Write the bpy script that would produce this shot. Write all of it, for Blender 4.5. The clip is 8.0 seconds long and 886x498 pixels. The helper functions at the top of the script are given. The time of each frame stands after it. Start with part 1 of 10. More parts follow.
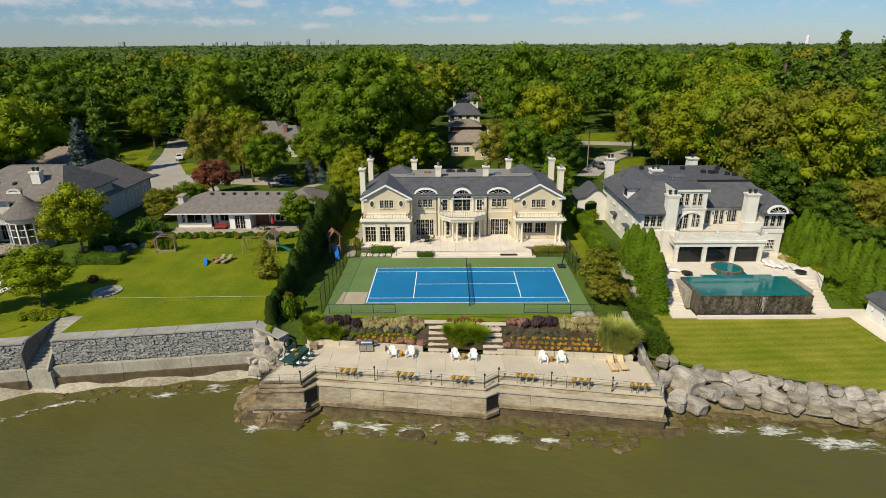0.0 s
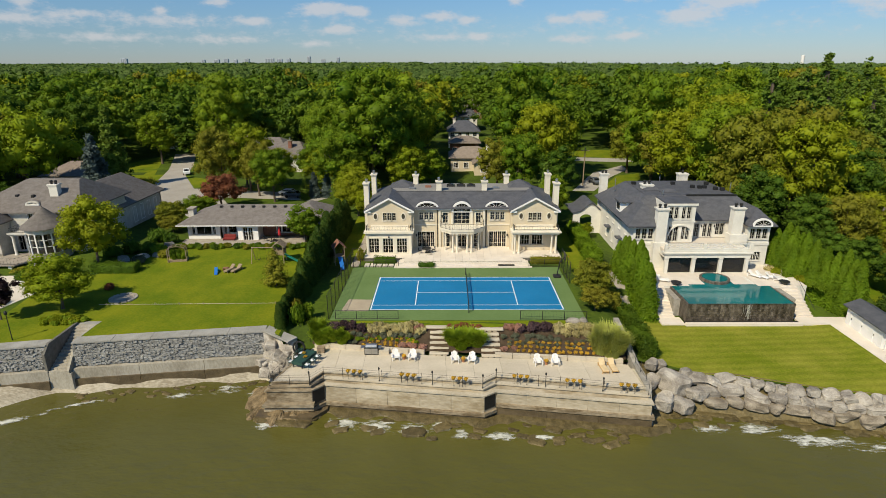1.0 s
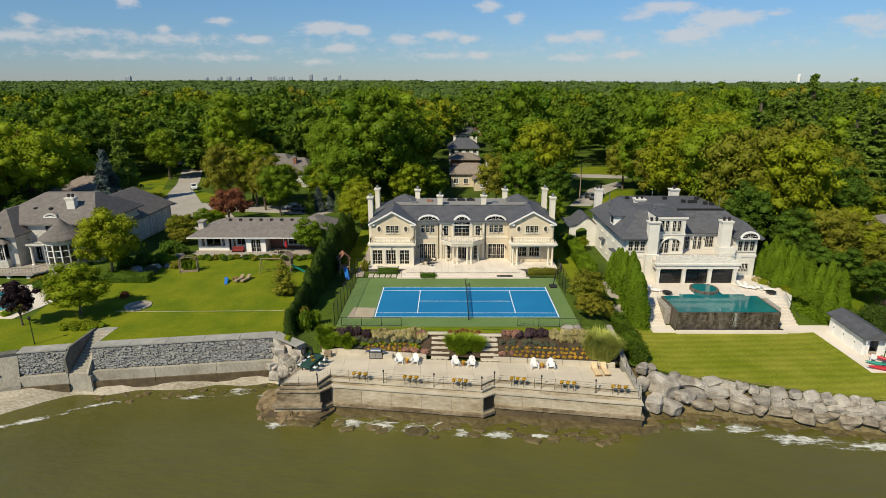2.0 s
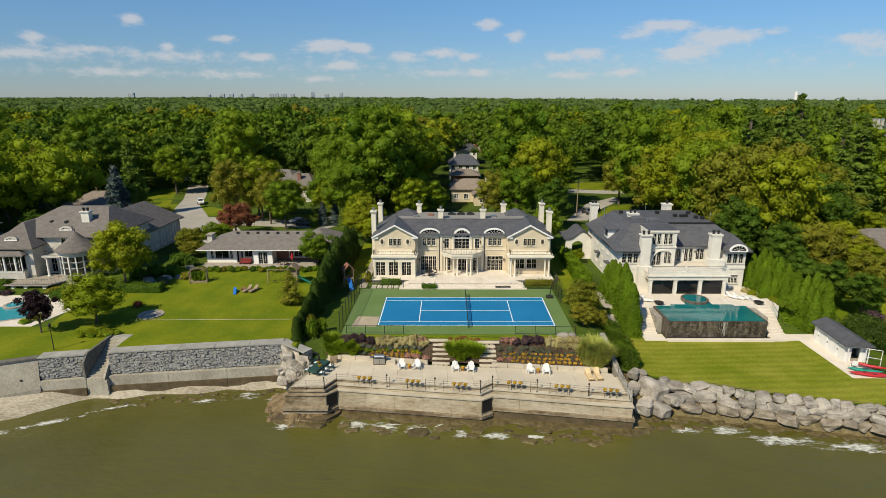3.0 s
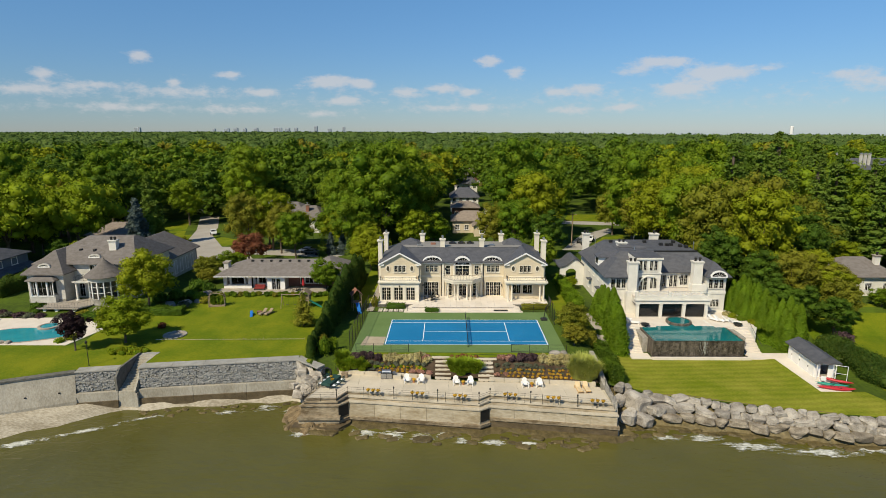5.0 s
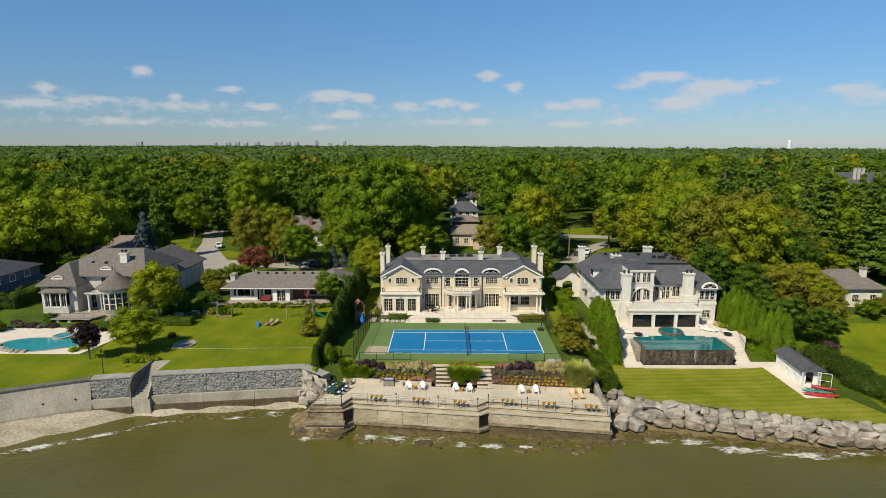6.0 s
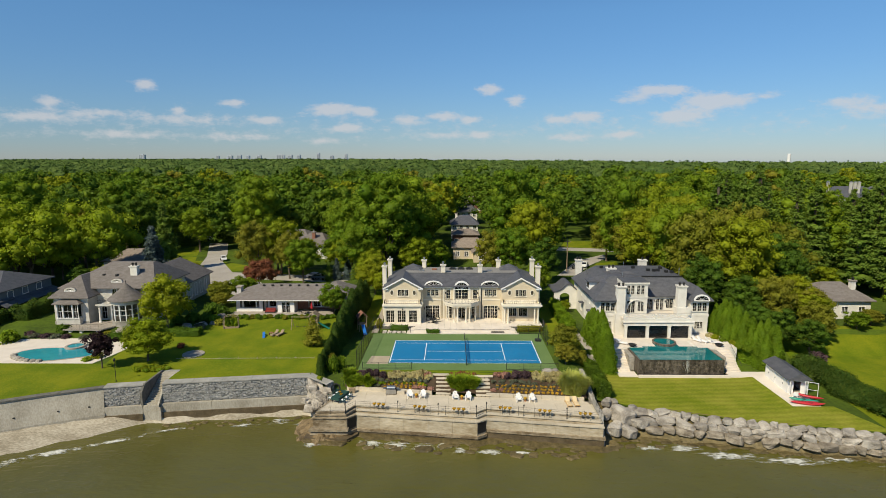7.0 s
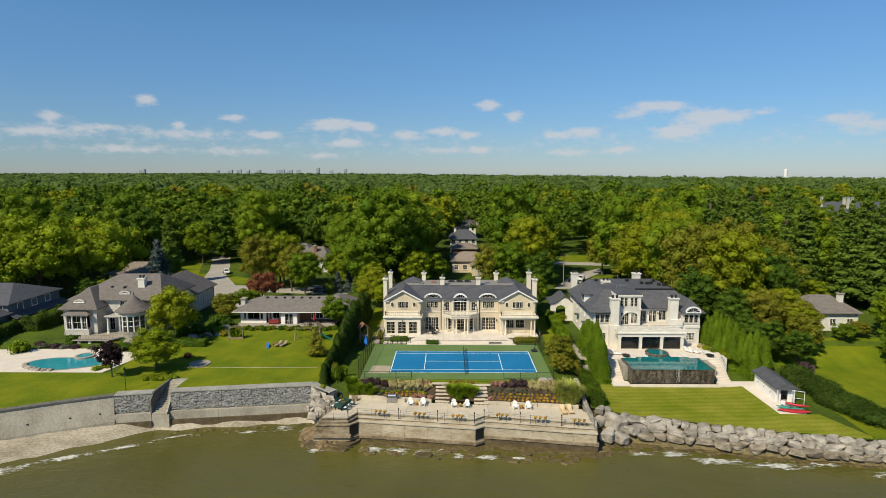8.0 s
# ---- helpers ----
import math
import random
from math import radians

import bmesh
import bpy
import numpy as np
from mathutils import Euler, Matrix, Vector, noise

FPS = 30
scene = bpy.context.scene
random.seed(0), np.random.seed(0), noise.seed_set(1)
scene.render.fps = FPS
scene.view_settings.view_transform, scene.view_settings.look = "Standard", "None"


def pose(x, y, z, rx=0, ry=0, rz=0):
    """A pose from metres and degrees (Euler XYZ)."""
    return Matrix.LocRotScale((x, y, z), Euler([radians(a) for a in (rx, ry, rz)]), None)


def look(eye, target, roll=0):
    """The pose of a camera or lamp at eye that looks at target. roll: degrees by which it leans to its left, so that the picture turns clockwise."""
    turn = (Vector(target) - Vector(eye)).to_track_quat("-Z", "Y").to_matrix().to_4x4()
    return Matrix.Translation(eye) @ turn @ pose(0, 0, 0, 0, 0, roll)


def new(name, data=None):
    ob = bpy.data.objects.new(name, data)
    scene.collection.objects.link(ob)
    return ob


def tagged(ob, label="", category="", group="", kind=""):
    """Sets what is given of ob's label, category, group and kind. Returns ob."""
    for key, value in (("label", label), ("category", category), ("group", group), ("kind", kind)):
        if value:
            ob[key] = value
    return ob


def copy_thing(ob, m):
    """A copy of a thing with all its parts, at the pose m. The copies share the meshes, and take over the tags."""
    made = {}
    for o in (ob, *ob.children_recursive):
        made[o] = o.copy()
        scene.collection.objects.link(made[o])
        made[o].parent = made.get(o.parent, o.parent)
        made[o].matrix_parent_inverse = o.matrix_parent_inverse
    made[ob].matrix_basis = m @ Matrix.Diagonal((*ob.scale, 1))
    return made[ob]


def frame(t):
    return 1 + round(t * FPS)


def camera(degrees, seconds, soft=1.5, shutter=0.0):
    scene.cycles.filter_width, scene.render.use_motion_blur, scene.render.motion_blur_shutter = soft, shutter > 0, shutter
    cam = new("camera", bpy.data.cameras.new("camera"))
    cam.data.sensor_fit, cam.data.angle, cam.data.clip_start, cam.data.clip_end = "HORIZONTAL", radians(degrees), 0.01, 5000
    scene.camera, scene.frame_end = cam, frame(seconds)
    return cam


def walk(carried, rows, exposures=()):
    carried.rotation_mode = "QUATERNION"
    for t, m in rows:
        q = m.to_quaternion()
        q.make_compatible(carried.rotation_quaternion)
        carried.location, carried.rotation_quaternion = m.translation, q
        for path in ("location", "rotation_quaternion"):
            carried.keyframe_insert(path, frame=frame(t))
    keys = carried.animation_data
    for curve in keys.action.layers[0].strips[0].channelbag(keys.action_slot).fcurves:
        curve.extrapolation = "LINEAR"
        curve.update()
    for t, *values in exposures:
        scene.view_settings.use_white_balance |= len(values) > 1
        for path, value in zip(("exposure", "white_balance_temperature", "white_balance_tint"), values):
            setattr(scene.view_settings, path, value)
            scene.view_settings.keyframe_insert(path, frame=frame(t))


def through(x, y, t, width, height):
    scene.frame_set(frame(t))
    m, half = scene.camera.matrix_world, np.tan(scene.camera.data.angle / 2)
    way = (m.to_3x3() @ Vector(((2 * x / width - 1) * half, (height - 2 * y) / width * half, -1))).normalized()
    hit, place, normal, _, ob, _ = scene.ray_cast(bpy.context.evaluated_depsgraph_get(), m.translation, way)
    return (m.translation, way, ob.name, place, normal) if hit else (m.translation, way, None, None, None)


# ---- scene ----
cam = camera(75.6, 8.0, soft=0.6)
PATH = [
    (0, (-2.176, -65.959, 28.57), (-2.196, -64.079, 27.889), -0.5),
    (0.5, (-2.246, -67.751, 28.785), (-2.265, -65.861, 28.131), -0.4),
    (1, (-2.318, -69.599, 29.037), (-2.335, -67.701, 28.409), -0.3),
    (1.5, (-2.428, -71.438, 29.2), (-2.444, -69.53, 28.6), -0.2),
    (3, (-2.449, -76.714, 29.786), (-2.467, -74.783, 29.266), -0.1),
    (3.5, (-2.426, -78.477, 29.959), (-2.446, -76.539, 29.468), -0.1),
    (4, (-2.436, -80.262, 30.18), (-2.458, -78.317, 29.716), -0.1),
    (4.5, (-2.492, -82.037, 30.363), (-2.514, -80.085, 29.927), -0.1),
    (6, (-2.487, -87.33, 31.143), (-2.509, -85.363, 30.779), -0.1),
    (6.5, (-2.453, -88.943, 31.518), (-2.477, -86.973, 31.175), -0.0),
    (7, (-2.292, -90.615, 31.833), (-2.318, -88.641, 31.513), -0.1),
    (7.5, (-2.243, -92.252, 32.059), (-2.269, -90.274, 31.764), -0.0),
    (8, (-2.331, -93.935, 32.117), (-2.353, -91.953, 31.847), -0.0),
]
walk(cam, [(t, look(eye, target, roll)) for t, eye, target, roll in PATH], exposures=[(0.0, 0.0), (8.0, 0.0)])

# ---- world, sun, exposure ----
SUN_AZ, SUN_EL = 220.0, 46.0
sun_to = Vector((math.sin(radians(SUN_AZ)) * math.cos(radians(SUN_EL)),
                 math.cos(radians(SUN_AZ)) * math.cos(radians(SUN_EL)), math.sin(radians(SUN_EL))))
sun = new("sun", bpy.data.lights.new("sun", "SUN"))
sun.data.energy, sun.data.angle, sun.data.color = 5.1, radians(0.55), (1.0, 0.90, 0.68)
sun.matrix_world = look(sun_to * 200, (0, 0, 0))

world = bpy.data.worlds.new("sky")
scene.world = world
world.use_nodes = True
wn, wl = world.node_tree.nodes, world.node_tree.links
wn.clear()


def wnode(kind, **values):
    n = wn.new(kind)
    for k, v in values.items():
        n.inputs[k].default_value = v
    return n


def wmath(op, a, b=None):
    n = wn.new("ShaderNodeMath")
    n.operation = op
    for i, v in enumerate((a, b)):
        if v is None:
            continue
        if isinstance(v, (int, float)):
            n.inputs[i].default_value = v
        else:
            wl.new(v, n.inputs[i])
    return n.outputs[0]


sky = wn.new("ShaderNodeTexSky")
sky.sky_type, sky.sun_disc = "NISHITA", False
sky.sun_elevation, sky.sun_rotation = radians(SUN_EL), radians(SUN_AZ)
sky.air_density, sky.dust_density, sky.ozone_density = 1.0, 0.0, 5.0
coord = wn.new("ShaderNodeTexCoord")
split = wn.new("ShaderNodeSeparateXYZ")
wl.new(coord.outputs["Generated"], split.inputs[0])
# bearing and height of the direction, in degrees (small angles to the north)
bearing = wmath("MULTIPLY", wmath("ARCTAN2", split.outputs[0], split.outputs[1]), 57.2958)
height = wmath("MULTIPLY", wmath("ARCSINE", split.outputs[2]), 57.2958)
puff = wn.new("ShaderNodeTexNoise")
puff.inputs["Scale"].default_value, puff.inputs["Detail"].default_value, puff.inputs["Roughness"].default_value = 46.0, 7.0, 0.66
squash = wn.new("ShaderNodeVectorMath")
squash.operation = "MULTIPLY"
squash.inputs[1].default_value = (1.0, 1.0, 2.2)
wl.new(coord.outputs["Generated"], squash.inputs[0])
wl.new(squash.outputs[0], puff.inputs["Vector"])
# fair-weather clouds: bearing, height, half width, half height, weight
CLOUDS = [(-27.5, 6.2, 1.2, 0.55, 0.9), (-34.6, 4.5, 0.9, 0.5, 0.8), (-20.3, 4.9, 1.2, 0.42, 0.8), (-25.0, 4.1, 0.6, 0.4, 0.8), (-11.3, 4.5, 2.2, 0.6, 1.0),
          (-8.2, 4.3, 1.0, 0.45, 0.95), (3.8, 6.4, 1.3, 0.6, 1.0), (6.3, 5.3, 1.0, 0.55, 1.0), (19.6, 5.9, 2.8, 0.55, 1.05), (16.9, 5.1, 1.4, 0.45, 0.7),
          (24.1, 4.8, 2.5, 0.65, 1.35), (21.4, 3.6, 2.1, 0.6, 0.9), (28.1, 5.1, 1.3, 0.4, 0.5), (33.7, 4.3, 2.2, 0.5, 0.65), (35.6, 3.6, 2.0, 0.5, 0.5),
          (-35.7, 3.3, 3.2, 0.45, 0.5), (-30.6, 3.7, 2.6, 0.35, 0.5), (-24.5, 3.3, 3.6, 0.4, 0.45), (-17.6, 3.4, 1.4, 0.35, 0.7), (-10.0, 2.7, 1.4, 0.35, 0.75),
          (-12.2, 1.5, 1.4, 0.3, 0.6), (-0.6, 3.9, 1.6, 0.4, 0.8), (1.9, 3.5, 0.8, 0.35, 0.75), (-4.2, 3.5, 1.2, 0.45, 0.75), (3.0, 2.1, 0.9, 0.32, 0.75),
          (13.1, 3.7, 1.4, 0.45, 0.75), (10.4, 3.5, 1.3, 0.4, 0.7), (11.8, 1.8, 2.2, 0.35, 0.55), (16.5, 2.0, 1.2, 0.35, 0.65), (-0.9, 2.0, 3.4, 0.3, 0.4),
          (-29.5, 1.9, 3.4, 0.35, 0.45), (-19.7, 1.8, 3.4, 0.35, 0.45)]
total = None
for b, h, w, t, k in CLOUDS:
    db = wmath("DIVIDE", wmath("SUBTRACT", bearing, b), w)
    dh = wmath("DIVIDE", wmath("SUBTRACT", height, h), t)
    r2 = wmath("ADD", wmath("MULTIPLY", db, db), wmath("MULTIPLY", dh, dh))
    g = wmath("MULTIPLY", wmath("EXPONENT", wmath("MULTIPLY", r2, -1.0)), k)
    total = g if total is None else wmath("ADD", total, g)
# thin broken cloud low over the horizon, all the way round
dz = wmath("DIVIDE", wmath("SUBTRACT", height, 2.6), 2.0)
low = wmath("MULTIPLY", wmath("EXPONENT", wmath("MULTIPLY", wmath("MULTIPLY", dz, dz), -1.0)), 0.34)
total = wmath("ADD", total, low)
ramp = wn.new("ShaderNodeMapRange")
ramp.interpolation_type = "SMOOTHSTEP"
ramp.inputs["From Min"].default_value, ramp.inputs["From Max"].default_value = 0.68, 1.16
wl.new(wmath("ADD", wmath("MULTIPLY", total, 0.7), puff.outputs["Fac"]), ramp.inputs["Value"])
cover = wmath("MULTIPLY", ramp.outputs[0], 0.68)
mixc = wn.new("ShaderNodeMix")
mixc.data_type = "RGBA"
wl.new(cover, mixc.inputs["Factor"])
clear = wn.new("ShaderNodeMix")
clear.data_type, clear.blend_type = "RGBA", "MULTIPLY"
clear.inputs["Factor"].default_value = 1.0
wl.new(sky.outputs[0], clear.inputs["A"])
fade = wn.new("ShaderNodeMapRange")
fade.inputs["From Min"].default_value, fade.inputs["From Max"].default_value = -1.0, 13.0
wl.new(height, fade.inputs["Value"])
tint = wn.new("ShaderNodeMix")
tint.data_type = "RGBA"
wl.new(fade.outputs[0], tint.inputs["Factor"])
tint.inputs["A"].default_value, tint.inputs["B"].default_value = (0.55, 0.65, 0.87, 1), (0.80, 1.10, 1.25, 1)
wl.new(tint.outputs["Result"], clear.inputs["B"])
wl.new(clear.outputs["Result"], mixc.inputs["A"])
mixc.inputs["B"].default_value = (7.4, 7.3, 7.4, 1)
back = wn.new("ShaderNodeBackground")
back.inputs["Strength"].default_value = 0.085
wl.new(mixc.outputs["Result"], back.inputs["Color"])
wout = wn.new("ShaderNodeOutputWorld")
wl.new(back.outputs[0], wout.inputs["Surface"])

# ---- materials ----
def mat(name, a, b, scale=2.0, rough=0.8, bump=0.3, bscale=None, metal=0.0, fine=14.0, fine_amount=0.25, vary=0.0,
        island=0.0, spec=0.4, stretch=(1, 1, 1), local=False):
    """Two colours mixed at a broad scale, with a finer grain, bump, and a change from object to object."""
    m = bpy.data.materials.new(name)
    m.use_nodes = True
    n, l = m.node_tree.nodes, m.node_tree.links
    bsdf = n["Principled BSDF"]
    if local:
        src = n.new("ShaderNodeTexCoord").outputs["Object"]
    else:
        src = n.new("ShaderNodeNewGeometry").outputs["Position"]
    st = n.new("ShaderNodeVectorMath")
    st.operation = "MULTIPLY"
    st.inputs[1].default_value = stretch
    l.new(src, st.inputs[0])
    n1, n2 = n.new("ShaderNodeTexNoise"), n.new("ShaderNodeTexNoise")
    n1.inputs["Scale"].default_value, n1.inputs["Detail"].default_value = 1.0 / scale, 5.0
    n2.inputs["Scale"].default_value, n2.inputs["Detail"].default_value = fine / scale, 4.0
    for t in (n1, n2):
        l.new(st.outputs[0], t.inputs["Vector"])
    add = n.new("ShaderNodeMath")
    add.operation = "MULTIPLY_ADD"
    l.new(n2.outputs["Fac"], add.inputs[0])
    add.inputs[1].default_value = fine_amount * 2
    l.new(n1.outputs["Fac"], add.inputs[2])
    mr = n.new("ShaderNodeMapRange")
    mr.inputs["From Min"].default_value = 0.3 + fine_amount
    mr.inputs["From Max"].default_value = 0.7 + fine_amount
    l.new(add.outputs[0], mr.inputs["Value"])
    mix = n.new("ShaderNodeMix")
    mix.data_type = "RGBA"
    l.new(mr.outputs[0], mix.inputs["Factor"])
    mix.inputs["A"].default_value, mix.inputs["B"].default_value = (*a, 1), (*b, 1)
    col = mix.outputs["Result"]
    for amount, sock in ((vary, "object"), (island, "island")):
        if amount:
            r = n.new("ShaderNodeObjectInfo").outputs["Random"] if sock == "object" else \
                n.new("ShaderNodeNewGeometry").outputs["Random Per Island"]
            hsv = n.new("ShaderNodeHueSaturation")
            vr = n.new("ShaderNodeMapRange")
            vr.inputs["To Min"].default_value, vr.inputs["To Max"].default_value = 1 - amount, 1 + amount
            l.new(r, vr.inputs["Value"])
            l.new(vr.outputs[0], hsv.inputs["Value"])
            l.new(col, hsv.inputs["Color"])
            col = hsv.outputs["Color"]
    l.new(col, bsdf.inputs["Base Color"])
    bsdf.inputs["Roughness"].default_value, bsdf.inputs["Metallic"].default_value = rough, metal
    bsdf.inputs["Specular IOR Level"].default_value = spec
    if bump:
        bn, bt = n.new("ShaderNodeBump"), n.new("ShaderNodeTexNoise")
        bt.inputs["Scale"].default_value, bt.inputs["Detail"].default_value = 1.0 / (bscale or scale / 8), 6.0
        l.new(st.outputs[0], bt.inputs["Vector"])
        l.new(bt.outputs["Fac"], bn.inputs["Height"])
        bn.inputs["Strength"].default_value = min(1.0, bump)
        bn.inputs["Distance"].default_value = 0.1
        l.new(bn.outputs[0], bsdf.inputs["Normal"])
    return m


def leaf_mat(name, a, b, c, through=0.28):
    """Foliage: from tree to tree between a and b, from leaf to leaf towards c, part of the light passing through."""
    m = bpy.data.materials.new(name)
    m.use_nodes = True
    n, l = m.node_tree.nodes, m.node_tree.links
    n.clear()
    out = n.new("ShaderNodeOutputMaterial")
    rnd, geo = n.new("ShaderNodeObjectInfo"), n.new("ShaderNodeNewGeometry")
    m1, m2 = n.new("ShaderNodeMix"), n.new("ShaderNodeMix")
    m1.data_type = m2.data_type = "RGBA"
    l.new(rnd.outputs["Random"], m1.inputs["Factor"])
    m1.inputs["A"].default_value, m1.inputs["B"].default_value = (*a, 1), (*b, 1)
    sc = n.new("ShaderNodeMath")
    sc.operation = "MULTIPLY"
    sc.inputs[1].default_value = 0.6
    l.new(geo.outputs["Random Per Island"], sc.inputs[0])
    l.new(sc.outputs[0], m2.inputs["Factor"])
    l.new(m1.outputs["Result"], m2.inputs["A"])
    m2.inputs["B"].default_value = (*c, 1)
    nz = n.new("ShaderNodeTexNoise")
    nz.inputs["Scale"].default_value, nz.inputs["Detail"].default_value = 0.35, 3.0
    l.new(geo.outputs["Position"], nz.inputs["Vector"])
    vr = n.new("ShaderNodeMapRange")
    vr.inputs["From Min"].default_value, vr.inputs["From Max"].default_value = 0.3, 0.7
    vr.inputs["To Min"].default_value, vr.inputs["To Max"].default_value = 0.84, 1.46
    l.new(nz.outputs["Fac"], vr.inputs["Value"])
    hsv = n.new("ShaderNodeHueSaturation")
    l.new(vr.outputs[0], hsv.inputs["Value"])
    l.new(m2.outputs["Result"], hsv.inputs["Color"])
    d, t, mx = n.new("ShaderNodeBsdfDiffuse"), n.new("ShaderNodeBsdfTranslucent"), n.new("ShaderNodeMixShader")
    l.new(hsv.outputs[0], d.inputs["Color"])
    l.new(hsv.outputs[0], t.inputs["Color"])
    mx.inputs[0].default_value = through
    l.new(d.outputs[0], mx.inputs[1])
    l.new(t.outputs[0], mx.inputs[2])
    sheen, coat = n.new("ShaderNodeBsdfGlossy"), n.new("ShaderNodeMixShader")
    sheen.inputs["Roughness"].default_value, sheen.inputs["Color"].default_value = 0.55, (0.9, 0.95, 1.0, 1)
    coat.inputs[0].default_value = 0.006
    l.new(mx.outputs[0], coat.inputs[1])
    l.new(sheen.outputs[0], coat.inputs[2])
    l.new(coat.outputs[0], out.inputs["Surface"])
    return m


def glass_mat(name, tint, clear, rough=0.03):
    """A window pane: a glossy face over a part that lets the dark room show."""
    m = bpy.data.materials.new(name)
    m.use_nodes = True
    n, l = m.node_tree.nodes, m.node_tree.links
    bsdf, out = n["Principled BSDF"], n["Material Output"]
    bsdf.inputs["Base Color"].default_value = (*tint, 1)
    bsdf.inputs["Roughness"].default_value = rough
    t, mx = n.new("ShaderNodeBsdfTransparent"), n.new("ShaderNodeMixShader")
    mx.inputs[0].default_value = clear
    l.new(bsdf.outputs[0], mx.inputs[1])
    l.new(t.outputs[0], mx.inputs[2])
    l.new(mx.outputs[0], out.inputs["Surface"])
    return m


def water_mat(name, a, b, wave, height, rough=0.12, spec=0.5, patch=30.0):
    m = mat(name, a, b, scale=patch, rough=rough, bump=0, fine=6, fine_amount=0.2, spec=spec)
    n, l = m.node_tree.nodes, m.node_tree.links
    pos = n.new("ShaderNodeNewGeometry").outputs["Position"]
    st = n.new("ShaderNodeVectorMath")
    st.operation = "MULTIPLY"
    st.inputs[1].default_value = (0.55, 1.0, 1.0)
    l.new(pos, st.inputs[0])
    prev = None
    for s, h in ((wave, height), (wave * 0.22, height * 0.35)):
        t, bn = n.new("ShaderNodeTexNoise"), n.new("ShaderNodeBump")
        t.inputs["Scale"].default_value, t.inputs["Detail"].default_value = 1.0 / s, 4.0
        l.new(st.outputs[0], t.inputs["Vector"])
        l.new(t.outputs["Fac"], bn.inputs["Height"])
        bn.inputs["Strength"].default_value, bn.inputs["Distance"].default_value = 0.6, h
        if prev:
            l.new(prev, bn.inputs["Normal"])
        prev = bn.outputs[0]
    l.new(prev, n["Principled BSDF"].inputs["Normal"])
    return m


def mown_mat(name, a, b, stripe, turn, depth):
    """Mown grass: mottled, with soft mowing stripes."""
    m = mat(name, a, b, scale=5.0, rough=0.95, bump=0.5, bscale=0.12, fine=18, fine_amount=0.3, spec=0.1)
    n, l = m.node_tree.nodes, m.node_tree.links
    bsdf = n["Principled BSDF"]
    src = bsdf.inputs["Base Color"].links[0].from_socket
    w = n.new("ShaderNodeTexWave")
    mp = n.new("ShaderNodeMapping")
    mp.inputs["Rotation"].default_value = (0, 0, radians(turn))
    l.new(n.new("ShaderNodeNewGeometry").outputs["Position"], mp.inputs["Vector"])
    l.new(mp.outputs[0], w.inputs["Vector"])
    w.inputs["Scale"].default_value, w.inputs["Distortion"].default_value = 0.314 / stripe, 1.2
    vr = n.new("ShaderNodeMapRange")
    vr.inputs["To Min"].default_value, vr.inputs["To Max"].default_value = 1 - depth, 1 + depth
    l.new(w.outputs["Fac"], vr.inputs["Value"])
    hsv = n.new("ShaderNodeHueSaturation")
    l.new(vr.outputs[0], hsv.inputs["Value"])
    l.new(src, hsv.inputs["Color"])
    l.new(hsv.outputs[0], bsdf.inputs["Base Color"])
    return m


M = {}
M["stucco"] = mat("cream_stucco", (0.56, 0.47, 0.33), (0.63, 0.54, 0.39), 3, 0.9, 0.15, 0.05)
M["trim"] = mat("pale_limestone", (0.66, 0.60, 0.48), (0.74, 0.68, 0.56), 1.5, 0.8, 0.15, 0.1)
M["white"] = mat("white_paint", (0.74, 0.72, 0.68), (0.80, 0.78, 0.75), 2, 0.6, 0.08, 0.1)
M["ashlar"] = mat("white_limestone", (0.62, 0.59, 0.52), (0.72, 0.69, 0.62), 1.2, 0.85, 0.25, 0.15, fine_amount=0.4)
M["rubble"] = mat("grey_stone_facing", (0.22, 0.20, 0.165), (0.38, 0.35, 0.30), 0.7, 0.9, 0.6, 0.2, fine_amount=0.5)
M["tan_stone"] = mat("pale_grey_stone", (0.44, 0.415, 0.365), (0.58, 0.555, 0.50), 0.9, 0.9, 0.4, 0.2, fine_amount=0.5)
M["slate"] = mat("dark_slate_roof", (0.065, 0.067, 0.075), (0.105, 0.105, 0.115), 0.9, 0.6, 0.4, 0.25, fine_amount=0.5, stretch=(1, 1, 2.5))
M["flatroof"] = mat("grey_roof_membrane", (0.20, 0.19, 0.175), (0.26, 0.25, 0.23), 3, 0.9, 0.15, 0.2)
M["shingle"] = mat("grey_asphalt_shingles", (0.125, 0.108, 0.095), (0.185, 0.165, 0.15), 0.8, 0.9, 0.4, 0.15, fine_amount=0.5, stretch=(1, 1, 2.5), vary=0.12)
M["brown_roof"] = mat("brown_asphalt_shingles", (0.19, 0.155, 0.125), (0.26, 0.215, 0.18), 0.8, 0.9, 0.4, 0.15, fine_amount=0.5, vary=0.15)
M["patio"] = mat("pale_patio_stone", (0.62, 0.55, 0.46), (0.70, 0.63, 0.54), 1.6, 0.85, 0.15, 0.2, vary=0.05)
M["terrace"] = mat("beige_terrace_stone", (0.47, 0.41, 0.31), (0.56, 0.49, 0.38), 2.4, 0.9, 0.2, 0.15, vary=0.06, fine_amount=0.35)
M["concrete"] = mat("weathered_concrete", (0.26, 0.205, 0.125), (0.50, 0.435, 0.325), 2.6, 0.9, 0.35, 0.3, fine=7, fine_amount=0.3, vary=0.12, stretch=(0.55, 0.8, 1.5))
M["cope"] = mat("pale_cope_stone", (0.38, 0.325, 0.235), (0.54, 0.475, 0.36), 1.8, 0.9, 0.3, 0.2, fine_amount=0.35, stretch=(0.6, 0.8, 1))
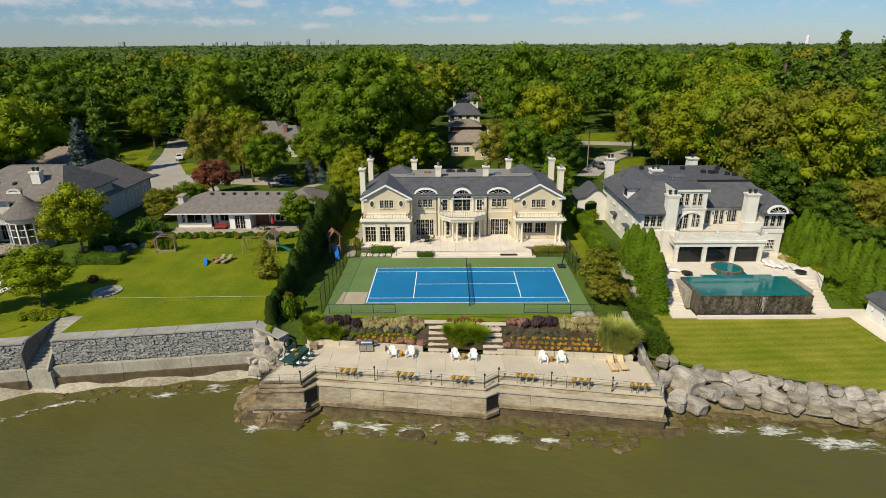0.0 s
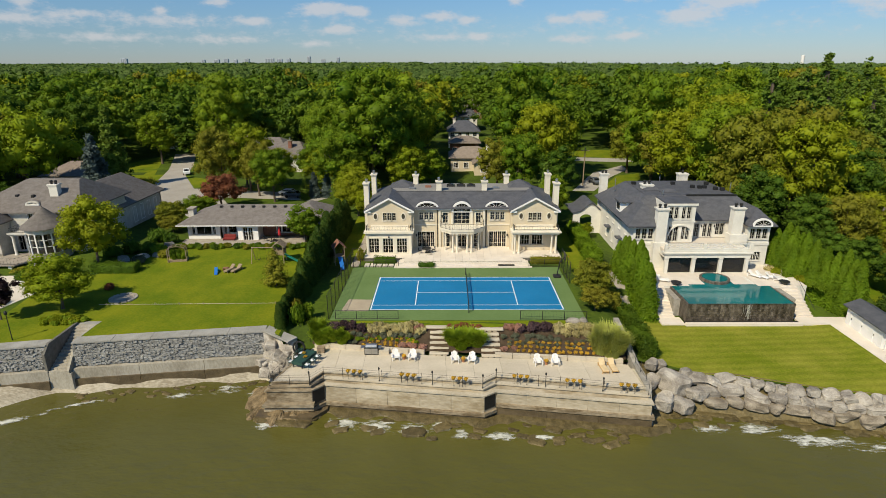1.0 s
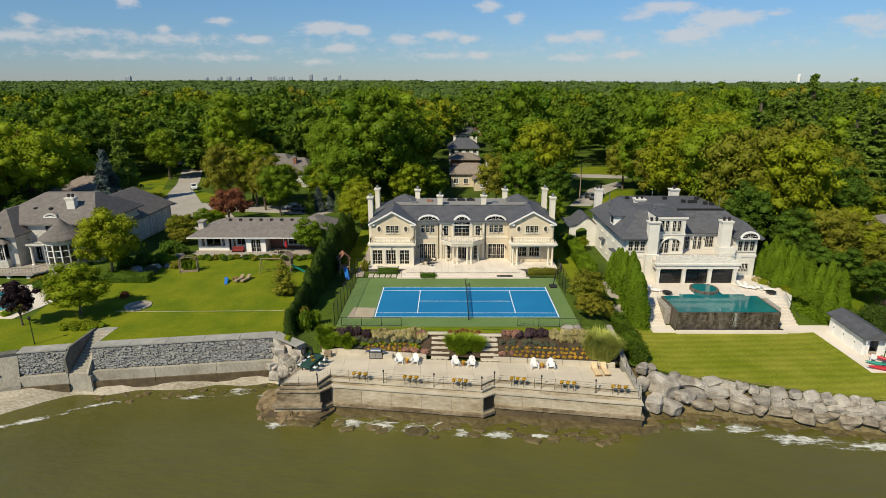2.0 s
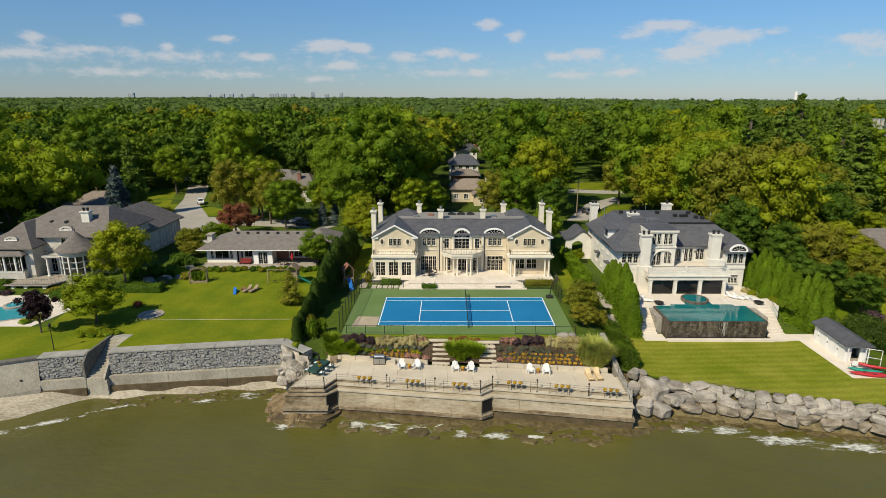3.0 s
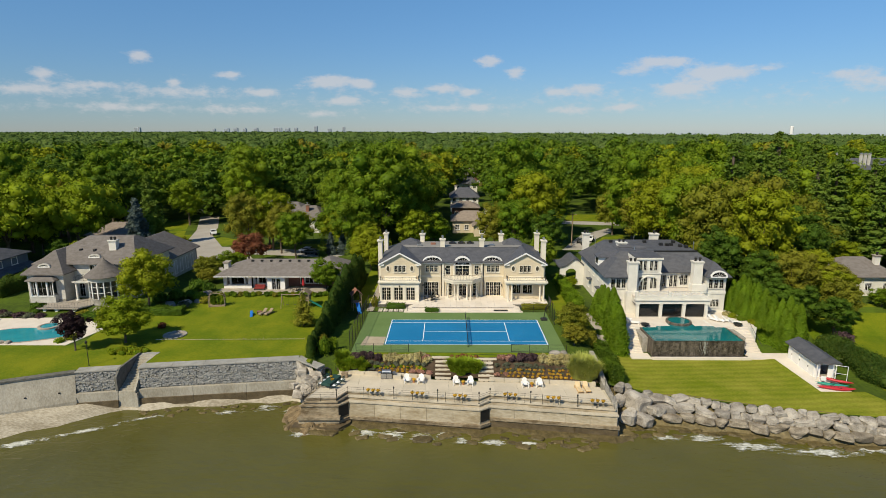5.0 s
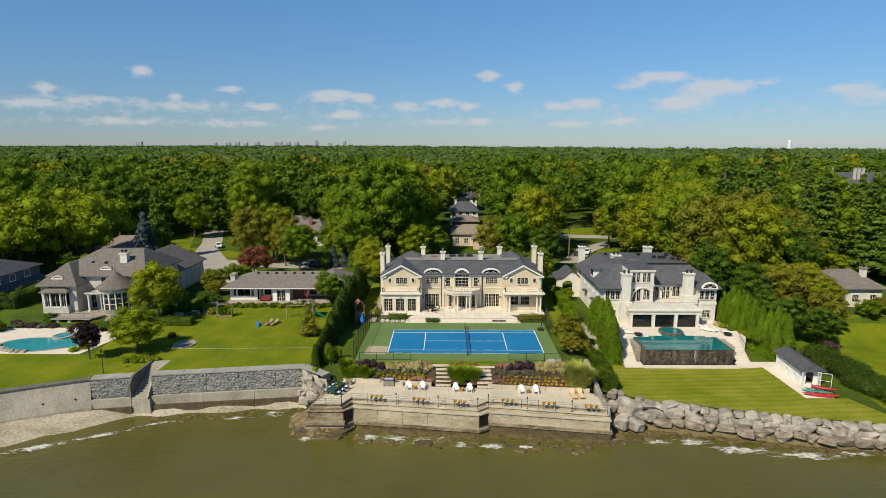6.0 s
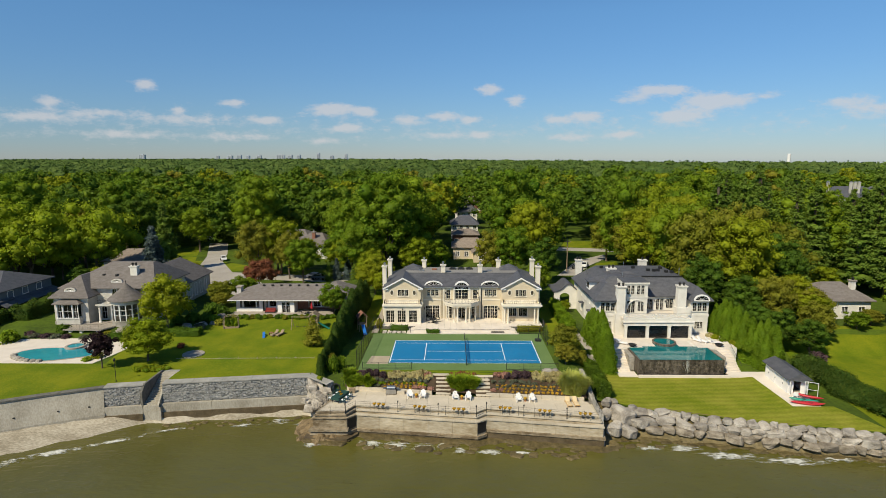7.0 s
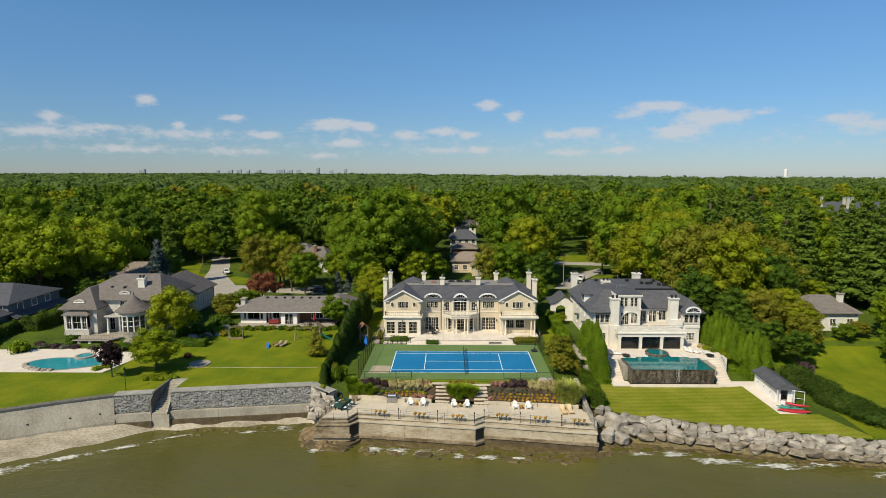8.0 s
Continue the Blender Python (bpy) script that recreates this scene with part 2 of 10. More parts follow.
M["brown_conc"] = mat("brown_stained_concrete", (0.12, 0.085, 0.045), (0.37, 0.305, 0.21), 1.7, 0.85, 0.4, 0.3, fine=6, fine_amount=0.3, vary=0.12, stretch=(0.6, 0.8, 1.3))
M["wet"] = mat("wet_stained_concrete", (0.075, 0.055, 0.03), (0.14, 0.105, 0.06), 0.8, 0.45, 0.4, 0.15, fine_amount=0.5)
M["smooth_conc"] = mat("pale_smooth_concrete", (0.27, 0.24, 0.185), (0.42, 0.385, 0.315), 2.5, 0.9, 0.3, 0.3, fine_amount=0.4, stretch=(1, 1, 0.5))
M["block"] = mat("grey_wall_stone", (0.20, 0.198, 0.188), (0.36, 0.355, 0.335), 0.3, 0.9, 1.0, 0.08, fine_amount=0.6, vary=0.22, local=True)
M["mortar"] = mat("dark_mortar", (0.10, 0.095, 0.08), (0.17, 0.16, 0.14), 0.5, 0.95, 0.4, 0.1)
M["rock"] = mat("pale_armour_rock", (0.19, 0.165, 0.135), (0.44, 0.40, 0.34), 1.4, 0.9, 0.8, 0.25, fine_amount=0.35, vary=0.22)
M["wetrock"] = mat("brown_wet_rock", (0.065, 0.05, 0.018), (0.155, 0.118, 0.05), 0.6, 0.5, 0.8, 0.2, fine_amount=0.5, vary=0.3)
M["sand"] = mat("wet_grey_sand", (0.23, 0.195, 0.135), (0.45, 0.40, 0.31), 3, 0.85, 0.3, 0.2, fine_amount=0.45, stretch=(0.5, 1.4, 1))
M["lawn"] = mown_mat("mown_lawn", (0.092, 0.138, 0.005), (0.178, 0.196, 0.009), 2.2, 3, 0.02)
M["lawn_striped"] = mown_mat("striped_lawn", (0.135, 0.168, 0.008), (0.245, 0.242, 0.030), 1.3, 87, 0.09)
M["ground"] = mat("woodland_floor", (0.035, 0.055, 0.010), (0.085, 0.13, 0.012), 8, 0.95, 0.5, 0.3, spec=0.1)
M["soil"] = mat("dark_garden_soil", (0.05, 0.035, 0.022), (0.10, 0.07, 0.045), 0.8, 0.95, 0.6, 0.1, spec=0.1)
M["court_green"] = mat("green_acrylic_court", (0.11, 0.175, 0.055), (0.135, 0.205, 0.07), 5, 0.85, 0.05, 0.1, spec=0.2)
M["court_blue"] = mat("blue_acrylic_court", (0.008, 0.150, 0.33), (0.012, 0.175, 0.375), 5, 0.8, 0.05, 0.1, spec=0.2)
M["line"] = mat("white_court_paint", (0.72, 0.74, 0.76), (0.78, 0.80, 0.80), 1, 0.8, 0)
M["worn"] = mat("worn_beige_surface", (0.34, 0.28, 0.20), (0.42, 0.35, 0.25), 1.5, 0.9, 0.2)
M["iron"] = mat("black_iron", (0.012, 0.012, 0.012), (0.022, 0.021, 0.02), 0.5, 0.5, 0.1)
M["dark"] = mat("dark_interior", (0.03, 0.026, 0.022), (0.05, 0.045, 0.038), 2, 0.9, 0)
M["asphalt"] = mat("pale_asphalt", (0.30, 0.275, 0.24), (0.38, 0.35, 0.31), 6, 0.95, 0.2, 0.1)
M["paving"] = mat("grey_paving", (0.28, 0.24, 0.20), (0.38, 0.34, 0.28), 0.8, 0.9, 0.3, 0.1, vary=0.1)
M["wood"] = mat("weathered_wood", (0.22, 0.16, 0.10), (0.34, 0.26, 0.17), 0.4, 0.8, 0.4, 0.05, stretch=(1, 1, 4))
M["teak"] = mat("golden_teak", (0.40, 0.24, 0.09), (0.52, 0.33, 0.14), 0.4, 0.6, 0.2, 0.05)
M["cushion"] = mat("sand_cushion", (0.60, 0.45, 0.25), (0.68, 0.52, 0.31), 0.5, 0.9, 0.2, 0.05)
M["bark"] = mat("grey_brown_bark", (0.07, 0.05, 0.035), (0.14, 0.11, 0.08), 0.4, 0.95, 0.7, 0.08, stretch=(1, 1, 0.3))
M["brick"] = mat("red_brown_brick", (0.20, 0.09, 0.06), (0.28, 0.13, 0.085), 0.3, 0.9, 0.4, 0.08)
M["steel"] = mat("stainless_steel", (0.42, 0.42, 0.42), (0.5, 0.5, 0.5), 0.5, 0.3, 0.05, metal=0.9)
M["red"] = mat("red_plastic", (0.42, 0.02, 0.03), (0.5, 0.035, 0.04), 1, 0.4, 0)
M["teal"] = mat("green_plastic", (0.02, 0.22, 0.16), (0.03, 0.28, 0.2), 1, 0.4, 0)
M["bluep"] = mat("blue_plastic", (0.02, 0.14, 0.45), (0.03, 0.18, 0.52), 1, 0.4, 0)
M["dkgreen"] = mat("dark_green_fabric", (0.012, 0.045, 0.035), (0.02, 0.065, 0.05), 0.6, 0.8, 0.1)
M["terracotta"] = mat("terracotta", (0.36, 0.16, 0.07), (0.45, 0.21, 0.10), 0.3, 0.8, 0.2)
M["tile_dark"] = mat("dark_pool_tile", (0.028, 0.022, 0.016), (0.15, 0.125, 0.10), 0.5, 0.35, 0.4, 0.1, fine_amount=0.6, stretch=(1, 1, 0.25), vary=0.45)
M["pool"] = water_mat("teal_pool_water", (0.006, 0.115, 0.125), (0.012, 0.17, 0.175), 1.6, 0.015, 0.06, 0.5, 6.0)
M["pool_pale"] = water_mat("turquoise_pool_water", (0.02, 0.24, 0.30), (0.03, 0.30, 0.36), 1.2, 0.02, 0.06, 0.5, 5.0)
M["lake"] = water_mat("murky_lake_water", (0.074, 0.069, 0.011), (0.103, 0.095, 0.018), 2.4, 0.34, 0.22, 0.4, 45.0)
def foam_mat():
    """Foam that thins out to clear water in torn patches."""
    m = mat("white_foam", (0.42, 0.42, 0.34), (0.74, 0.74, 0.68), 0.5, 0.8, 0.5, 0.15, fine_amount=0.5)
    n, l = m.node_tree.nodes, m.node_tree.links
    tc, ln, nz = n.new("ShaderNodeTexCoord"), n.new("ShaderNodeVectorMath"), n.new("ShaderNodeTexNoise")
    ln.operation = "LENGTH"
    l.new(tc.outputs["Object"], ln.inputs[0])
    nz.inputs["Scale"].default_value, nz.inputs["Detail"].default_value, nz.inputs["Roughness"].default_value = 0.9, 7.0, 0.72
    st = n.new("ShaderNodeVectorMath")
    st.operation = "MULTIPLY"
    st.inputs[1].default_value = (0.8, 2.0, 1.0)
    l.new(n.new("ShaderNodeNewGeometry").outputs["Position"], st.inputs[0])
    l.new(st.outputs[0], nz.inputs["Vector"])
    sub_ = n.new("ShaderNodeMath")
    sub_.operation = "MULTIPLY_ADD"
    l.new(ln.outputs["Value"], sub_.inputs[0])
    sub_.inputs[1].default_value = -0.34
    l.new(nz.outputs["Fac"], sub_.inputs[2])
    mr = n.new("ShaderNodeMapRange")
    mr.inputs["From Min"].default_value, mr.inputs["From Max"].default_value = 0.30, 0.46
    mr.inputs["To Max"].default_value = 0.9
    l.new(sub_.outputs[0], mr.inputs["Value"])
    l.new(mr.outputs[0], n["Principled BSDF"].inputs["Alpha"])
    return m


M["foam"] = foam_mat()
M["fall"] = mat("falling_water", (0.30, 0.30, 0.26), (0.55, 0.55, 0.5), 0.5, 0.5, 0.2)
M["glass"] = glass_mat("window_glass", (0.010, 0.011, 0.012), 0.3, 0.04)
M["glass_clear"] = glass_mat("clear_glass", (0.55, 0.6, 0.6), 0.8)
M["screen"] = mat("dark_screen", (0.030, 0.024, 0.020), (0.042, 0.034, 0.029), 1.5, 0.35, 0)
M["carpaint"] = mat("white_car_paint", (0.72, 0.72, 0.72), (0.76, 0.76, 0.76), 2, 0.25, 0)
M["tyre"] = mat("black_rubber", (0.015, 0.015, 0.015), (0.025, 0.025, 0.025), 0.3, 0.9, 0.1)
# distance haze is put into these pale bluish greys
M["far"] = mat("hazy_far_building", (0.36, 0.40, 0.45), (0.46, 0.49, 0.53), 20, 0.9, 0)
M["far_dark"] = mat("hazy_far_window", (0.22, 0.25, 0.29), (0.27, 0.30, 0.34), 20, 0.9, 0)
# foliage
M["leaf"] = leaf_mat("green_leaves", (0.055, 0.118, 0.006), (0.135, 0.195, 0.008), (0.18, 0.235, 0.012))
M["leaf_dark"] = leaf_mat("dark_green_leaves", (0.038, 0.085, 0.008), (0.066, 0.115, 0.01), (0.1, 0.155, 0.012))
M["leaf_gold"] = leaf_mat("yellow_green_leaves", (0.145, 0.195, 0.006), (0.2, 0.215, 0.008), (0.23, 0.26, 0.012))
M["leaf_olive"] = leaf_mat("olive_turning_leaves", (0.125, 0.145, 0.01), (0.185, 0.165, 0.016), (0.2, 0.2, 0.02))
M["leaf_lime"] = leaf_mat("bright_yellow_green_leaves", (0.165, 0.225, 0.008), (0.205, 0.25, 0.01), (0.23, 0.28, 0.014))
M["leaf_red"] = leaf_mat("copper_leaves", (0.17, 0.05, 0.026), (0.2, 0.07, 0.035), (0.2, 0.09, 0.04))
M["leaf_purple"] = leaf_mat("dark_purple_leaves", (0.018, 0.010, 0.012), (0.03, 0.016, 0.018), (0.035, 0.02, 0.02))
M["leaf_blue"] = leaf_mat("blue_spruce_needles", (0.075, 0.105, 0.095), (0.09, 0.12, 0.11), (0.10, 0.13, 0.11))
M["needle"] = leaf_mat("pine_needles", (0.075, 0.138, 0.014), (0.112, 0.17, 0.02), (0.15, 0.2, 0.03))
M["cedar"] = leaf_mat("cedar_foliage", (0.08, 0.15, 0.006), (0.108, 0.178, 0.008), (0.15, 0.21, 0.01))
M["hedge_dark"] = leaf_mat("dark_cedar_foliage", (0.026, 0.062, 0.008), (0.035, 0.075, 0.010), (0.09, 0.11, 0.012))
M["grass_tall"] = leaf_mat("tall_ornamental_grass", (0.36, 0.40, 0.07), (0.40, 0.42, 0.09), (0.46, 0.45, 0.15), 0.45)
M["lime"] = leaf_mat("lime_grass_clump", (0.20, 0.29, 0.012), (0.23, 0.32, 0.016), (0.28, 0.34, 0.03), 0.45)
M["cream_fl"] = leaf_mat("cream_hydrangea_blooms", (0.52, 0.44, 0.19), (0.55, 0.48, 0.24), (0.10, 0.085, 0.03), 0.2)
M["pink_fl"] = leaf_mat("dusty_pink_blooms", (0.42, 0.21, 0.16), (0.45, 0.25, 0.19), (0.10, 0.07, 0.035), 0.2)
M["orange_fl"] = leaf_mat("ochre_yellow_blooms", (0.50, 0.29, 0.03), (0.55, 0.33, 0.04), (0.30, 0.20, 0.03), 0.2)
M["plum_fl"] = leaf_mat("plum_shrub", (0.055, 0.035, 0.038), (0.07, 0.045, 0.05), (0.085, 0.05, 0.05), 0.2)
M["grey_fl"] = leaf_mat("silver_green_shrub", (0.12, 0.13, 0.085), (0.14, 0.15, 0.10), (0.06, 0.06, 0.03), 0.2)

# ---- building helpers ----
WORLD = {}


def thing(name, x, y, z, label, category, group="", rz=0.0, kind="", absolute=False):
    """A thing: an Empty at its base. absolute: its parts are given in world metres, else from the base."""
    ob = new(name)
    ob.empty_display_size = 0.3
    ob.matrix_basis = pose(x, y, z, 0, 0, rz)
    if absolute:
        WORLD[ob] = Vector((x, y, z))
    return tagged(ob, label, category, group, kind)


def to_mesh(name, bm, material, smooth=False):
    me = bpy.data.meshes.new(name)
    bm.to_mesh(me)
    bm.free()
    me.materials.append(material)
    if smooth:
        me.shade_smooth()
    return me


def part(name, bm, material, parent=None, label="", smooth=False, kind=""):
    """Links a bmesh (or a ready mesh) as one mesh object under a thing or a part."""
    root = parent
    while root is not None and root.parent is not None:
        root = root.parent
    if isinstance(bm, bmesh.types.BMesh):
        if root in WORLD:
            bmesh.ops.translate(bm, verts=bm.verts, vec=-WORLD[root])
        bm = to_mesh(name, bm, material, smooth)
    ob = new(name, bm)
    ob.parent = parent
    return tagged(ob, label, "", "", kind)


def put(name, me, parent, m, label=""):
    """One more object on a shared mesh, under a parent."""
    ob = new(name, me)
    ob.parent = parent
    root = parent
    while root is not None and root.parent is not None:
        root = root.parent
    if root in WORLD:
        m = Matrix.Translation(-WORLD[root]) @ m
    ob.matrix_basis = m
    return tagged(ob, label)


def box(bm, x0, x1, y0, y1, z0, z1, c=0.0):
    """A box; c: chamfer of its upright edges and top."""
    if c <= 0:
        v = [bm.verts.new(p) for p in ((x0, y0, z0), (x1, y0, z0), (x1, y1, z0), (x0, y1, z0),
                                       (x0, y0, z1), (x1, y0, z1), (x1, y1, z1), (x0, y1, z1))]
        for f in ((3, 2, 1, 0), (4, 5, 6, 7), (0, 1, 5, 4), (1, 2, 6, 5), (2, 3, 7, 6), (3, 0, 4, 7)):
            bm.faces.new([v[i] for i in f])
        return bm
    ring = [(x0 + c, y0), (x1 - c, y0), (x1, y0 + c), (x1, y1 - c), (x1 - c, y1), (x0 + c, y1), (x0, y1 - c), (x0, y0 + c)]
    cx, cy = (x0 + x1) / 2, (y0 + y1) / 2
    kx, ky = 1 - 2 * c / max(x1 - x0, 1e-6), 1 - 2 * c / max(y1 - y0, 1e-6)
    top = [(cx + (x - cx) * kx, cy + (y - cy) * ky) for x, y in ring]
    rings = [[bm.verts.new((x, y, z)) for x, y in r] for r, z in ((ring, z0), (ring, z1 - c), (top, z1))]
    bm.faces.new(rings[0][::-1])
    bm.faces.new(rings[2])
    for a, b in zip(rings, rings[1:]):
        for i in range(8):
            j = (i + 1) % 8
            bm.faces.new((a[i], a[j], b[j], b[i]))
    return bm


def boxes(*list_of):
    bm = bmesh.new()
    for b in list_of:
        box(bm, *b)
    return bm


def prism(bm, pts, z0, z1):
    """A solid on the outline pts (counter-clockwise)."""
    lo = [bm.verts.new((x, y, z0)) for x, y in pts]
    hi = [bm.verts.new((x, y, z1)) for x, y in pts]
    bm.faces.new(lo[::-1])
    bm.faces.new(hi)
    for i in range(len(pts)):
        j = (i + 1) % len(pts)
        bm.faces.new((lo[i], lo[j], hi[j], hi[i]))
    return bm


def lathe(bm, x, y, profile, n=10, a0=0.0, a1=360.0):
    """A turned solid round the upright axis at x, y: profile of (radius, z) from below upwards."""
    rings = []
    full = abs(a1 - a0 - 360) < 1e-6
    k = n if full else n + 1
    for r, z in profile:
        rings.append([bm.verts.new((x + r * math.cos(radians(a0 + (a1 - a0) * i / n)), y + r * math.sin(radians(a0 + (a1 - a0) * i / n)), z)) for i in range(k)])
    for a, b in zip(rings, rings[1:]):
        for i in range(n):
            j = (i + 1) % k
            bm.faces.new((a[i], a[j], b[j], b[i]))
    if full:
        bm.faces.new(rings[0][::-1])
        bm.faces.new(rings[-1])
    return bm


def tube(bm, pts, radii, n=6):
    """A tapered tube along points."""
    prev = None
    for i, p in enumerate(pts):
        p = Vector(p)
        d = (Vector(pts[min(i + 1, len(pts) - 1)]) - Vector(pts[max(i - 1, 0)])).normalized()
        u = d.cross(Vector((0.31, 0.95, 0.05))).normalized()
        w = d.cross(u)
        r = radii[i] if hasattr(radii, "__len__") else radii
        ring = [bm.verts.new(p + (u * math.cos(6.28318 * k / n) + w * math.sin(6.28318 * k / n)) * r) for k in range(n)]
        if prev:
            for k in range(n):
                j = (k + 1) % n
                bm.faces.new((prev[k], prev[j], ring[j], ring[k]))
        else:
            bm.faces.new(ring[::-1])
        prev = ring
    bm.faces.new(prev)
    return bm


def wall_y(bm, x0, x1, z0, z1, y, thick, holes):
    """One connected wall facing -y at y, thick metres deep, with holes (x0, x1, z0, z1) right through."""
    xs = sorted({x0, x1, *[min(max(h[i], x0), x1) for h in holes for i in (0, 1)]})
    zs = sorted({z0, z1, *[min(max(h[i], z0), z1) for h in holes for i in (2, 3)]})
    verts = {}

    def at(i, k, d):
        key = (i, k, d)
        if key not in verts:
            verts[key] = bm.verts.new((xs[i], y + thick * d, zs[k]))
        return verts[key]

    def full(i, k):
        if not (0 <= i < len(xs) - 1 and 0 <= k < len(zs) - 1):
            return False
        mx, mz = (xs[i] + xs[i + 1]) / 2, (zs[k] + zs[k + 1]) / 2
        return not any(h[0] < mx < h[1] and h[2] < mz < h[3] for h in holes)

    for i in range(len(xs) - 1):
        for k in range(len(zs) - 1):
            if not full(i, k):
                continue
            bm.faces.new((at(i, k, 0), at(i + 1, k, 0), at(i + 1, k + 1, 0), at(i, k + 1, 0)))
            bm.faces.new((at(i, k + 1, 1), at(i + 1, k + 1, 1), at(i + 1, k, 1), at(i, k, 1)))
            for di, dk, a, b in ((-1, 0, (i, k + 1), (i, k)), (1, 0, (i + 1, k), (i + 1, k + 1)), (0, -1, (i, k), (i + 1, k)), (0, 1, (i + 1, k + 1), (i, k + 1))):
                if not full(i + di, k + dk):
                    bm.faces.new((at(*a, 0), at(*a, 1), at(*b, 1), at(*b, 0)))
    bmesh.ops.recalc_face_normals(bm, faces=bm.faces)
    return bm


def turned(bm, x, y, deg):
    """Turns what a bmesh holds round the upright axis at x, y."""
    bmesh.ops.rotate(bm, verts=bm.verts, cent=(x, y, 0), matrix=Matrix.Rotation(radians(deg), 3, "Z"))
    return bm


def window(parent, x0, x1, z0, z1, y, cols=1, rows=3, frame_mat=None, at=None, surround=0.12, sill=True, bar=0.05, name="window"):
    """A window in the opening of a wall facing -y: surround, bars, sill and panes. at: (x, y, degrees) turns it to face another way."""
    fm = frame_mat or M["trim"]
    bm = bmesh.new()
    s = surround
    if s:
        for b in ((x0 - s, x0, z0, z1 + s), (x1, x1 + s, z0, z1 + s), (x0, x1, z1, z1 + s)):
            box(bm, b[0], b[1], y - 0.05, y + 0.1, b[2], b[3])
    if at:
        turned(bm, *at)
    w = part(name, bm, fm, parent) if s else None
    if w is None:
        bm.free()
    bm = bmesh.new()
    f = bar
    ys, ye = y + 0.10, y + 0.17
    box(bm, x0, x0 + f, ys, ye, z0, z1)
    box(bm, x1 - f, x1, ys, ye, z0, z1)
    box(bm, x0 + f, x1 - f, ys, ye, z0, z0 + f)
    box(bm, x0 + f, x1 - f, ys, ye, z1 - f, z1)
    for i in range(1, cols):
        xx = x0 + (x1 - x0) * i / cols
        box(bm, xx - f * 0.9, xx + f * 0.9, ys, ye, z0 + f, z1 - f)
    for i in range(cols):
        xa, xb = x0 + (x1 - x0) * i / cols, x0 + (x1 - x0) * (i + 1) / cols
        box(bm, (xa + xb) / 2 - 0.015, (xa + xb) / 2 + 0.015, ys + 0.01, ye - 0.02, z0 + f, z1 - f)
        for j in range(1, rows):
            zz = z0 + (z1 - z0) * j / rows
            box(bm, xa + f, xb - f, ys + 0.015, ye - 0.025, zz - 0.015, zz + 0.015)
    if at:
        turned(bm, *at)
    if w is None:
        w = part(name, bm, fm, parent)
    else:
        part("window_frame", bm, fm, w)
    bm = boxes((x0 + f * 0.5, x1 - f * 0.5, y + 0.125, y + 0.14, z0 + f * 0.5, z1 - f * 0.5))
    if at:
        turned(bm, *at)
    part("pane", bm, M["glass"], w)
    if sill:
        bm = boxes((x0 - s - 0.06, x1 + s + 0.06, y - 0.14, y + 0.1, z0 - 0.12, z0))
        if at:
            turned(bm, *at)
        part("window_sill", bm, fm, w)
    return w


# ---- foliage ----
RNG = np.random.default_rng(7)
_ico = bmesh.new()
bmesh.ops.create_icosphere(_ico, subdivisions=2, radius=1.0)
ICO_V = np.array([v.co[:] for v in _ico.verts])
ICO_F = np.array([[v.index for v in f.verts] for f in _ico.faces])
_ico.free()
_ico = bmesh.new()
bmesh.ops.create_icosphere(_ico, subdivisions=1, radius=1.0)
ICO2_V = np.array([v.co[:] for v in _ico.verts])
ICO2_F = np.array([[v.index for v in f.verts] for f in _ico.faces])
_ico.free()


NO_QUADS = np.zeros((0, 4), int)


def quick_mesh(name, verts, tris, quads, material):
    """A mesh from arrays, quickly."""
    me = bpy.data.meshes.new(name)
    nt, nq = len(tris), len(quads)
    me.vertices.add(len(verts))
    me.vertices.foreach_set("co", np.ascontiguousarray(verts, dtype=np.float32).ravel())
    me.loops.add(nt * 3 + nq * 4)
    loops = np.concatenate([np.asarray(tris, dtype=np.int32).ravel(), np.asarray(quads, dtype=np.int32).ravel()])
    me.loops.foreach_set("vertex_index", loops)
    me.polygons.add(nt + nq)
    starts = np.concatenate([np.arange(nt) * 3, nt * 3 + np.arange(nq) * 4]).astype(np.int32)
    me.polygons.foreach_set("loop_start", starts)
    me.update(calc_edges=True)
    me.validate()
    me.materials.append(material)
    return me


def cards(pos, nrm, size, rng, slim=0.6):
    """Leaf sprays: small three-cornered tufts at pos, facing roughly along nrm."""
    k = len(pos)
    nrm = nrm / np.linalg.norm(nrm, axis=1, keepdims=True)
    r = rng.normal(size=(k, 3))
    t = np.cross(nrm, r)
    t /= np.linalg.norm(t, axis=1, keepdims=True)
    b = np.cross(nrm, t)
    s = size[:, None]
    v = np.stack([pos - t * s * 0.95, pos + t * s * 0.8 - b * s * slim, pos + b * s * slim * 1.4 + nrm * s * 0.3], axis=1)
    return v.reshape(-1, 3), np.arange(k * 3).reshape(-1, 3)


def unit(rng, k):
    d = rng.normal(size=(k, 3))
    return d / np.linalg.norm(d, axis=1, keepdims=True)


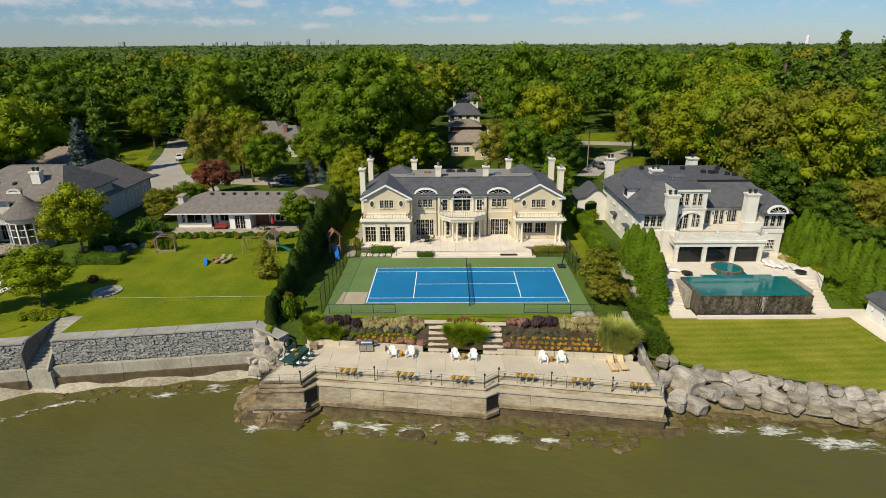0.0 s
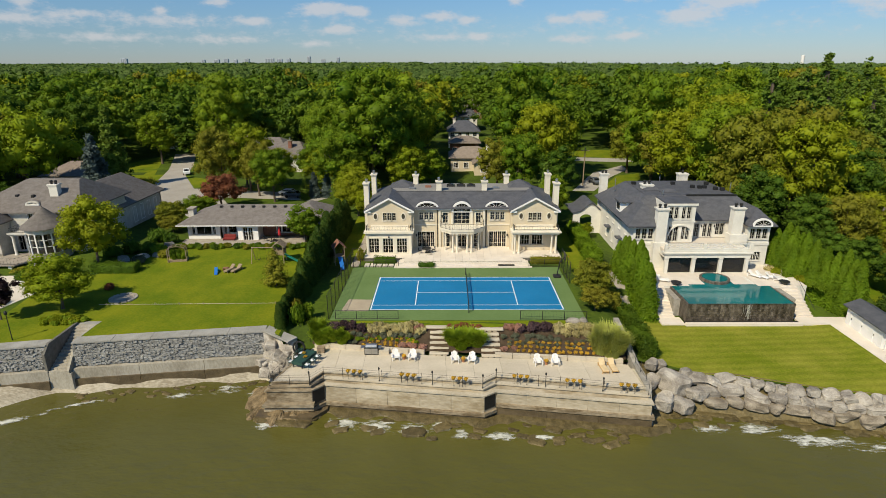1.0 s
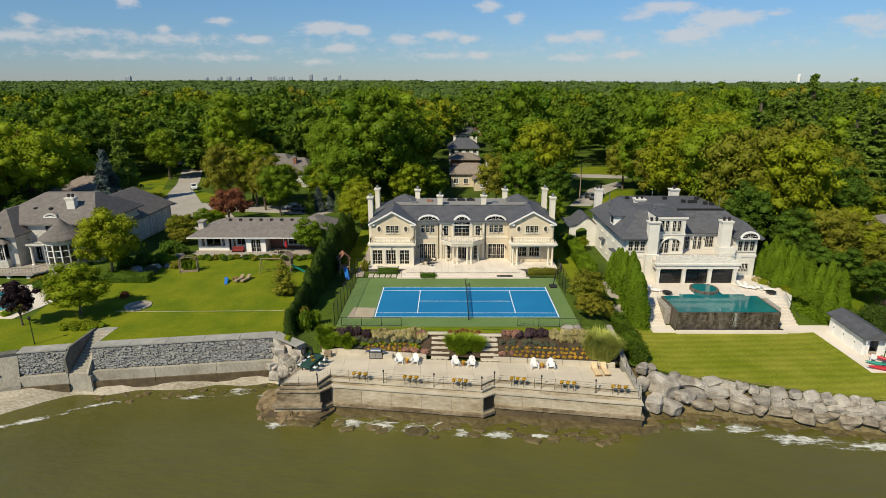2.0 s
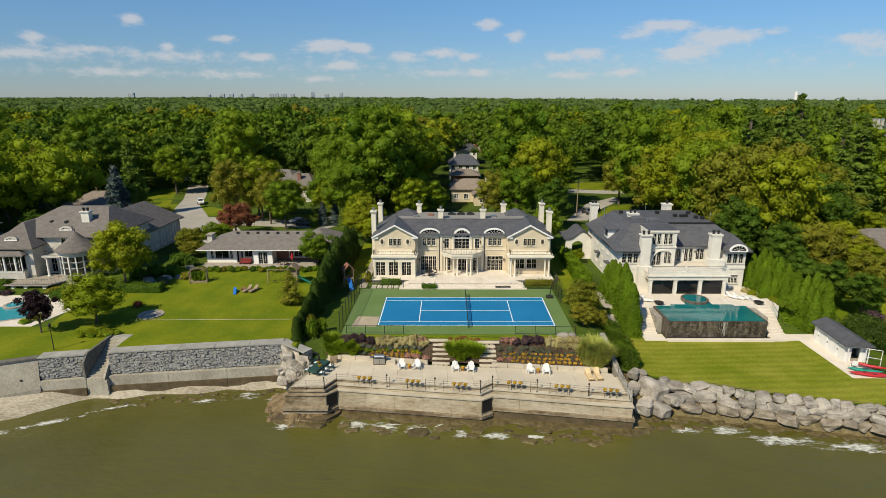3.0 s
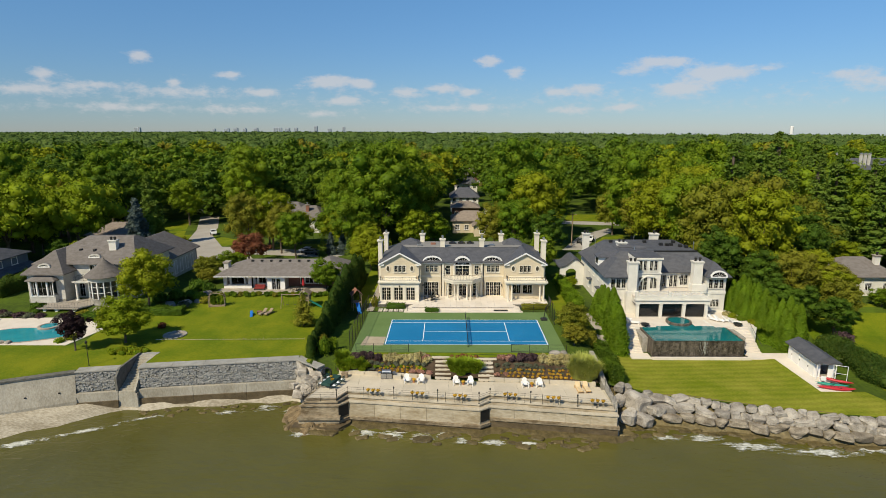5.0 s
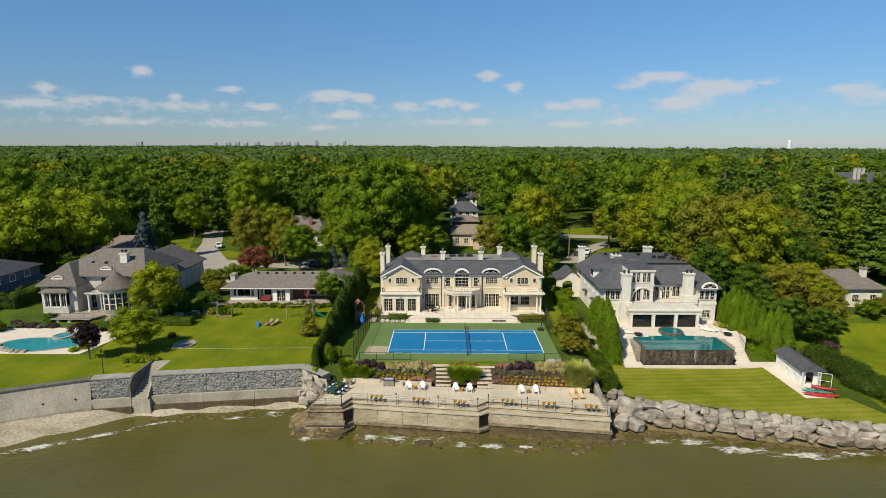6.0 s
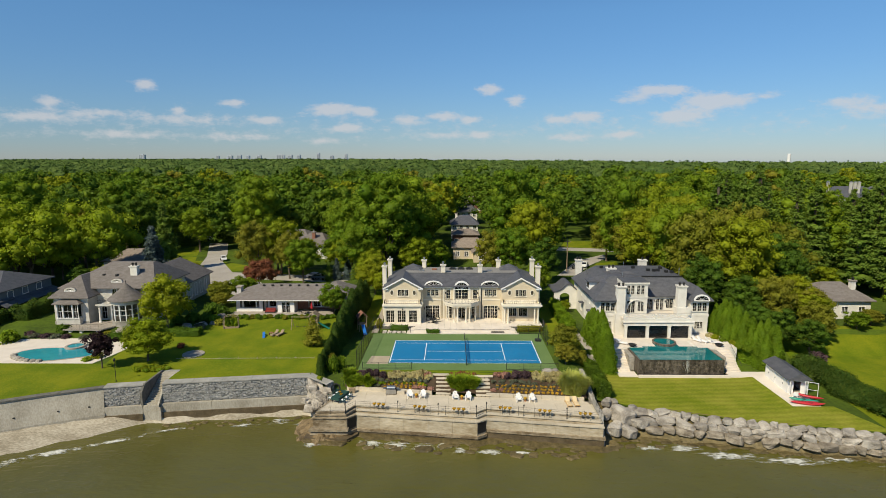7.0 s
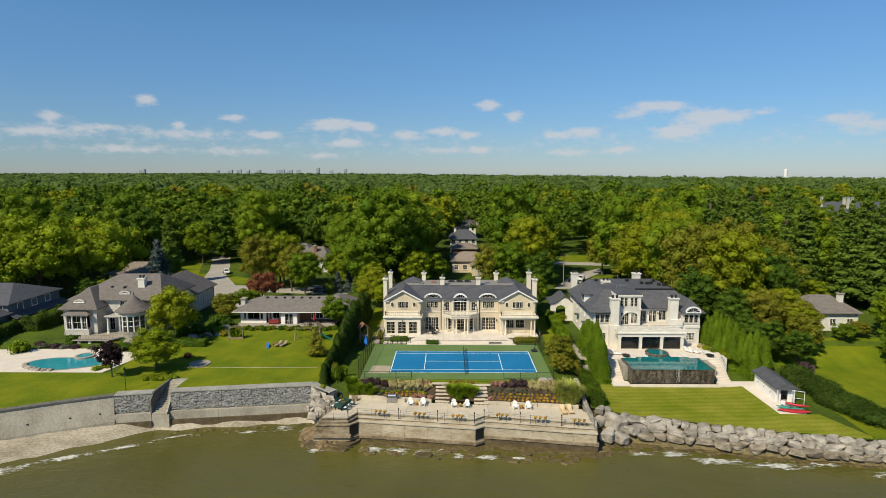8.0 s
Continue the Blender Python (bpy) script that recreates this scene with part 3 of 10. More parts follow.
def lobed(name, centres, radii, leaves, leaf, material, seed, core=0.70, up=0.35, flat=0.8):
    """Foliage as lobes, each a rough core covered with leaf sprays."""
    rng = np.random.default_rng(seed)
    centres, radii = np.asarray(centres, float), np.asarray(radii, float)
    n = len(centres)
    rad3 = radii[:, None] * np.array([1, 1, flat])
    vs, fs = [], []
    for i in range(n):
        j = 1 + rng.normal(scale=0.2, size=(len(ICO2_V), 1))
        vs.append(centres[i] + ICO2_V * rad3[i] * core * j)
        fs.append(ICO2_F + i * len(ICO2_V))
    area = radii ** 2
    pick = rng.choice(n, size=leaves, p=area / area.sum())
    d = unit(rng, leaves)
    d[:, 2] = np.abs(d[:, 2]) * np.where(rng.random(leaves) < 0.72, 1, -1)
    pos = centres[pick] + d * rad3[pick] * rng.triangular(0.60, 0.98, 1.24, size=(leaves, 1))
    nrm = d + rng.normal(scale=0.6, size=(leaves, 3)) + np.array([0, 0, up])
    cv, cq = cards(pos, nrm, leaf * rng.uniform(0.6, 1.4, size=leaves), rng)
    base = n * len(ICO2_V)
    return quick_mesh(name, np.concatenate(vs + [cv]), np.concatenate(fs + [cq + base]), NO_QUADS, material)


def round_crown(name, seed, h, r, clear, lobes, leaves, leaf, material, flat=0.8, top=0.55):
    """The crown of a broad-leaved tree h high, r wide to each side, clear of the ground below clear."""
    rng = np.random.default_rng(seed)
    hc = (h - clear) / 2
    cz = clear + hc
    cen, rad = [], []
    k = 0
    while len(cen) < lobes:
        k += 1
        g = 2.399963 * k
        u = 1 - 1.75 * ((len(cen) + 0.5) / lobes)
        ring = math.sqrt(max(0.0, 1 - u * u))
        shell = rng.uniform(0.56, 0.90)
        wob = 1 + 0.22 * math.sin(2 * g * 0.37 + seed) * ring
        cen.append((r * shell * ring * math.cos(g) * wob, r * shell * ring * math.sin(g) * wob, cz + hc * shell * u * (1 + 0.1 * rng.normal())))
        rad.append(r * rng.uniform(0.17, 0.36) * (1 if u > -0.3 else 0.9))
    cen.append((0, 0, cz))
    rad.append(r * 0.6)
    return lobed(name, cen, rad, leaves, leaf, material, seed, flat=flat)


def trunk_mesh(name, seed, h, r, clear, spread, limbs=5):
    rng = np.random.default_rng(seed)
    bm = bmesh.new()
    lean = rng.normal(scale=0.03 * h, size=2)
    tube(bm, [(0, 0, -0.3), (0, 0, 0.4), (lean[0] * 0.3, lean[1] * 0.3, clear), (lean[0], lean[1], h * 0.8)],
         [r * 1.6, r, r * 0.8, r * 0.15], 7)
    for i in range(limbs):
        a = 6.283 * i / limbs + rng.uniform(-0.4, 0.4)
        z0 = clear * rng.uniform(0.8, 1.3)
        s = spread * rng.uniform(0.5, 0.8)
        tube(bm, [(lean[0] * 0.3, lean[1] * 0.3, z0), (s * 0.5 * math.cos(a), s * 0.5 * math.sin(a), z0 + (h - z0) * 0.3),
                  (s * math.cos(a), s * math.sin(a), z0 + (h - z0) * 0.6)], [r * 0.5, r * 0.3, r * 0.08], 5)
    return to_mesh(name, bm, M["bark"])


def conifer_crown(name, seed, h, r, clear, tiers, per, leaf, material, droop=0.25, power=1.0):
    """Tiers of drooping boughs on a straight stem."""
    rng = np.random.default_rng(seed)
    cen, nrm, size = [], [], []
    vs, fs = [], []
    nb = 0
    for i in range(tiers):
        u = i / (tiers - 1)
        z0 = clear + (h - clear) * u
        rr = r * (1 - u) ** power * rng.uniform(0.8, 1.1) + 0.12
        boughs = max(4, int(7 * (1 - u) + 3))
        for b in range(boughs):
            a = 6.283 * b / boughs + rng.uniform(0, 1.2)
            ln = rr * rng.uniform(0.55, 1.18)
            z = z0 + rng.normal(scale=0.35) * (h - clear) / tiers
            dirv = np.array([math.cos(a), math.sin(a), 0])
            mid = dirv * ln * 0.5 + np.array([0, 0, z - droop * ln * 0.5])
            vs.append(mid + (ICO2_V * np.array([ln * 0.30, ln * 0.30, 0.10 + 0.07 * ln])) * (1 + rng.normal(scale=0.2, size=(12, 1))))
            fs.append(ICO2_F + nb * 12)
            nb += 1
            q = rng.uniform(0.12, 1.08, size=(per, 1))
            side = np.array([-math.sin(a), math.cos(a), 0]) * rng.normal(scale=0.24 * ln, size=(per, 1)) * (1.2 - q * 0.7)
            p = dirv * ln * q + side + np.array([0, 0, z]) - np.array([0, 0, droop * ln]) * q ** 1.3 + rng.normal(scale=0.16, size=(per, 3))
            cen.append(p)
            nrm.append(rng.normal(scale=0.55, size=(per, 3)) + dirv * 0.5 + np.array([0, 0, 0.8]))
            size.append(leaf * rng.uniform(0.6, 1.3, size=per))
    cv, cq = cards(np.concatenate(cen), np.concatenate(nrm), np.concatenate(size), rng, 0.45)
    return quick_mesh(name, np.concatenate(vs + [cv]), np.concatenate(fs + [cq + nb * 12]), NO_QUADS, material)


def column_crown(name, seed, h, r, leaves, leaf, material, power=0.6):
    """A dense, narrow cedar: a tapered core clad in upright sprays."""
    rng = np.random.default_rng(seed)
    bm = bmesh.new()
    prof = [(r * 0.82, 0.0)] + [(max(0.03, r * 0.86 * (1 - u) ** power), h * u * 0.98) for u in (0.15, 0.35, 0.55, 0.72, 0.86, 0.95, 1.0)]
    lathe(bm, 0, 0, prof, 9)
    core_v = np.array([v.co[:] for v in bm.verts])
    bmesh.ops.triangulate(bm, faces=bm.faces)
    bm.verts.index_update()
    core_f = np.array([[v.index for v in f.verts] for f in bm.faces])
    bm.free()
    u = rng.random(leaves) ** 1.15
    a = rng.uniform(0, 6.283, leaves)
    wob = 1 + 0.12 * np.sin(a * 3 + u * 14 + seed)
    rr = r * (1 - u) ** power * wob * rng.uniform(0.84, 1.08, leaves)
    out = np.stack([np.cos(a), np.sin(a), 0 * a], axis=1)
    pos = out * rr[:, None] + np.stack([0 * a, 0 * a, u * h], axis=1)
    nrm = out + rng.normal(scale=0.5, size=(leaves, 3)) + np.array([0, 0, 0.35])
    cv, cq = cards(pos, nrm, leaf * rng.uniform(0.6, 1.4, leaves), rng)
    return quick_mesh(name, np.concatenate([core_v, cv]), np.concatenate([core_f, cq + len(core_v)]), NO_QUADS, material)


TREES = {}


def tree_kind(key, crown, stem, label, category="tree"):
    TREES[key] = (crown, stem, label, category)


def plant(key, x, y, z, scale=1.0, tall=1.0, rz=0.0, name="tree", label="", group=""):
    crown, stem, lab, cat = TREES[key]
    root = new(name)
    root.matrix_basis = pose(x, y, z, 0, 0, rz) @ Matrix.Diagonal((scale, scale, scale * tall, 1))
    tagged(root, label or lab, cat, group)
    if stem:
        s = new("trunk", stem)
        s.parent = root
    c = new("crown" if stem else "foliage", crown)
    c.parent = root
    return root


def shrub(name, x, y, z, r, h, key, label, category="shrub", group="", seed=None):
    """A low mound of foliage, of a few lobes."""
    me = SHRUBS[key][(seed if seed is not None else int(abs(x * 7 + y * 13))) % len(SHRUBS[key])]
    ob = new(name, me)
    ob.matrix_basis = pose(x, y, z, 0, 0, (x * 97 + y * 31) % 360) @ Matrix.Diagonal((r, r, h, 1))
    return tagged(ob, label, category, group)


SHRUBS = {}


def shrub_kind(key, material, leaves=620, leaf=0.13, variants=3, lobes=9):
    SHRUBS[key] = []
    for s in range(variants):
        rng = np.random.default_rng(100 + s)
        cen = [(0.55 * math.cos(2.4 * i) * math.sqrt(i / lobes), 0.55 * math.sin(2.4 * i) * math.sqrt(i / lobes), 0.55 - 0.25 * i / lobes + 0.06 * rng.normal()) for i in range(lobes)]
        SHRUBS[key].append(lobed("foliage_" + key, cen, rng.uniform(0.34, 0.5, lobes), leaves, leaf, material, 40 + s, flat=0.9))


for k_, m_ in (("green", "leaf"), ("dark", "leaf_dark"), ("lime", "lime"), ("cream", "cream_fl"), ("pink", "pink_fl"),
               ("plum", "plum_fl"), ("grey", "grey_fl"), ("gold", "leaf_gold"), ("red", "leaf_red"), ("olive", "leaf_olive")):
    shrub_kind(k_, M[m_])
shrub_kind("bushy", M["hedge_dark"], 3600, 0.05, 2, 16)
shrub_kind("orange", M["orange_fl"], 120, 0.24, 2, 4)

# ---- ground, lake, shore ----
WATER = -5.0
SHORE = [(-400, -95), (-120, -48), (-75, -27.2), (-63, -21.4), (-57.3, -18.5), (-50.6, -15.4), (-42.4, -13.8), (-23.0, -11.2), (-20.6, -12.9),
         (-20.5, -12.3), (17.2, -15.2), (18.2, -14.6), (20.5, -15.2), (24.5, -16.9), (27.3, -16.9), (30.6, -18.1), (36.7, -20.1), (42.8, -21.5), (49.2, -22.9), (75, -28), (120, -38), (400, -97)]
SHX, SHY = [p[0] for p in SHORE], [p[1] for p in SHORE]


def ease(a, b, v):
    t = min(1.0, max(0.0, (v - a) / (b - a)))
    return t * t * (3 - 2 * t)


def lerp(a, b, t):
    return a + (b - a) * t


def ground_z(x, y):
    if -45.42 < x < -43.28 and y < -10.05:
        return -3.3
    left = 0.05 + 0.45 * ease(-5, 18, y)
    left = lerp(left, 0.05 + 0.9 * ease(6.5, 9.5, y), ease(-53, -57, x))
    mid = -0.06 if y > -8.9 else lerp(-1.75, -0.06, ease(-13.4, -8.9, y))
    right = lerp(lerp(-2.35, -0.1, ease(-3.2, 2.0, y)), lerp(-2.5, -0.1, ease(1.8, 2.6, y)), ease(23.2, 24.4, x))
    if x > 44:
        right = lerp(-2.35, 0.2, ease(2, 14, y))
    z = lerp(left, mid, ease(-20.9, -20.3, x))
    z = lerp(z, right, ease(16.6, 21.5, x))
    z = lerp(z, 0.6, ease(22, 45, y))
    far = math.hypot(x, y - 40)
    if far > 1400:
        edge = float(np.interp(math.degrees(math.atan2(x, y)), [-32, -10, 0, 15, 30], [3900, 2900, 2150, 1550, 1150]))
        z -= 0.03 * max(0.0, far - edge)
    return z + 1.0 * ease(250, 900, far) + (0.25 * math.sin(x * 0.09) * math.cos(y * 0.07) * ease(40, 80, y))


gx = sorted({*np.arange(-110, 110.1, 1.25).round(2), *[x for x in SHX if abs(x) < 110], -45.45, -45.4, -43.3, -43.25, -20.9, -20.6, -20.3, 16.6, -4400, -3000, -2000, -1400, -900, -600, -400, -280, -200, -150, 150, 200, 280, 400, 600, 900, 1400, 2000, 3000, 4400})
gd = [0, 0.6, 1.2, 1.8, 2.4, 3.0, 3.6, 4.2] + [5 + 1.25 * i for i in range(60)] + [85, 95, 110, 130, 160, 200, 260, 340, 450, 600, 800, 1100, 1500, 2000, 2700, 3500, 4500]
gv, gq = [], []
for x in gx:
    s = np.interp(x, SHX, SHY)
    for d in gd:
        y = s * (1 - ease(10, 60, d)) + d + (-14) * ease(10, 60, d)
        gv.append((x, y, ground_z(x, y)))
nd = len(gd)
for i in range(len(gx) - 1):
    for j in range(nd - 1):
        gq.append((i * nd + j, (i + 1) * nd + j, (i + 1) * nd + j + 1, i * nd + j + 1))
ground = new("ground", quick_mesh("ground", np.array(gv), np.zeros((0, 3), int), np.array(gq), M["ground"]))
tagged(ground, "dark green and brown woodland floor between the houses", "ground", kind="structure")


def sheet(name, pts, material, label, category, step=1.0, lift=0.03, kind="structure", follow=True):
    """A thin surface laid over the ground inside an outline, following its rise."""
    bm = bmesh.new()
    f = bm.faces.new([bm.verts.new((x, y, 0)) for x, y in pts])
    for axis, lo, hi in ((0, min(p[0] for p in pts), max(p[0] for p in pts)), (1, min(p[1] for p in pts), max(p[1] for p in pts))):
        k = lo + step
        while k < hi:
            co = [0, 0, 0]
            no = [0, 0, 0]
            co[axis], no[axis] = k, 1
            bmesh.ops.bisect_plane(bm, geom=bm.verts[:] + bm.edges[:] + bm.faces[:], plane_co=co, plane_no=no)
            k += step
    for v in bm.verts:
        v.co.z = ground_z(v.co.x, v.co.y) + lift
    me = to_mesh(name, bm, material)
    ob = new(name, me)
    return tagged(ob, label, category, kind=kind)


lake = new("water", quick_mesh("water", np.array([(-4500, -4500, WATER), (4500, -4500, WATER), (4500, 60, WATER), (-4500, 60, WATER)], float),
                               np.zeros((0, 3), int), np.array([(0, 1, 2, 3)]), M["lake"]))
tagged(lake, "murky olive green lake water with low ripples", "lake", kind="structure")

sheet("lawn", [(-75, -26.6), (-63, -20.9), (-57.3, -17.9), (-50.6, -15.0), (-45.5, -14.0), (-45.5, -9.9), (-43.2, -9.9), (-43.2, -13.4), (-23.0, -10.9), (-21.2, -12.4), (-21.2, 16), (-26, 18.2), (-46, 18.0), (-50, 9), (-57, 0.5), (-56, -6.4), (-78, -6.4), (-110, -10), (-110, -42)],
      M["lawn"], "bright green mown lawn sloping gently to the sea wall", "lawn", 3.0)
sheet("lawn", [(20.6, -14.6), (24.5, -16.6), (27.3, -16.6), (30.6, -17.8), (36.7, -19.8), (42.8, -21.2), (49.0, -22.5), (53.4, -23.4), (50.6, -15.6), (48.6, -15.6), (45.2, -15.4), (45.0, -4.9), (24.6, -4.9), (22.7, -1.5), (20.6, -1.5)],
      M["lawn_striped"], "yellow-green striped lawn between pool wall and boulders", "lawn", 2.0)
sheet("lawn", [(53, -23), (75, -27), (100, -32), (110, -20), (90, 14), (58, 14), (54, -4)], M["lawn"], "sunlit lawn beyond the boat shed hedge", "lawn", 3.0)
sheet("lawn", [(-16.8, -10.6), (13.9, -10.6), (13.9, -8.55), (-16.8, -8.55)], M["lawn"], "narrow grass strip between court fence and flower beds", "lawn", 1.0)
sheet("lawn", [(15.7, 9), (18.6, 9), (18.6, 30), (15.7, 30)], M["lawn"], "narrow grass strip beside the house", "lawn", 2.0)
sheet("lawn", [(-19.6, 12), (-16.8, 12), (-16.8, 40), (-19.6, 40)], M["lawn"], "narrow shaded grass strip beside the house", "lawn", 2.0)
sheet("path", [(-16.8, 10), (-15.6, 10), (-15.6, 34), (-16.8, 34)], M["paving"], "pale paved path along the house side", "path", 3.0, 0.05)
sheet("path", [(20.1, -8.0), (22.0, -4.6), (21.4, 8), (20.6, 20), (19.4, 30), (18.7, 30), (19.7, 18), (20.2, 6), (20.4, -2)], M["paving"], "pale gravel path between clipped hedges", "path", 2.0, 0.04)

# sandy beach below the stone wall, running under the water
bm = bmesh.new()
rows_ = []
for x in np.arange(-130, -18.9, 1.5):
    s = float(np.interp(x, SHX, SHY))
    reach = 2.2 + 3.2 * ease(-45, -53, x) + 2.0 * ease(-54, -66, x)
    rows_.append([bm.verts.new((x, s - k * reach + 0.35 * math.sin(x * 0.8) * k, z + 0.10 * math.sin(x * 1.3 + k * 5))) for k, z in ((-0.4, -3.3), (0.0, -3.45), (0.35, -3.8), (0.7, -4.55), (1.0, -5.05), (1.8, -6.0))])
for a, b in zip(rows_, rows_[1:]):
    for i in range(5):
        bm.faces.new((a[i], a[i + 1], b[i + 1], b[i]))
tagged(part("beach", bm, M["sand"], smooth=True), "wet grey-beige sand beach below the sea wall", "beach", kind="structure")


def foam(x, y, length, width, turn, seed, z=WATER + 0.03):
    """A torn patch of foam on the water: a low swelling disc."""
    rng = np.random.default_rng(seed)
    bm = bmesh.new()
    mid = bm.verts.new((0, 0, 0.08))
    rings = [[bm.verts.new((r * math.cos(6.283 * i / 20), r * math.sin(6.283 * i / 20), h + 0.02 * rng.normal())) for i in range(20)] for r, h in ((0.35, 0.07), (0.7, 0.04), (1.0, 0.0))]
    for i in range(20):
        j = (i + 1) % 20
        bm.faces.new((mid, rings[0][i], rings[0][j]))
        for a, b in zip(rings, rings[1:]):
            bm.faces.new((a[i], b[i], b[j], a[j]))
    ob = part("foam", bm, M["foam"], kind="stuff", smooth=True)
    ob.matrix_basis = pose(x, y, z, 0, 0, turn) @ Matrix.Diagonal((length * 0.75, width * 1.9, 1, 1))
    return tagged(ob, "broken white foam where small waves meet the shore", "foam", "foam along the shore", "stuff")


FOAM = [(-12.5, -21.6, 3.0, 0.7, -10), (-9.2, -21.9, 3.5, 0.8, 5), (-5.8, -22.6, 3.2, 0.8, 0), (-3.0, -22.2, 2.5, 0.7, 10), (-1.2, -23.4, 2.2, 0.6, 0),
        (2.6, -23.6, 3.0, 0.5, -6), (6.5, -23.8, 2.6, 0.35, 0), (-22.5, -16.2, 3.0, 0.9, 20), (-26.5, -15.4, 3.0, 0.6, 10), (-31, -16.6, 3.6, 0.35, 8),
        (-46.5, -21.5, 7.0, 0.45, 26), (-52.5, -24.4, 8.0, 0.55, 24), (-59, -28.2, 9.0, 0.8, 28), (-41, -18.4, 5.0, 0.3, 22), (27, -22.4, 5.0, 0.6, -2),
        (32.5, -24.4, 8.0, 0.8, -5), (39.5, -25.4, 8.0, 0.7, -4), (45, -24.6, 6.0, 0.7, -10), (23, -22.6, 3.0, 0.6, 0), (53, -28, 7.0, 0.9, -12), (-20.3, -21.8, 3.0, 0.5, 0)]
for i_, f_ in enumerate(FOAM):
    foam(*f_, i_)

# ---- sea terrace and its wall ----
TZ = -1.5
EDGE = [(-19.9, -19.5), (-16.3, -19.35), (-15.3, -17.4), (1.05, -19.5), (2.55, -18.2), (16.9, -20.6)]
FACE = [(-20.5, -20.0), (-16.0, -19.9), (-14.9, -18.8), (1.2, -20.95), (2.45, -20.1), (17.2, -22.3)]
BACK = [(16.6, -16.2), (13.4, -15.6), (2.4, -14.75), (-4.8, -14.1), (-13.9, -12.6), (-17.4, -12.4)]


def offset_line(pts, d):
    """The line pts moved d metres to its right-hand side (outwards, towards the lake)."""
    out = []
    for i, p in enumerate(pts):
        p = Vector(p)
        ns_ = []
        for a, b in ((i - 1, i), (i, i + 1)):
            if 0 <= a and b < len(pts):
                e = (Vector(pts[b]) - Vector(pts[a])).normalized()
                ns_.append(Vector((e.y, -e.x)))
        n = sum(ns_, Vector((0, 0)))
        if len(ns_) == 2:
            n = (ns_[0] + ns_[1]) / (1 + ns_[0].dot(ns_[1]))
        out.append((p.x + n.x * d, p.y + n.y * d))
    return out


terrace = thing("terrace", 0, -16, TZ, "beige stone terrace above the lake with wide pale slabs", "terrace", kind="structure", absolute=True)
inner = offset_line(EDGE, -0.02)
bed_ = prism(bmesh.new(), inner + BACK, -2.6, TZ - 0.05)
part("slab_bed", bed_, M["mortar"], terrace)
# slabs: cut the outline into pieces on a slightly skewed grid
slabs = bmesh.new()
slabs.faces.new([slabs.verts.new((x, y, TZ)) for x, y in inner + BACK])
for k in np.arange(-20, 17, 2.9):
    bmesh.ops.bisect_plane(slabs, geom=slabs.verts[:] + slabs.edges[:] + slabs.faces[:], plane_co=(k, -15, 0), plane_no=(1, 0.03, 0))
for k in np.arange(-22, -12, 2.15):
    bmesh.ops.bisect_plane(slabs, geom=slabs.verts[:] + slabs.edges[:] + slabs.faces[:], plane_co=(0, k, 0), plane_no=(0.1, 1, 0))
polys = [[v.co.copy() for v in f.verts] for f in slabs.faces]
slabs.free()
for poly in polys:
    c = sum(poly, Vector()) / len(poly)
    r_ = max((p - c).length for p in poly)
    bm = bmesh.new()
    k = 1 - 0.012 / max(r_, 0.2)
    prism(bm, [((p.x - c.x) * k + c.x, (p.y - c.y) * k + c.y) for p in poly], TZ - 0.06, TZ)
    part("slab", bm, M["terrace"], terrace)

sea_wall = thing("sea_wall", 0, -19, -5, "weathered stained concrete sea wall in stepped courses", "wall", kind="structure", absolute=True)
rim = [(-18.2, -13.4)] + EDGE + [(16.9, -17.0)]
face = [(-18.9, -13.4)] + FACE + [(17.6, -17.0)]
middle = [((a[0] + b[0]) / 2, (a[1] + b[1]) / 2) for a, b in zip(rim, face)]
# riser, ledge, panelled face, projecting lip, wet foot: line, top, bottom, material, length of a piece
COURSES = [(rim, TZ - 0.02, -1.86, "concrete", 5.2), (middle, -1.84, -2.22, "concrete", 5.2), (face, -2.2, -4.2, "concrete", 3.3),
           (offset_line(face, 0.28), -4.16, -4.5, "brown_conc", 6.0), (offset_line(face, 0.14), -4.46, -6.2, "wet", 6.0)]
for n_, (line, zt, zb, mk, piece) in enumerate(COURSES):
    back_ = offset_line(rim, -0.6)
    for i in range(len(line) - 1):
        up_t, up_b = (0.6 if i > 4 and n_ > 2 else 0.0), (0.6 if i > 4 and n_ in (2, 3) else 0.0)
        a, b, c, d = Vector(line[i]), Vector(line[i + 1]), Vector(back_[i + 1]), Vector(back_[i])
        ln = (b - a).length
        pieces = max(1, round(ln / piece))
        for k in range(pieces):
            t0, t1 = k / pieces, (k + 1) / pieces
            g = 0.014 / ln
            q = [a.lerp(b, t0 + (g if k else 0)), a.lerp(b, t1 - (g if k < pieces - 1 else 0)), d.lerp(c, t1), d.lerp(c, t0)]
            bm = prism(bmesh.new(), [(p.x, p.y) for p in q], zb + up_b, zt + up_t)
            part("wall_block", bm, M["brown_conc"] if i < 3 and mk == "concrete" else M[mk], sea_wall)
    if n_ < 3:
        # overhanging cope on each course
        lo, hi = offset_line(line, 0.14), offset_line(line, -0.35)
        for i in range(len(lo) - 1):
            part("coping", prism(bmesh.new(), [lo[i], lo[i + 1], hi[i + 1], hi[i]], zt - 0.14, zt + 0.006), M["brown_conc"] if i < 3 else M["cope"], sea_wall)
# the concrete footing round the bastion
bm = prism(bmesh.new(), [(-21.6, -20.9), (-15.8, -21.2), (-14.6, -19.6), (-14.6, -16), (-21, -15)], -6, -4.6)
part("footing", bm, M["wet"], sea_wall)
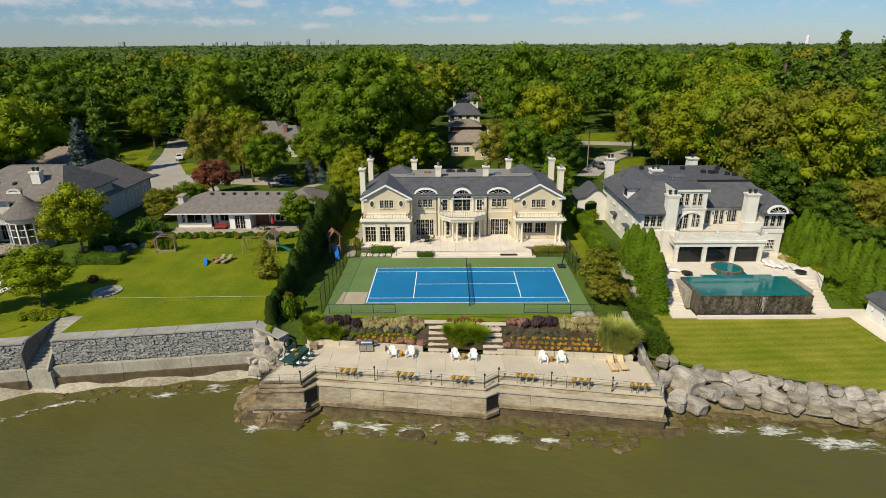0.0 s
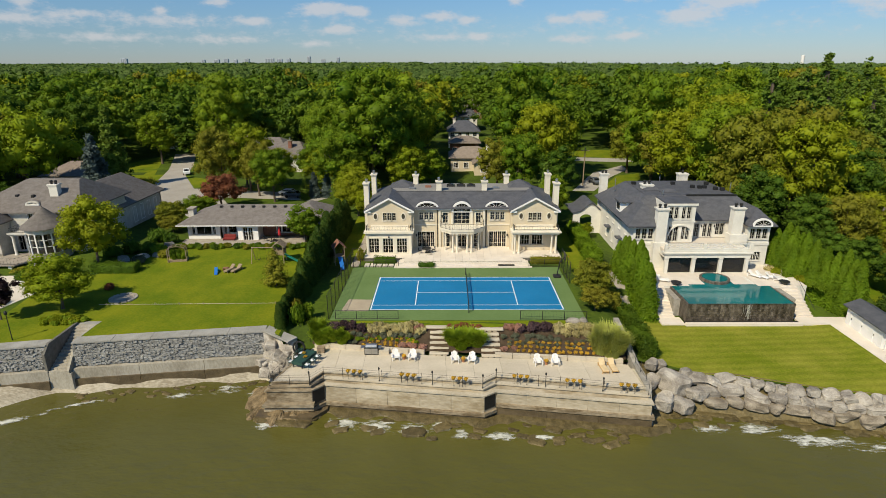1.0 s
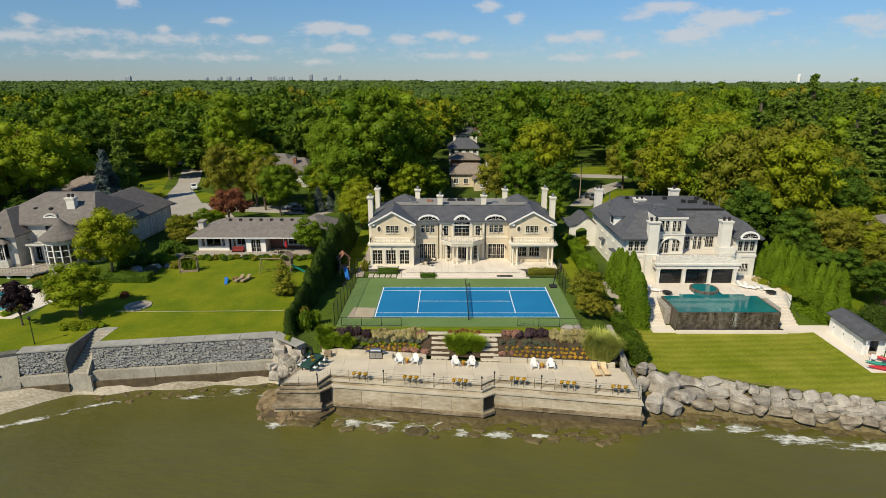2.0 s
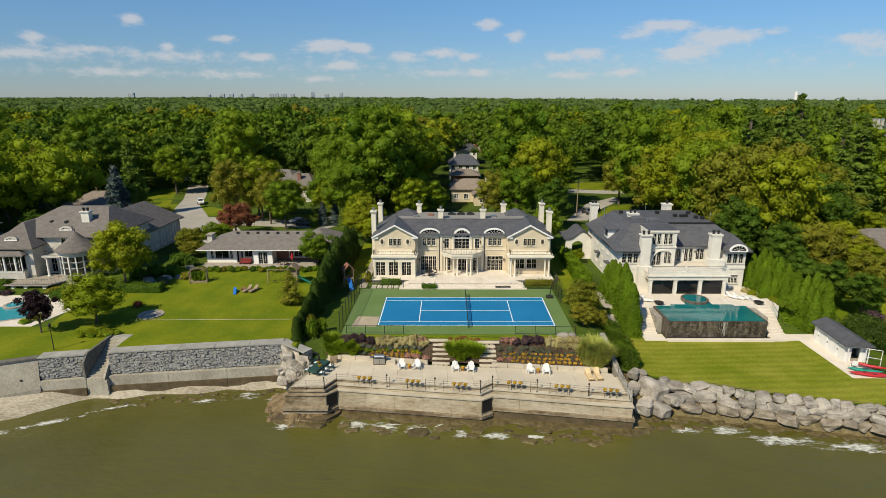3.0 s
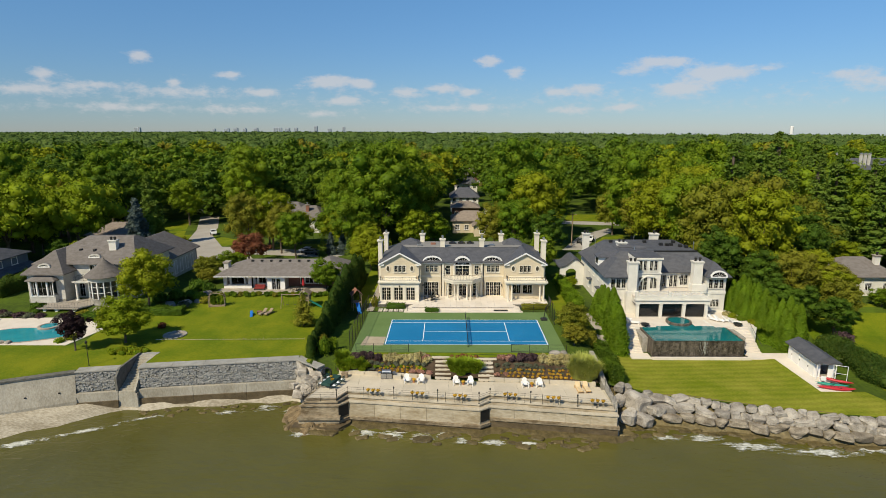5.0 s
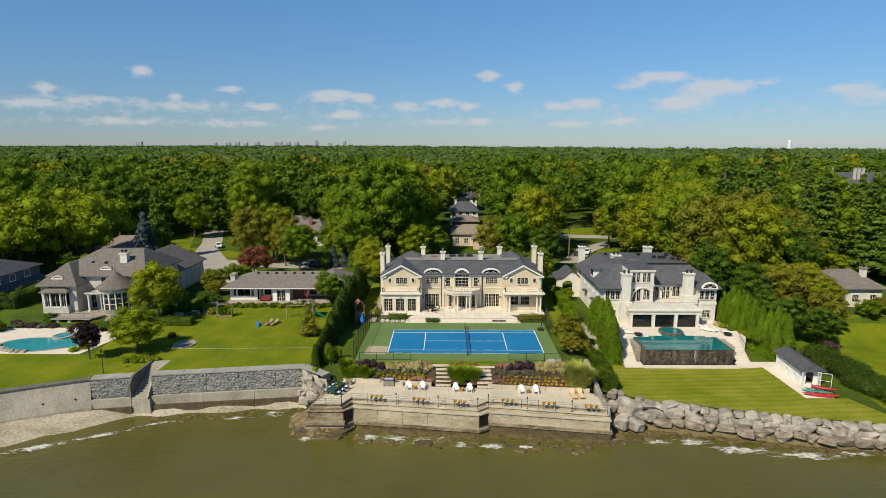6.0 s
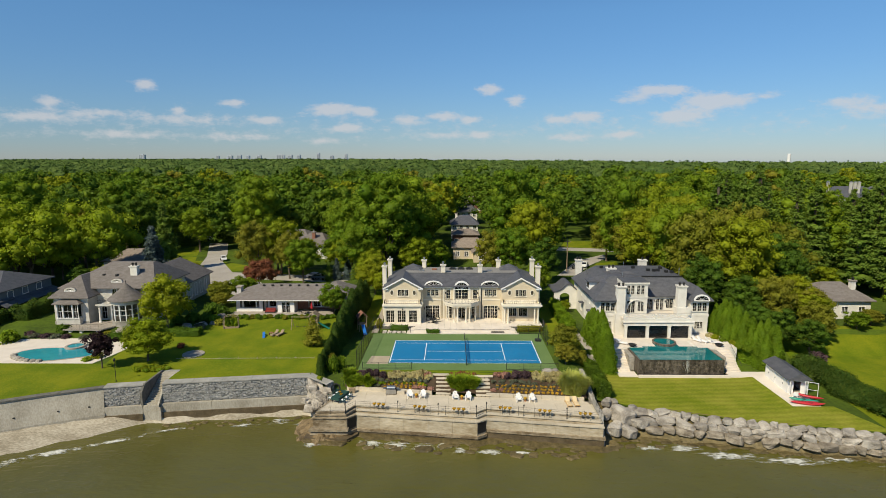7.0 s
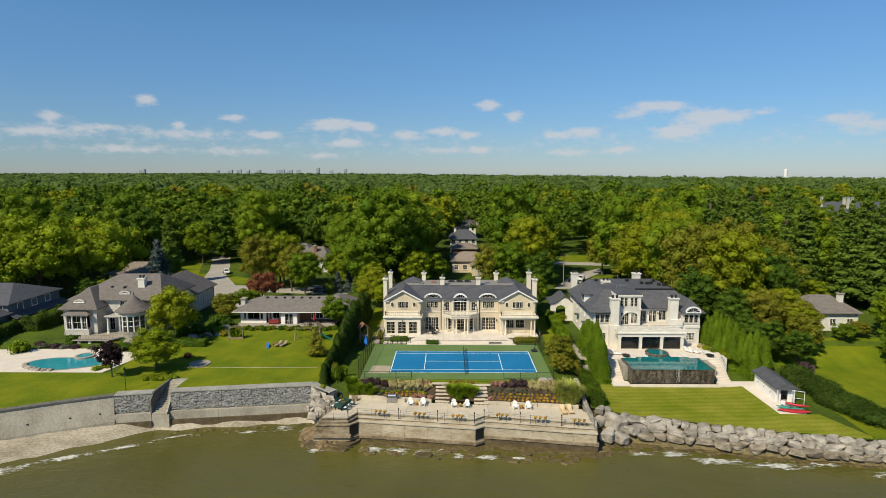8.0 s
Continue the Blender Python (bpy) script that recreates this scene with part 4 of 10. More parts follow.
# lower ledge at the foot of the bastion
bm = prism(bmesh.new(), [(-20.95, -20.5), (-15.75, -20.45), (-15.8, -19.4), (-20.6, -19.4)], -3.95, -3.62)
part("ledge", bm, M["brown_conc"], sea_wall)
# dark plates on the two return faces
for a, b in (((-16.0, -19.9), (-14.9, -18.8)), ((1.2, -20.95), (2.45, -20.1))):
    a, b = Vector(a), Vector(b)
    e = (b - a).normalized()
    n = Vector((e.y, -e.x))
    p = [a + e * 0.1 + n * 0.03, b - e * 0.1 + n * 0.03, b - e * 0.1 - n * 0.2, a + e * 0.1 - n * 0.2]
    part("iron_plate", prism(bmesh.new(), [(v.x, v.y) for v in p], -3.9, -2.45), M["iron"], sea_wall, "flat dark plate on the return face")


def along(pts, step):
    """Points every step metres along a line, with the direction."""
    out = []
    for a, b in zip(pts, pts[1:]):
        a, b = Vector(a), Vector(b)
        n = max(1, round((b - a).length / step))
        for i in range(n):
            out.append((a.lerp(b, i / n), (b - a).normalized()))
    out.append((Vector(pts[-1]), (Vector(pts[-1]) - Vector(pts[-2])).normalized()))
    return out


def railing(name, pts, z, h, step, label, wires, r=0.03, knob=True, spread=0.0):
    root = thing(name, pts[0][0], pts[0][1], z, label, "railing", kind="structure", absolute=True)
    spots = along(pts, step)
    for p, d in spots:
        bm = lathe(bmesh.new(), p.x, p.y, [(r * 1.6, z), (r * 1.6, z + 0.06), (r, z + 0.08), (r, z + h)] + ([(r * 2.4, z + h + 0.02), (r * 2.8, z + h + 0.09), (r * 2.2, z + h + 0.16), (0.01, z + h + 0.18)] if knob else [(0.005, z + h + 0.02)]), 7)
        part("post", bm, M["iron"], root)
    for w in wires:
        bm = tube(bmesh.new(), [(p.x, p.y, z + w) for p, d in spots], 0.011, 5)
        part("rail", bm, M["iron"], root)
    return root


front = [((a[0] + b[0]) / 2, (a[1] + b[1]) / 2) for a, b in zip(EDGE, FACE)]
railing("railing", front, TZ - 0.33, 1.25, 2.05, "slim black iron railing along the terrace edge", (0.55, 0.9, 1.15), 0.022, False)
railing("railing", [(-19.9, -19.3), (-18.3, -13.5), (-17.9, -11.6)], TZ, 1.1, 1.3, "slim black iron railing on the terrace side", (0.35, 0.7, 1.05), 0.025, False)

# lamp posts on the edge
def front_y(x):
    return float(np.interp(x, [p[0] for p in front], [p[1] for p in front]))


for x, y in [(x, front_y(x)) for x in (-9.3, -3.9, 1.1, 2.5, 7.35, 12.8, -16.2)] + [(-18.7, -14.2), (-17.7, -11.2)]:
    lamp = thing("lamp_post", x, y, TZ - 0.33 if y < -16 else TZ, "short black iron lamp post at the terrace edge", "lamp", "terrace lamp posts")
    part("post", lathe(bmesh.new(), 0, 0, [(0.07, 0), (0.07, 0.08), (0.035, 0.12), (0.035, 1.3)], 8), M["iron"], lamp)
    part("lantern", lathe(bmesh.new(), 0, 0, [(0.035, 1.3), (0.085, 1.34), (0.10, 1.46), (0.06, 1.54), (0.02, 1.6)], 8), M["iron"], lamp)

# yellow flower bowls hung on the railing in threes
bowl = lathe(bmesh.new(), 0, 0, [(0.06, 0), (0.15, 0.08), (0.17, 0.16), (0.02, 0.16)], 8)
bowl_me = to_mesh("bowl", bowl, M["iron"])
for gx_, gy_ in [(x, front_y(x)) for x in (-11.9, -6.4, -1.2, 4.9, 10.0, 15.1)]:
    for k in (-0.62, 0.0, 0.62):
        pot = thing("flower_pot", gx_ + k, gy_ - 0.14 * k, TZ + 0.36, "round pot of orange-yellow flowers on the railing", "flower pot", "railing flower pots")
        part("bowl", bowl_me, None, pot)
        fl = put("flower_clump", SHRUBS["orange"][0], pot, pose(0, 0, 0.1) @ Matrix.Diagonal((0.34, 0.30, 0.3, 1)))
        part("hook", tube(bmesh.new(), [(0, 0, 0.02), (0, -0.02, -0.68)], 0.018, 5), M["iron"], pot)

# ---- planting bank and stone steps ----
bank = thing("retaining_wall", 0, -13.5, TZ, "low pale stone kerb along the terrace back", "wall", kind="structure", absolute=True)
for a, b in (((-17.3, -12.35), (-4.9, -14.0)), ((2.7, -14.65), (16.2, -15.95))):
    a, b = Vector(a), Vector(b)
    n = 7
    e = (b - a).normalized()
    m_ = Vector((-e.y, e.x))
    for i in range(n):
        p, q = a.lerp(b, i / n + 0.002), a.lerp(b, (i + 1) / n - 0.002)
        bm = prism(bmesh.new(), [(p.x, p.y), (q.x, q.y), (q.x + m_.x * 0.45, q.y + m_.y * 0.45), (p.x + m_.x * 0.45, p.y + m_.y * 0.45)], TZ - 0.2, TZ + 0.42)
        part("kerb_stone", bm, M["terrace"], bank)
bm = bmesh.new()
cols_ = []
for x in np.arange(-17.6, 17.01, 0.6):
    yb = float(np.interp(x, [-17.4, -4.8, 2.4, 16.6], [-12.0, -13.7, -14.4, -15.6]))
    cols_.append([bm.verts.new((x, lerp(yb, -10.3, t), lerp(TZ + 0.3, 0.02, t) + 0.05 * math.sin(x * 3 + t * 9))) for t in (0, 0.3, 0.6, 0.85, 1.0)])
for a, b in zip(cols_, cols_[1:]):
    for i in range(4):
        bm.faces.new((a[i], b[i], b[i + 1], a[i + 1]))
tagged(part("flower_bed_soil", bm, M["soil"], smooth=True), "dark soil of the sloping flower bank", "soil", kind="structure")

for sx in (-3.3, 2.35):
    st = thing("garden_steps", sx, -12.6, TZ, "rough pale stone steps down through the flower bank", "steps", "garden steps", kind="structure", absolute=True)
    yb = -14.25 if sx < 0 else -14.8
    for i in range(6):
        z = TZ + 0.27 * (i + 1)
        y0 = yb + i * 0.72
        wd = 1.05 if i < 5 else 1.6
        bm = box(bmesh.new(), sx - wd, sx + wd, y0, y0 + 0.62, z - 0.15, z - 0.02, 0.03)
        part("step", bm, M["terrace"], st)
    for i in range(6):
        z = TZ + 0.27 * (i + 1)
        for k in (-0.62, 0.0, 0.62):
            part("riser_block", boxes((sx + k - 0.22, sx + k + 0.22, yb + i * 0.72 + 0.06, yb + i * 0.72 + 0.6, TZ - 0.1, z - 0.152)), M["terrace"], st)
        part("riser_back", boxes((sx - 0.9, sx + 0.9, yb + i * 0.72 + 0.3, yb + i * 0.72 + 0.58, TZ - 0.12, z - 0.156)), M["mortar"], st)
# ---- planting ----
rng = np.random.default_rng(21)


def bank_z(y, x=0):
    yb = float(np.interp(x, [-17.4, -4.8, 2.4, 16.6], [-12.0, -13.7, -14.4, -15.6]))
    return lerp(TZ + 0.3, 0.02, min(1, max(0, (y - yb) / (-10.3 - yb))))


def bank_y(x, t):
    yb = float(np.interp(x, [-17.4, -4.8, 2.4, 16.6], [-12.0, -13.7, -14.4, -15.6]))
    return lerp(yb, -10.3, t)


def bed(x0, x1, t, step, key, r, h, name, label, group, jitter=0.15):
    x = x0
    while x <= x1:
        y = bank_y(x, t) + rng.normal(scale=jitter)
        shrub(name, x + rng.normal(scale=jitter), y, bank_z(y, x) - 0.05, r * rng.uniform(0.8, 1.2), h * rng.uniform(0.8, 1.2), key, label, "shrub" if key != "orange" else "flowers", group, seed=int(rng.integers(0, 99)))
        x += step * rng.uniform(0.85, 1.15)


bed(-15.8, -11.6, 0.88, 0.9, "plum", 0.75, 1.0, "shrub", "dusky plum-leaved shrub in the flower bank", "plum shrubs")
bed(-11.2, -5.6, 0.92, 0.6, "cream", 0.55, 0.9, "hydrangea", "hydrangea bush with cream and pink blooms", "hydrangeas")
bed(-11.2, -5.0, 0.72, 0.6, "cream", 0.5, 0.75, "hydrangea", "hydrangea bush with cream and pink blooms", "hydrangeas")
bed(-6.6, -4.8, 0.84, 0.7, "pink", 0.45, 0.7, "shrub", "dusty pink flowering shrub", "pink shrubs")
bed(-16, -5.4, 0.56, 0.75, "grey", 0.45, 0.45, "shrub", "low silver-green edging plant", "silver plants")
bed(-16, -12, 0.35, 0.9, "green", 0.45, 0.4, "shrub", "low green bedding plant", "bedding plants")
bed(4.2, 6.0, 0.88, 0.7, "pink", 0.55, 0.85, "shrub", "dusty pink flowering shrub", "pink shrubs")
bed(6.3, 9.2, 0.86, 0.7, "plum", 0.7, 1.0, "shrub", "dusky plum-leaved shrub in the flower bank", "plum shrubs")
bed(9.4, 14.2, 0.90, 0.6, "cream", 0.55, 0.9, "hydrangea", "hydrangea bush with cream and pink blooms", "hydrangeas")
bed(10.0, 14.4, 0.70, 0.65, "cream", 0.5, 0.75, "hydrangea", "hydrangea bush with cream and pink blooms", "hydrangeas")
bed(4.2, 10.5, 0.6, 0.75, "grey", 0.45, 0.45, "shrub", "low silver-green edging plant", "silver plants")
for t_ in (0.12, 0.25, 0.40):
    bed(-11.8, -7.6 if t_ < 0.2 else -5.8, t_, 0.62, "orange", 0.24, 0.3, "marigold", "round clump of orange-yellow bedding flowers", "bedding flowers", 0.06)
    bed(5.2 if t_ < 0.2 else 4.4, 13.6, t_, 0.62, "orange", 0.26, 0.32, "marigold", "round clump of orange-yellow bedding flowers", "bedding flowers", 0.06)
bed(-15.5, -12.2, 0.16, 0.7, "grey", 0.4, 0.35, "shrub", "low silver-green edging plant", "silver plants")
for t_ in (0.32, 0.48):
    bed(-11.6, -5.6, t_, 0.8, "green", 0.3, 0.3, "shrub", "low dark green bedding plant", "bedding plants")
    bed(4.6, 13.4, t_, 0.8, "grey", 0.32, 0.32, "shrub", "low silver-green edging plant", "silver plants")
bed(-7.3, -4.8, 0.15, 0.7, "pink", 0.5, 0.5, "shrub", "low rosy-leaved shrub beside the steps", "pink shrubs")
bed(4.0, 5.2, 0.15, 0.7, "pink", 0.5, 0.5, "shrub", "low rosy-leaved shrub beside the steps", "pink shrubs")
bed(-2.0, 1.2, 0.98, 0.6, "red", 0.42, 0.5, "shrub", "copper-leaved low shrub between the steps", "copper shrubs", 0.08)


def tall_grass(x, y, z, r, h, material, seed, label):
    """A fountain of long blades."""
    g = np.random.default_rng(seed)
    n = 1500
    a, q = g.uniform(0, 6.283, n), np.sqrt(g.random(n)) * r * 0.55
    bx, by = q * np.cos(a), q * np.sin(a)
    ln = h * g.uniform(0.6, 1.1, n)
    lean = g.uniform(0.15, 0.75, n) * r
    d = np.stack([np.cos(a), np.sin(a)], 1)
    w = 0.028
    side = np.stack([-np.sin(a), np.cos(a)], 1) * w
    base = np.stack([bx, by], 1)
    mid, tip = base + d * lean[:, None] * 0.45, base + d * lean[:, None]
    zz = np.zeros(n)
    vs = np.stack([np.column_stack([base - side, zz]), np.column_stack([base + side, zz]), np.column_stack([mid + side, ln * 0.75]), np.column_stack([mid - side, ln * 0.75]), np.column_stack([tip, ln * g.uniform(0.75, 1.0, n)])], 1).reshape(-1, 3)
    k = np.arange(n)[:, None] * 5
    ob = new("ornamental_grass", quick_mesh("ornamental_grass", vs, k + np.array([3, 2, 4]), k + np.array([0, 1, 2, 3]), material))
    ob.matrix_basis = pose(x, y, z)
    return tagged(ob, label, "grass", "ornamental grasses")


for i_, (x, y, r, h, mk) in enumerate(((-1.6, -12.6, 1.5, 1.6, "lime"), (-0.2, -12.7, 1.5, 1.7, "lime"), (0.9, -12.9, 1.3, 1.5, "lime"), (-0.9, -13.3, 1.2, 1.3, "lime"),
                                        (-16.6, -11.8, 1.4, 1.8, "lime"), (-15.3, -11.6, 1.3, 1.5, "lime"), (-14.2, -12.0, 1.0, 1.1, "lime"), (-17.2, -10.7, 1.1, 1.5, "lime"),
                                        (15.0, -13.6, 1.8, 2.7, "grass_tall"), (14.2, -14.3, 1.5, 2.3, "grass_tall"), (15.9, -14.3, 1.6, 2.4, "grass_tall"), (15.2, -15.0, 1.4, 2.0, "grass_tall"))):
    tall_grass(x, y, bank_z(y, x) - 0.1, r, h, M[mk], i_, "tall clump of arching yellow-green ornamental grass")

# ---- tennis court ----
court = thing("tennis_court", 0, 0, 0, "blue acrylic tennis court with white lines on a green surround", "tennis court", kind="structure", absolute=True)
part("surround", boxes((-16.3, 13.95, -8.4, 9.6, -0.3, 0.0)), M["court_green"], court)
part("playing_area", boxes((-11.95, 11.95, -5.55, 5.55, -0.1, 0.006)), M["court_blue"], court)
LX, LD, LS, SV = 11.885, 5.485, 4.115, 6.40
for a in ((-LX, LX, -LD, -LD + 0.09), (-LX, LX, LD - 0.09, LD), (-LX, LX, -LS - 0.04, -LS + 0.04), (-LX, LX, LS - 0.04, LS + 0.04), (-LX, -LX + 0.13, -LD + 0.09, LD - 0.09), (LX - 0.13, LX, -LD + 0.09, LD - 0.09),
          (-SV - 0.05, -SV + 0.05, -LS + 0.04, LS - 0.04), (SV - 0.05, SV + 0.05, -LS + 0.04, LS - 0.04), (-SV + 0.05, SV - 0.05, -0.04, 0.04)):
    part("court_line", boxes((*a, 0.0, 0.012)), M["line"], court)
part("worn_patch", prism(bmesh.new(), [(-15.4, -5.9), (-12.05, -5.9), (-12.0, -2.4), (-15.0, -2.3)], -0.1, 0.009), M["worn"], court)

net = thing("tennis_net", 0, 0, 0, "black tennis net with dark posts across the court", "tennis net")
for y in (-6.4, 6.4):
    part("post", lathe(bmesh.new(), 0.2, y, [(0.05, 0), (0.05, 1.08), (0.02, 1.1)], 8), M["iron"], net)
bm = bmesh.new()
for i in range(44):
    y = -6.35 + 12.7 * i / 43
    z = 0.93 + 0.14 * (y / 6.35) ** 2
    box(bm, 0.194, 0.206, y - 0.02, y + 0.02, 0.05, z)
for k in range(7):
    box(bm, 0.196, 0.204, -6.35, 6.35, 0.05 + 0.13 * k, 0.075 + 0.13 * k)
part("mesh", bm, M["iron"], net)
part("tape", boxes((0.17, 0.23, -6.35, 6.35, 0.95, 1.03)), M["iron"], net)


def court_fence(pts, h, label, step=2.4, mesh=True):
    root = thing("fence", pts[0][0], pts[0][1], 0, label, "fence", "court fences", kind="structure", absolute=True)
    spots = along(pts, step)
    for p, d in spots:
        part("post", lathe(bmesh.new(), p.x, p.y, [(0.04, -0.1), (0.04, h), (0.01, h + 0.04)], 6), M["iron"], root)
    for z in (h - 0.03, 0.08):
        part("rail", tube(bmesh.new(), [(p.x, p.y, z) for p, d in spots], 0.028, 5), M["iron"], root)
    if mesh:
        bm = bmesh.new()
        for (p, d), (q, e) in zip(spots, spots[1:]):
            n = max(1, int((q - p).length / 0.3))
            for i in range(1, n):
                c = p.lerp(q, i / n)
                tube(bm, [(c.x, c.y, 0.08), (c.x, c.y, h - 0.05)], 0.006, 3)
            for k in range(1, int(h / 0.3)):
                tube(bm, [(p.x, p.y, k * 0.3), (q.x, q.y, k * 0.3)], 0.006, 3)
        part("mesh", bm, M["iron"], root)
    return root


court_fence([(-15.6, -8.2), (-8.2, -8.2)], 1.15, "low black wire fence before the court", 2.45)
court_fence([(6.2, -8.3), (13.9, -8.5)], 1.15, "low black wire fence before the court", 2.45)
court_fence([(-16.5, -8.0), (-16.2, 9.4), (-15.2, 9.6)], 3.0, "tall black chain-link fence beside the court", 2.3)
court_fence([(-15.2, 9.7), (-9.6, 9.7)], 1.2, "low black wire fence behind the court", 2.2)
court_fence([(9.6, 9.5), (14.1, 9.5)], 1.2, "low black wire fence behind the court", 2.2)
court_fence([(14.3, 9.4), (14.3, 3.2)], 3.0, "tall black chain-link fence beside the court", 2.0)

hoop = thing("basketball_hoop", 13.6, 5.6, 0, "black basketball hoop on a wheeled stand", "basketball hoop", rz=90)
part("base", box(bmesh.new(), -0.5, 0.5, 0.1, 1.1, 0, 0.3, 0.08), M["iron"], hoop)
part("pole", tube(bmesh.new(), [(0, 0.6, 0.3), (0, 0.3, 2.2), (0, -0.3, 2.9)], 0.07, 8), M["iron"], hoop)
part("backboard", box(bmesh.new(), -0.75, 0.75, -0.38, -0.32, 2.6, 3.6), M["iron"], hoop)
bm = bmesh.new()
for k in range(12):
    a, b = 6.283 * k / 12, 6.283 * (k + 1) / 12
    tube(bm, [(0.23 * math.cos(a), -0.65 + 0.23 * math.sin(a), 3.0), (0.23 * math.cos(b), -0.65 + 0.23 * math.sin(b), 3.0)], 0.015, 4)
part("rim", bm, M["red"], hoop)

# big pale boulders by the court corner
rk_ = bmesh.new()
bmesh.ops.create_icosphere(rk_, subdivisions=2, radius=1.0)
for v in rk_.verts:
    v.co *= 1 + 0.25 * noise.noise(v.co * 1.3)
    v.co.z = max(-0.5, min(0.75, v.co.z))
corner_me = to_mesh("corner_boulder", rk_, M["rock"])
for x, y, s in ((12.2, -9.3, 0.75), (13.4, -9.3, 0.7)):
    b = new("boulder", corner_me)
    b.matrix_basis = pose(x, y, 0.25, 0, 0, x * 60) @ Matrix.Diagonal((s * 1.2, s * 0.7, s * 0.6, 1))
    tagged(b, "pale flat-topped boulder at the court corner", "boulder", "court boulders")

# ---- cream mansion ----
F = 0.55
C = -0.1
house = thing("house", C, 20, F, "cream stucco mansion with slate roof, gabled wings and tall chimneys", "house", absolute=True)


def solid(verts, faces):
    bm = bmesh.new()
    v = [bm.verts.new(p) for p in verts]
    for f in faces:
        bm.faces.new([v[i] for i in f])
    bmesh.ops.recalc_face_normals(bm, faces=bm.faces)
    return bm


def hip(x0, x1, y0, y1, z0, a0, a1, b0, b1, z1, thick=0.18):
    """A hipped roof: eaves rectangle at z0, top rectangle (or ridge) at z1."""
    e = [(x0, y0), (x1, y0), (x1, y1), (x0, y1)]
    t = [(a0, b0), (a1, b0), (a1, b1), (a0, b1)]
    v = [(x, y, z0 - thick) for x, y in e] + [(x, y, z0) for x, y in e] + [(x, y, z1) for x, y in t]
    f = [(3, 2, 1, 0)]
    for i in range(4):
        j = (i + 1) % 4
        f += [(i, j, 4 + j, 4 + i), (4 + i, 4 + j, 8 + j, 8 + i)]
    f.append((8, 9, 10, 11))
    bm = solid(v, f)
    bmesh.ops.remove_doubles(bm, verts=bm.verts, dist=0.001)
    return bm


def gable_roof(x0, x1, y0, y1, z0, z1, thick=0.2):
    """A roof with its ridge along y."""
    c = (x0 + x1) / 2
    v = []
    for y in (y0, y1):
        v += [(x0, y, z0), (c, y, z1), (x1, y, z0), (x1, y, z0 - thick), (c, y, z1 - thick), (x0, y, z0 - thick)]
    f = [(0, 1, 4, 5), (1, 2, 3, 4), (6, 11, 10, 7), (7, 10, 9, 8)]
    f += [(0, 6, 7, 1), (1, 7, 8, 2), (5, 4, 10, 11), (4, 3, 9, 10), (2, 8, 9, 3), (0, 5, 11, 6)]
    return solid(v, f)


def gable_end(bm, x0, x1, y, t, z0, z1):
    c = (x0 + x1) / 2
    v = [bm.verts.new(p) for p in ((x0, y, z0), (x1, y, z0), (c, y, z1), (x0, y + t, z0), (x1, y + t, z0), (c, y + t, z1))]
    for f in ((0, 1, 2), (5, 4, 3), (0, 3, 4, 1), (1, 4, 5, 2), (2, 5, 3, 0)):
        bm.faces.new([v[i] for i in f])


def chimney(parent, x, y, z0, z1, w=0.95, d=0.95, m="trim", pots=1, cap="trim"):
    ch = part("chimney", boxes((x - w / 2, x + w / 2, y - d / 2, y + d / 2, z0, z1 - 0.45)), M[m], parent, "pale stone chimney stack")
    part("cap", boxes((x - w / 2 - 0.1, x + w / 2 + 0.1, y - d / 2 - 0.1, y + d / 2 + 0.1, z1 - 0.45, z1 - 0.3), (x - w / 2 - 0.16, x + w / 2 + 0.16, y - d / 2 - 0.16, y + d / 2 + 0.16, z1 - 0.3, z1 - 0.16)), M[cap], ch)
    for i in range(pots):
        px = x + (i - (pots - 1) / 2) * w * 0.5
        part("chimney_pot", lathe(bmesh.new(), px, y, [(0.2, z1 - 0.16), (0.17, z1 + 0.1), (0.23, z1 + 0.2), (0.24, z1 + 0.34), (0.15, z1 + 0.42)], 8), M["iron"] if m == "ashlar" else M["steel"], ch)
    return ch


def iron_rail(parent, pts, z, h, step=0.28, name="balcony_rail"):
    bm = bmesh.new()
    for p, d in along(pts, step):
        tube(bm, [(p.x, p.y, z), (p.x, p.y, z + h)], 0.014, 4)
    for k in (0.05, h):
        tube(bm, [(x, y, z + k) for x, y in pts], 0.022, 5)
    return part(name, bm, M["iron"], parent)


def arch_face(bm, cx, y0, y1, z, rx, rz, n=14, inner=0.0):
    """A half-round slab (or an arch band when inner > 0) standing on z."""
    out = [(cx + rx * math.cos(math.pi * i / n), z + rz * math.sin(math.pi * i / n)) for i in range(n + 1)]
    if inner > 0:
        ins = [(cx + (rx - inner) * math.cos(math.pi * i / n), z + (rz - inner) * math.sin(math.pi * i / n)) for i in range(n + 1)]
        for i in range(n):
            q = [out[i], out[i + 1], ins[i + 1], ins[i]]
            v = [bm.verts.new((a, y, b)) for y in (y0, y1) for a, b in q]
            for f in ((0, 1, 2, 3), (7, 6, 5, 4), (0, 4, 5, 1), (2, 6, 7, 3), (1, 5, 6, 2), (3, 7, 4, 0)):
                bm.faces.new([v[k] for k in f])
    else:
        v = [[bm.verts.new((a, y, b)) for a, b in out] for y in (y0, y1)]
        bm.faces.new(v[0])
        bm.faces.new(v[1][::-1])
        for i in range(n + 1):
            j = (i + 1) % (n + 1)
            bm.faces.new((v[0][i], v[1][i], v[1][j], v[0][j]))
    return bm


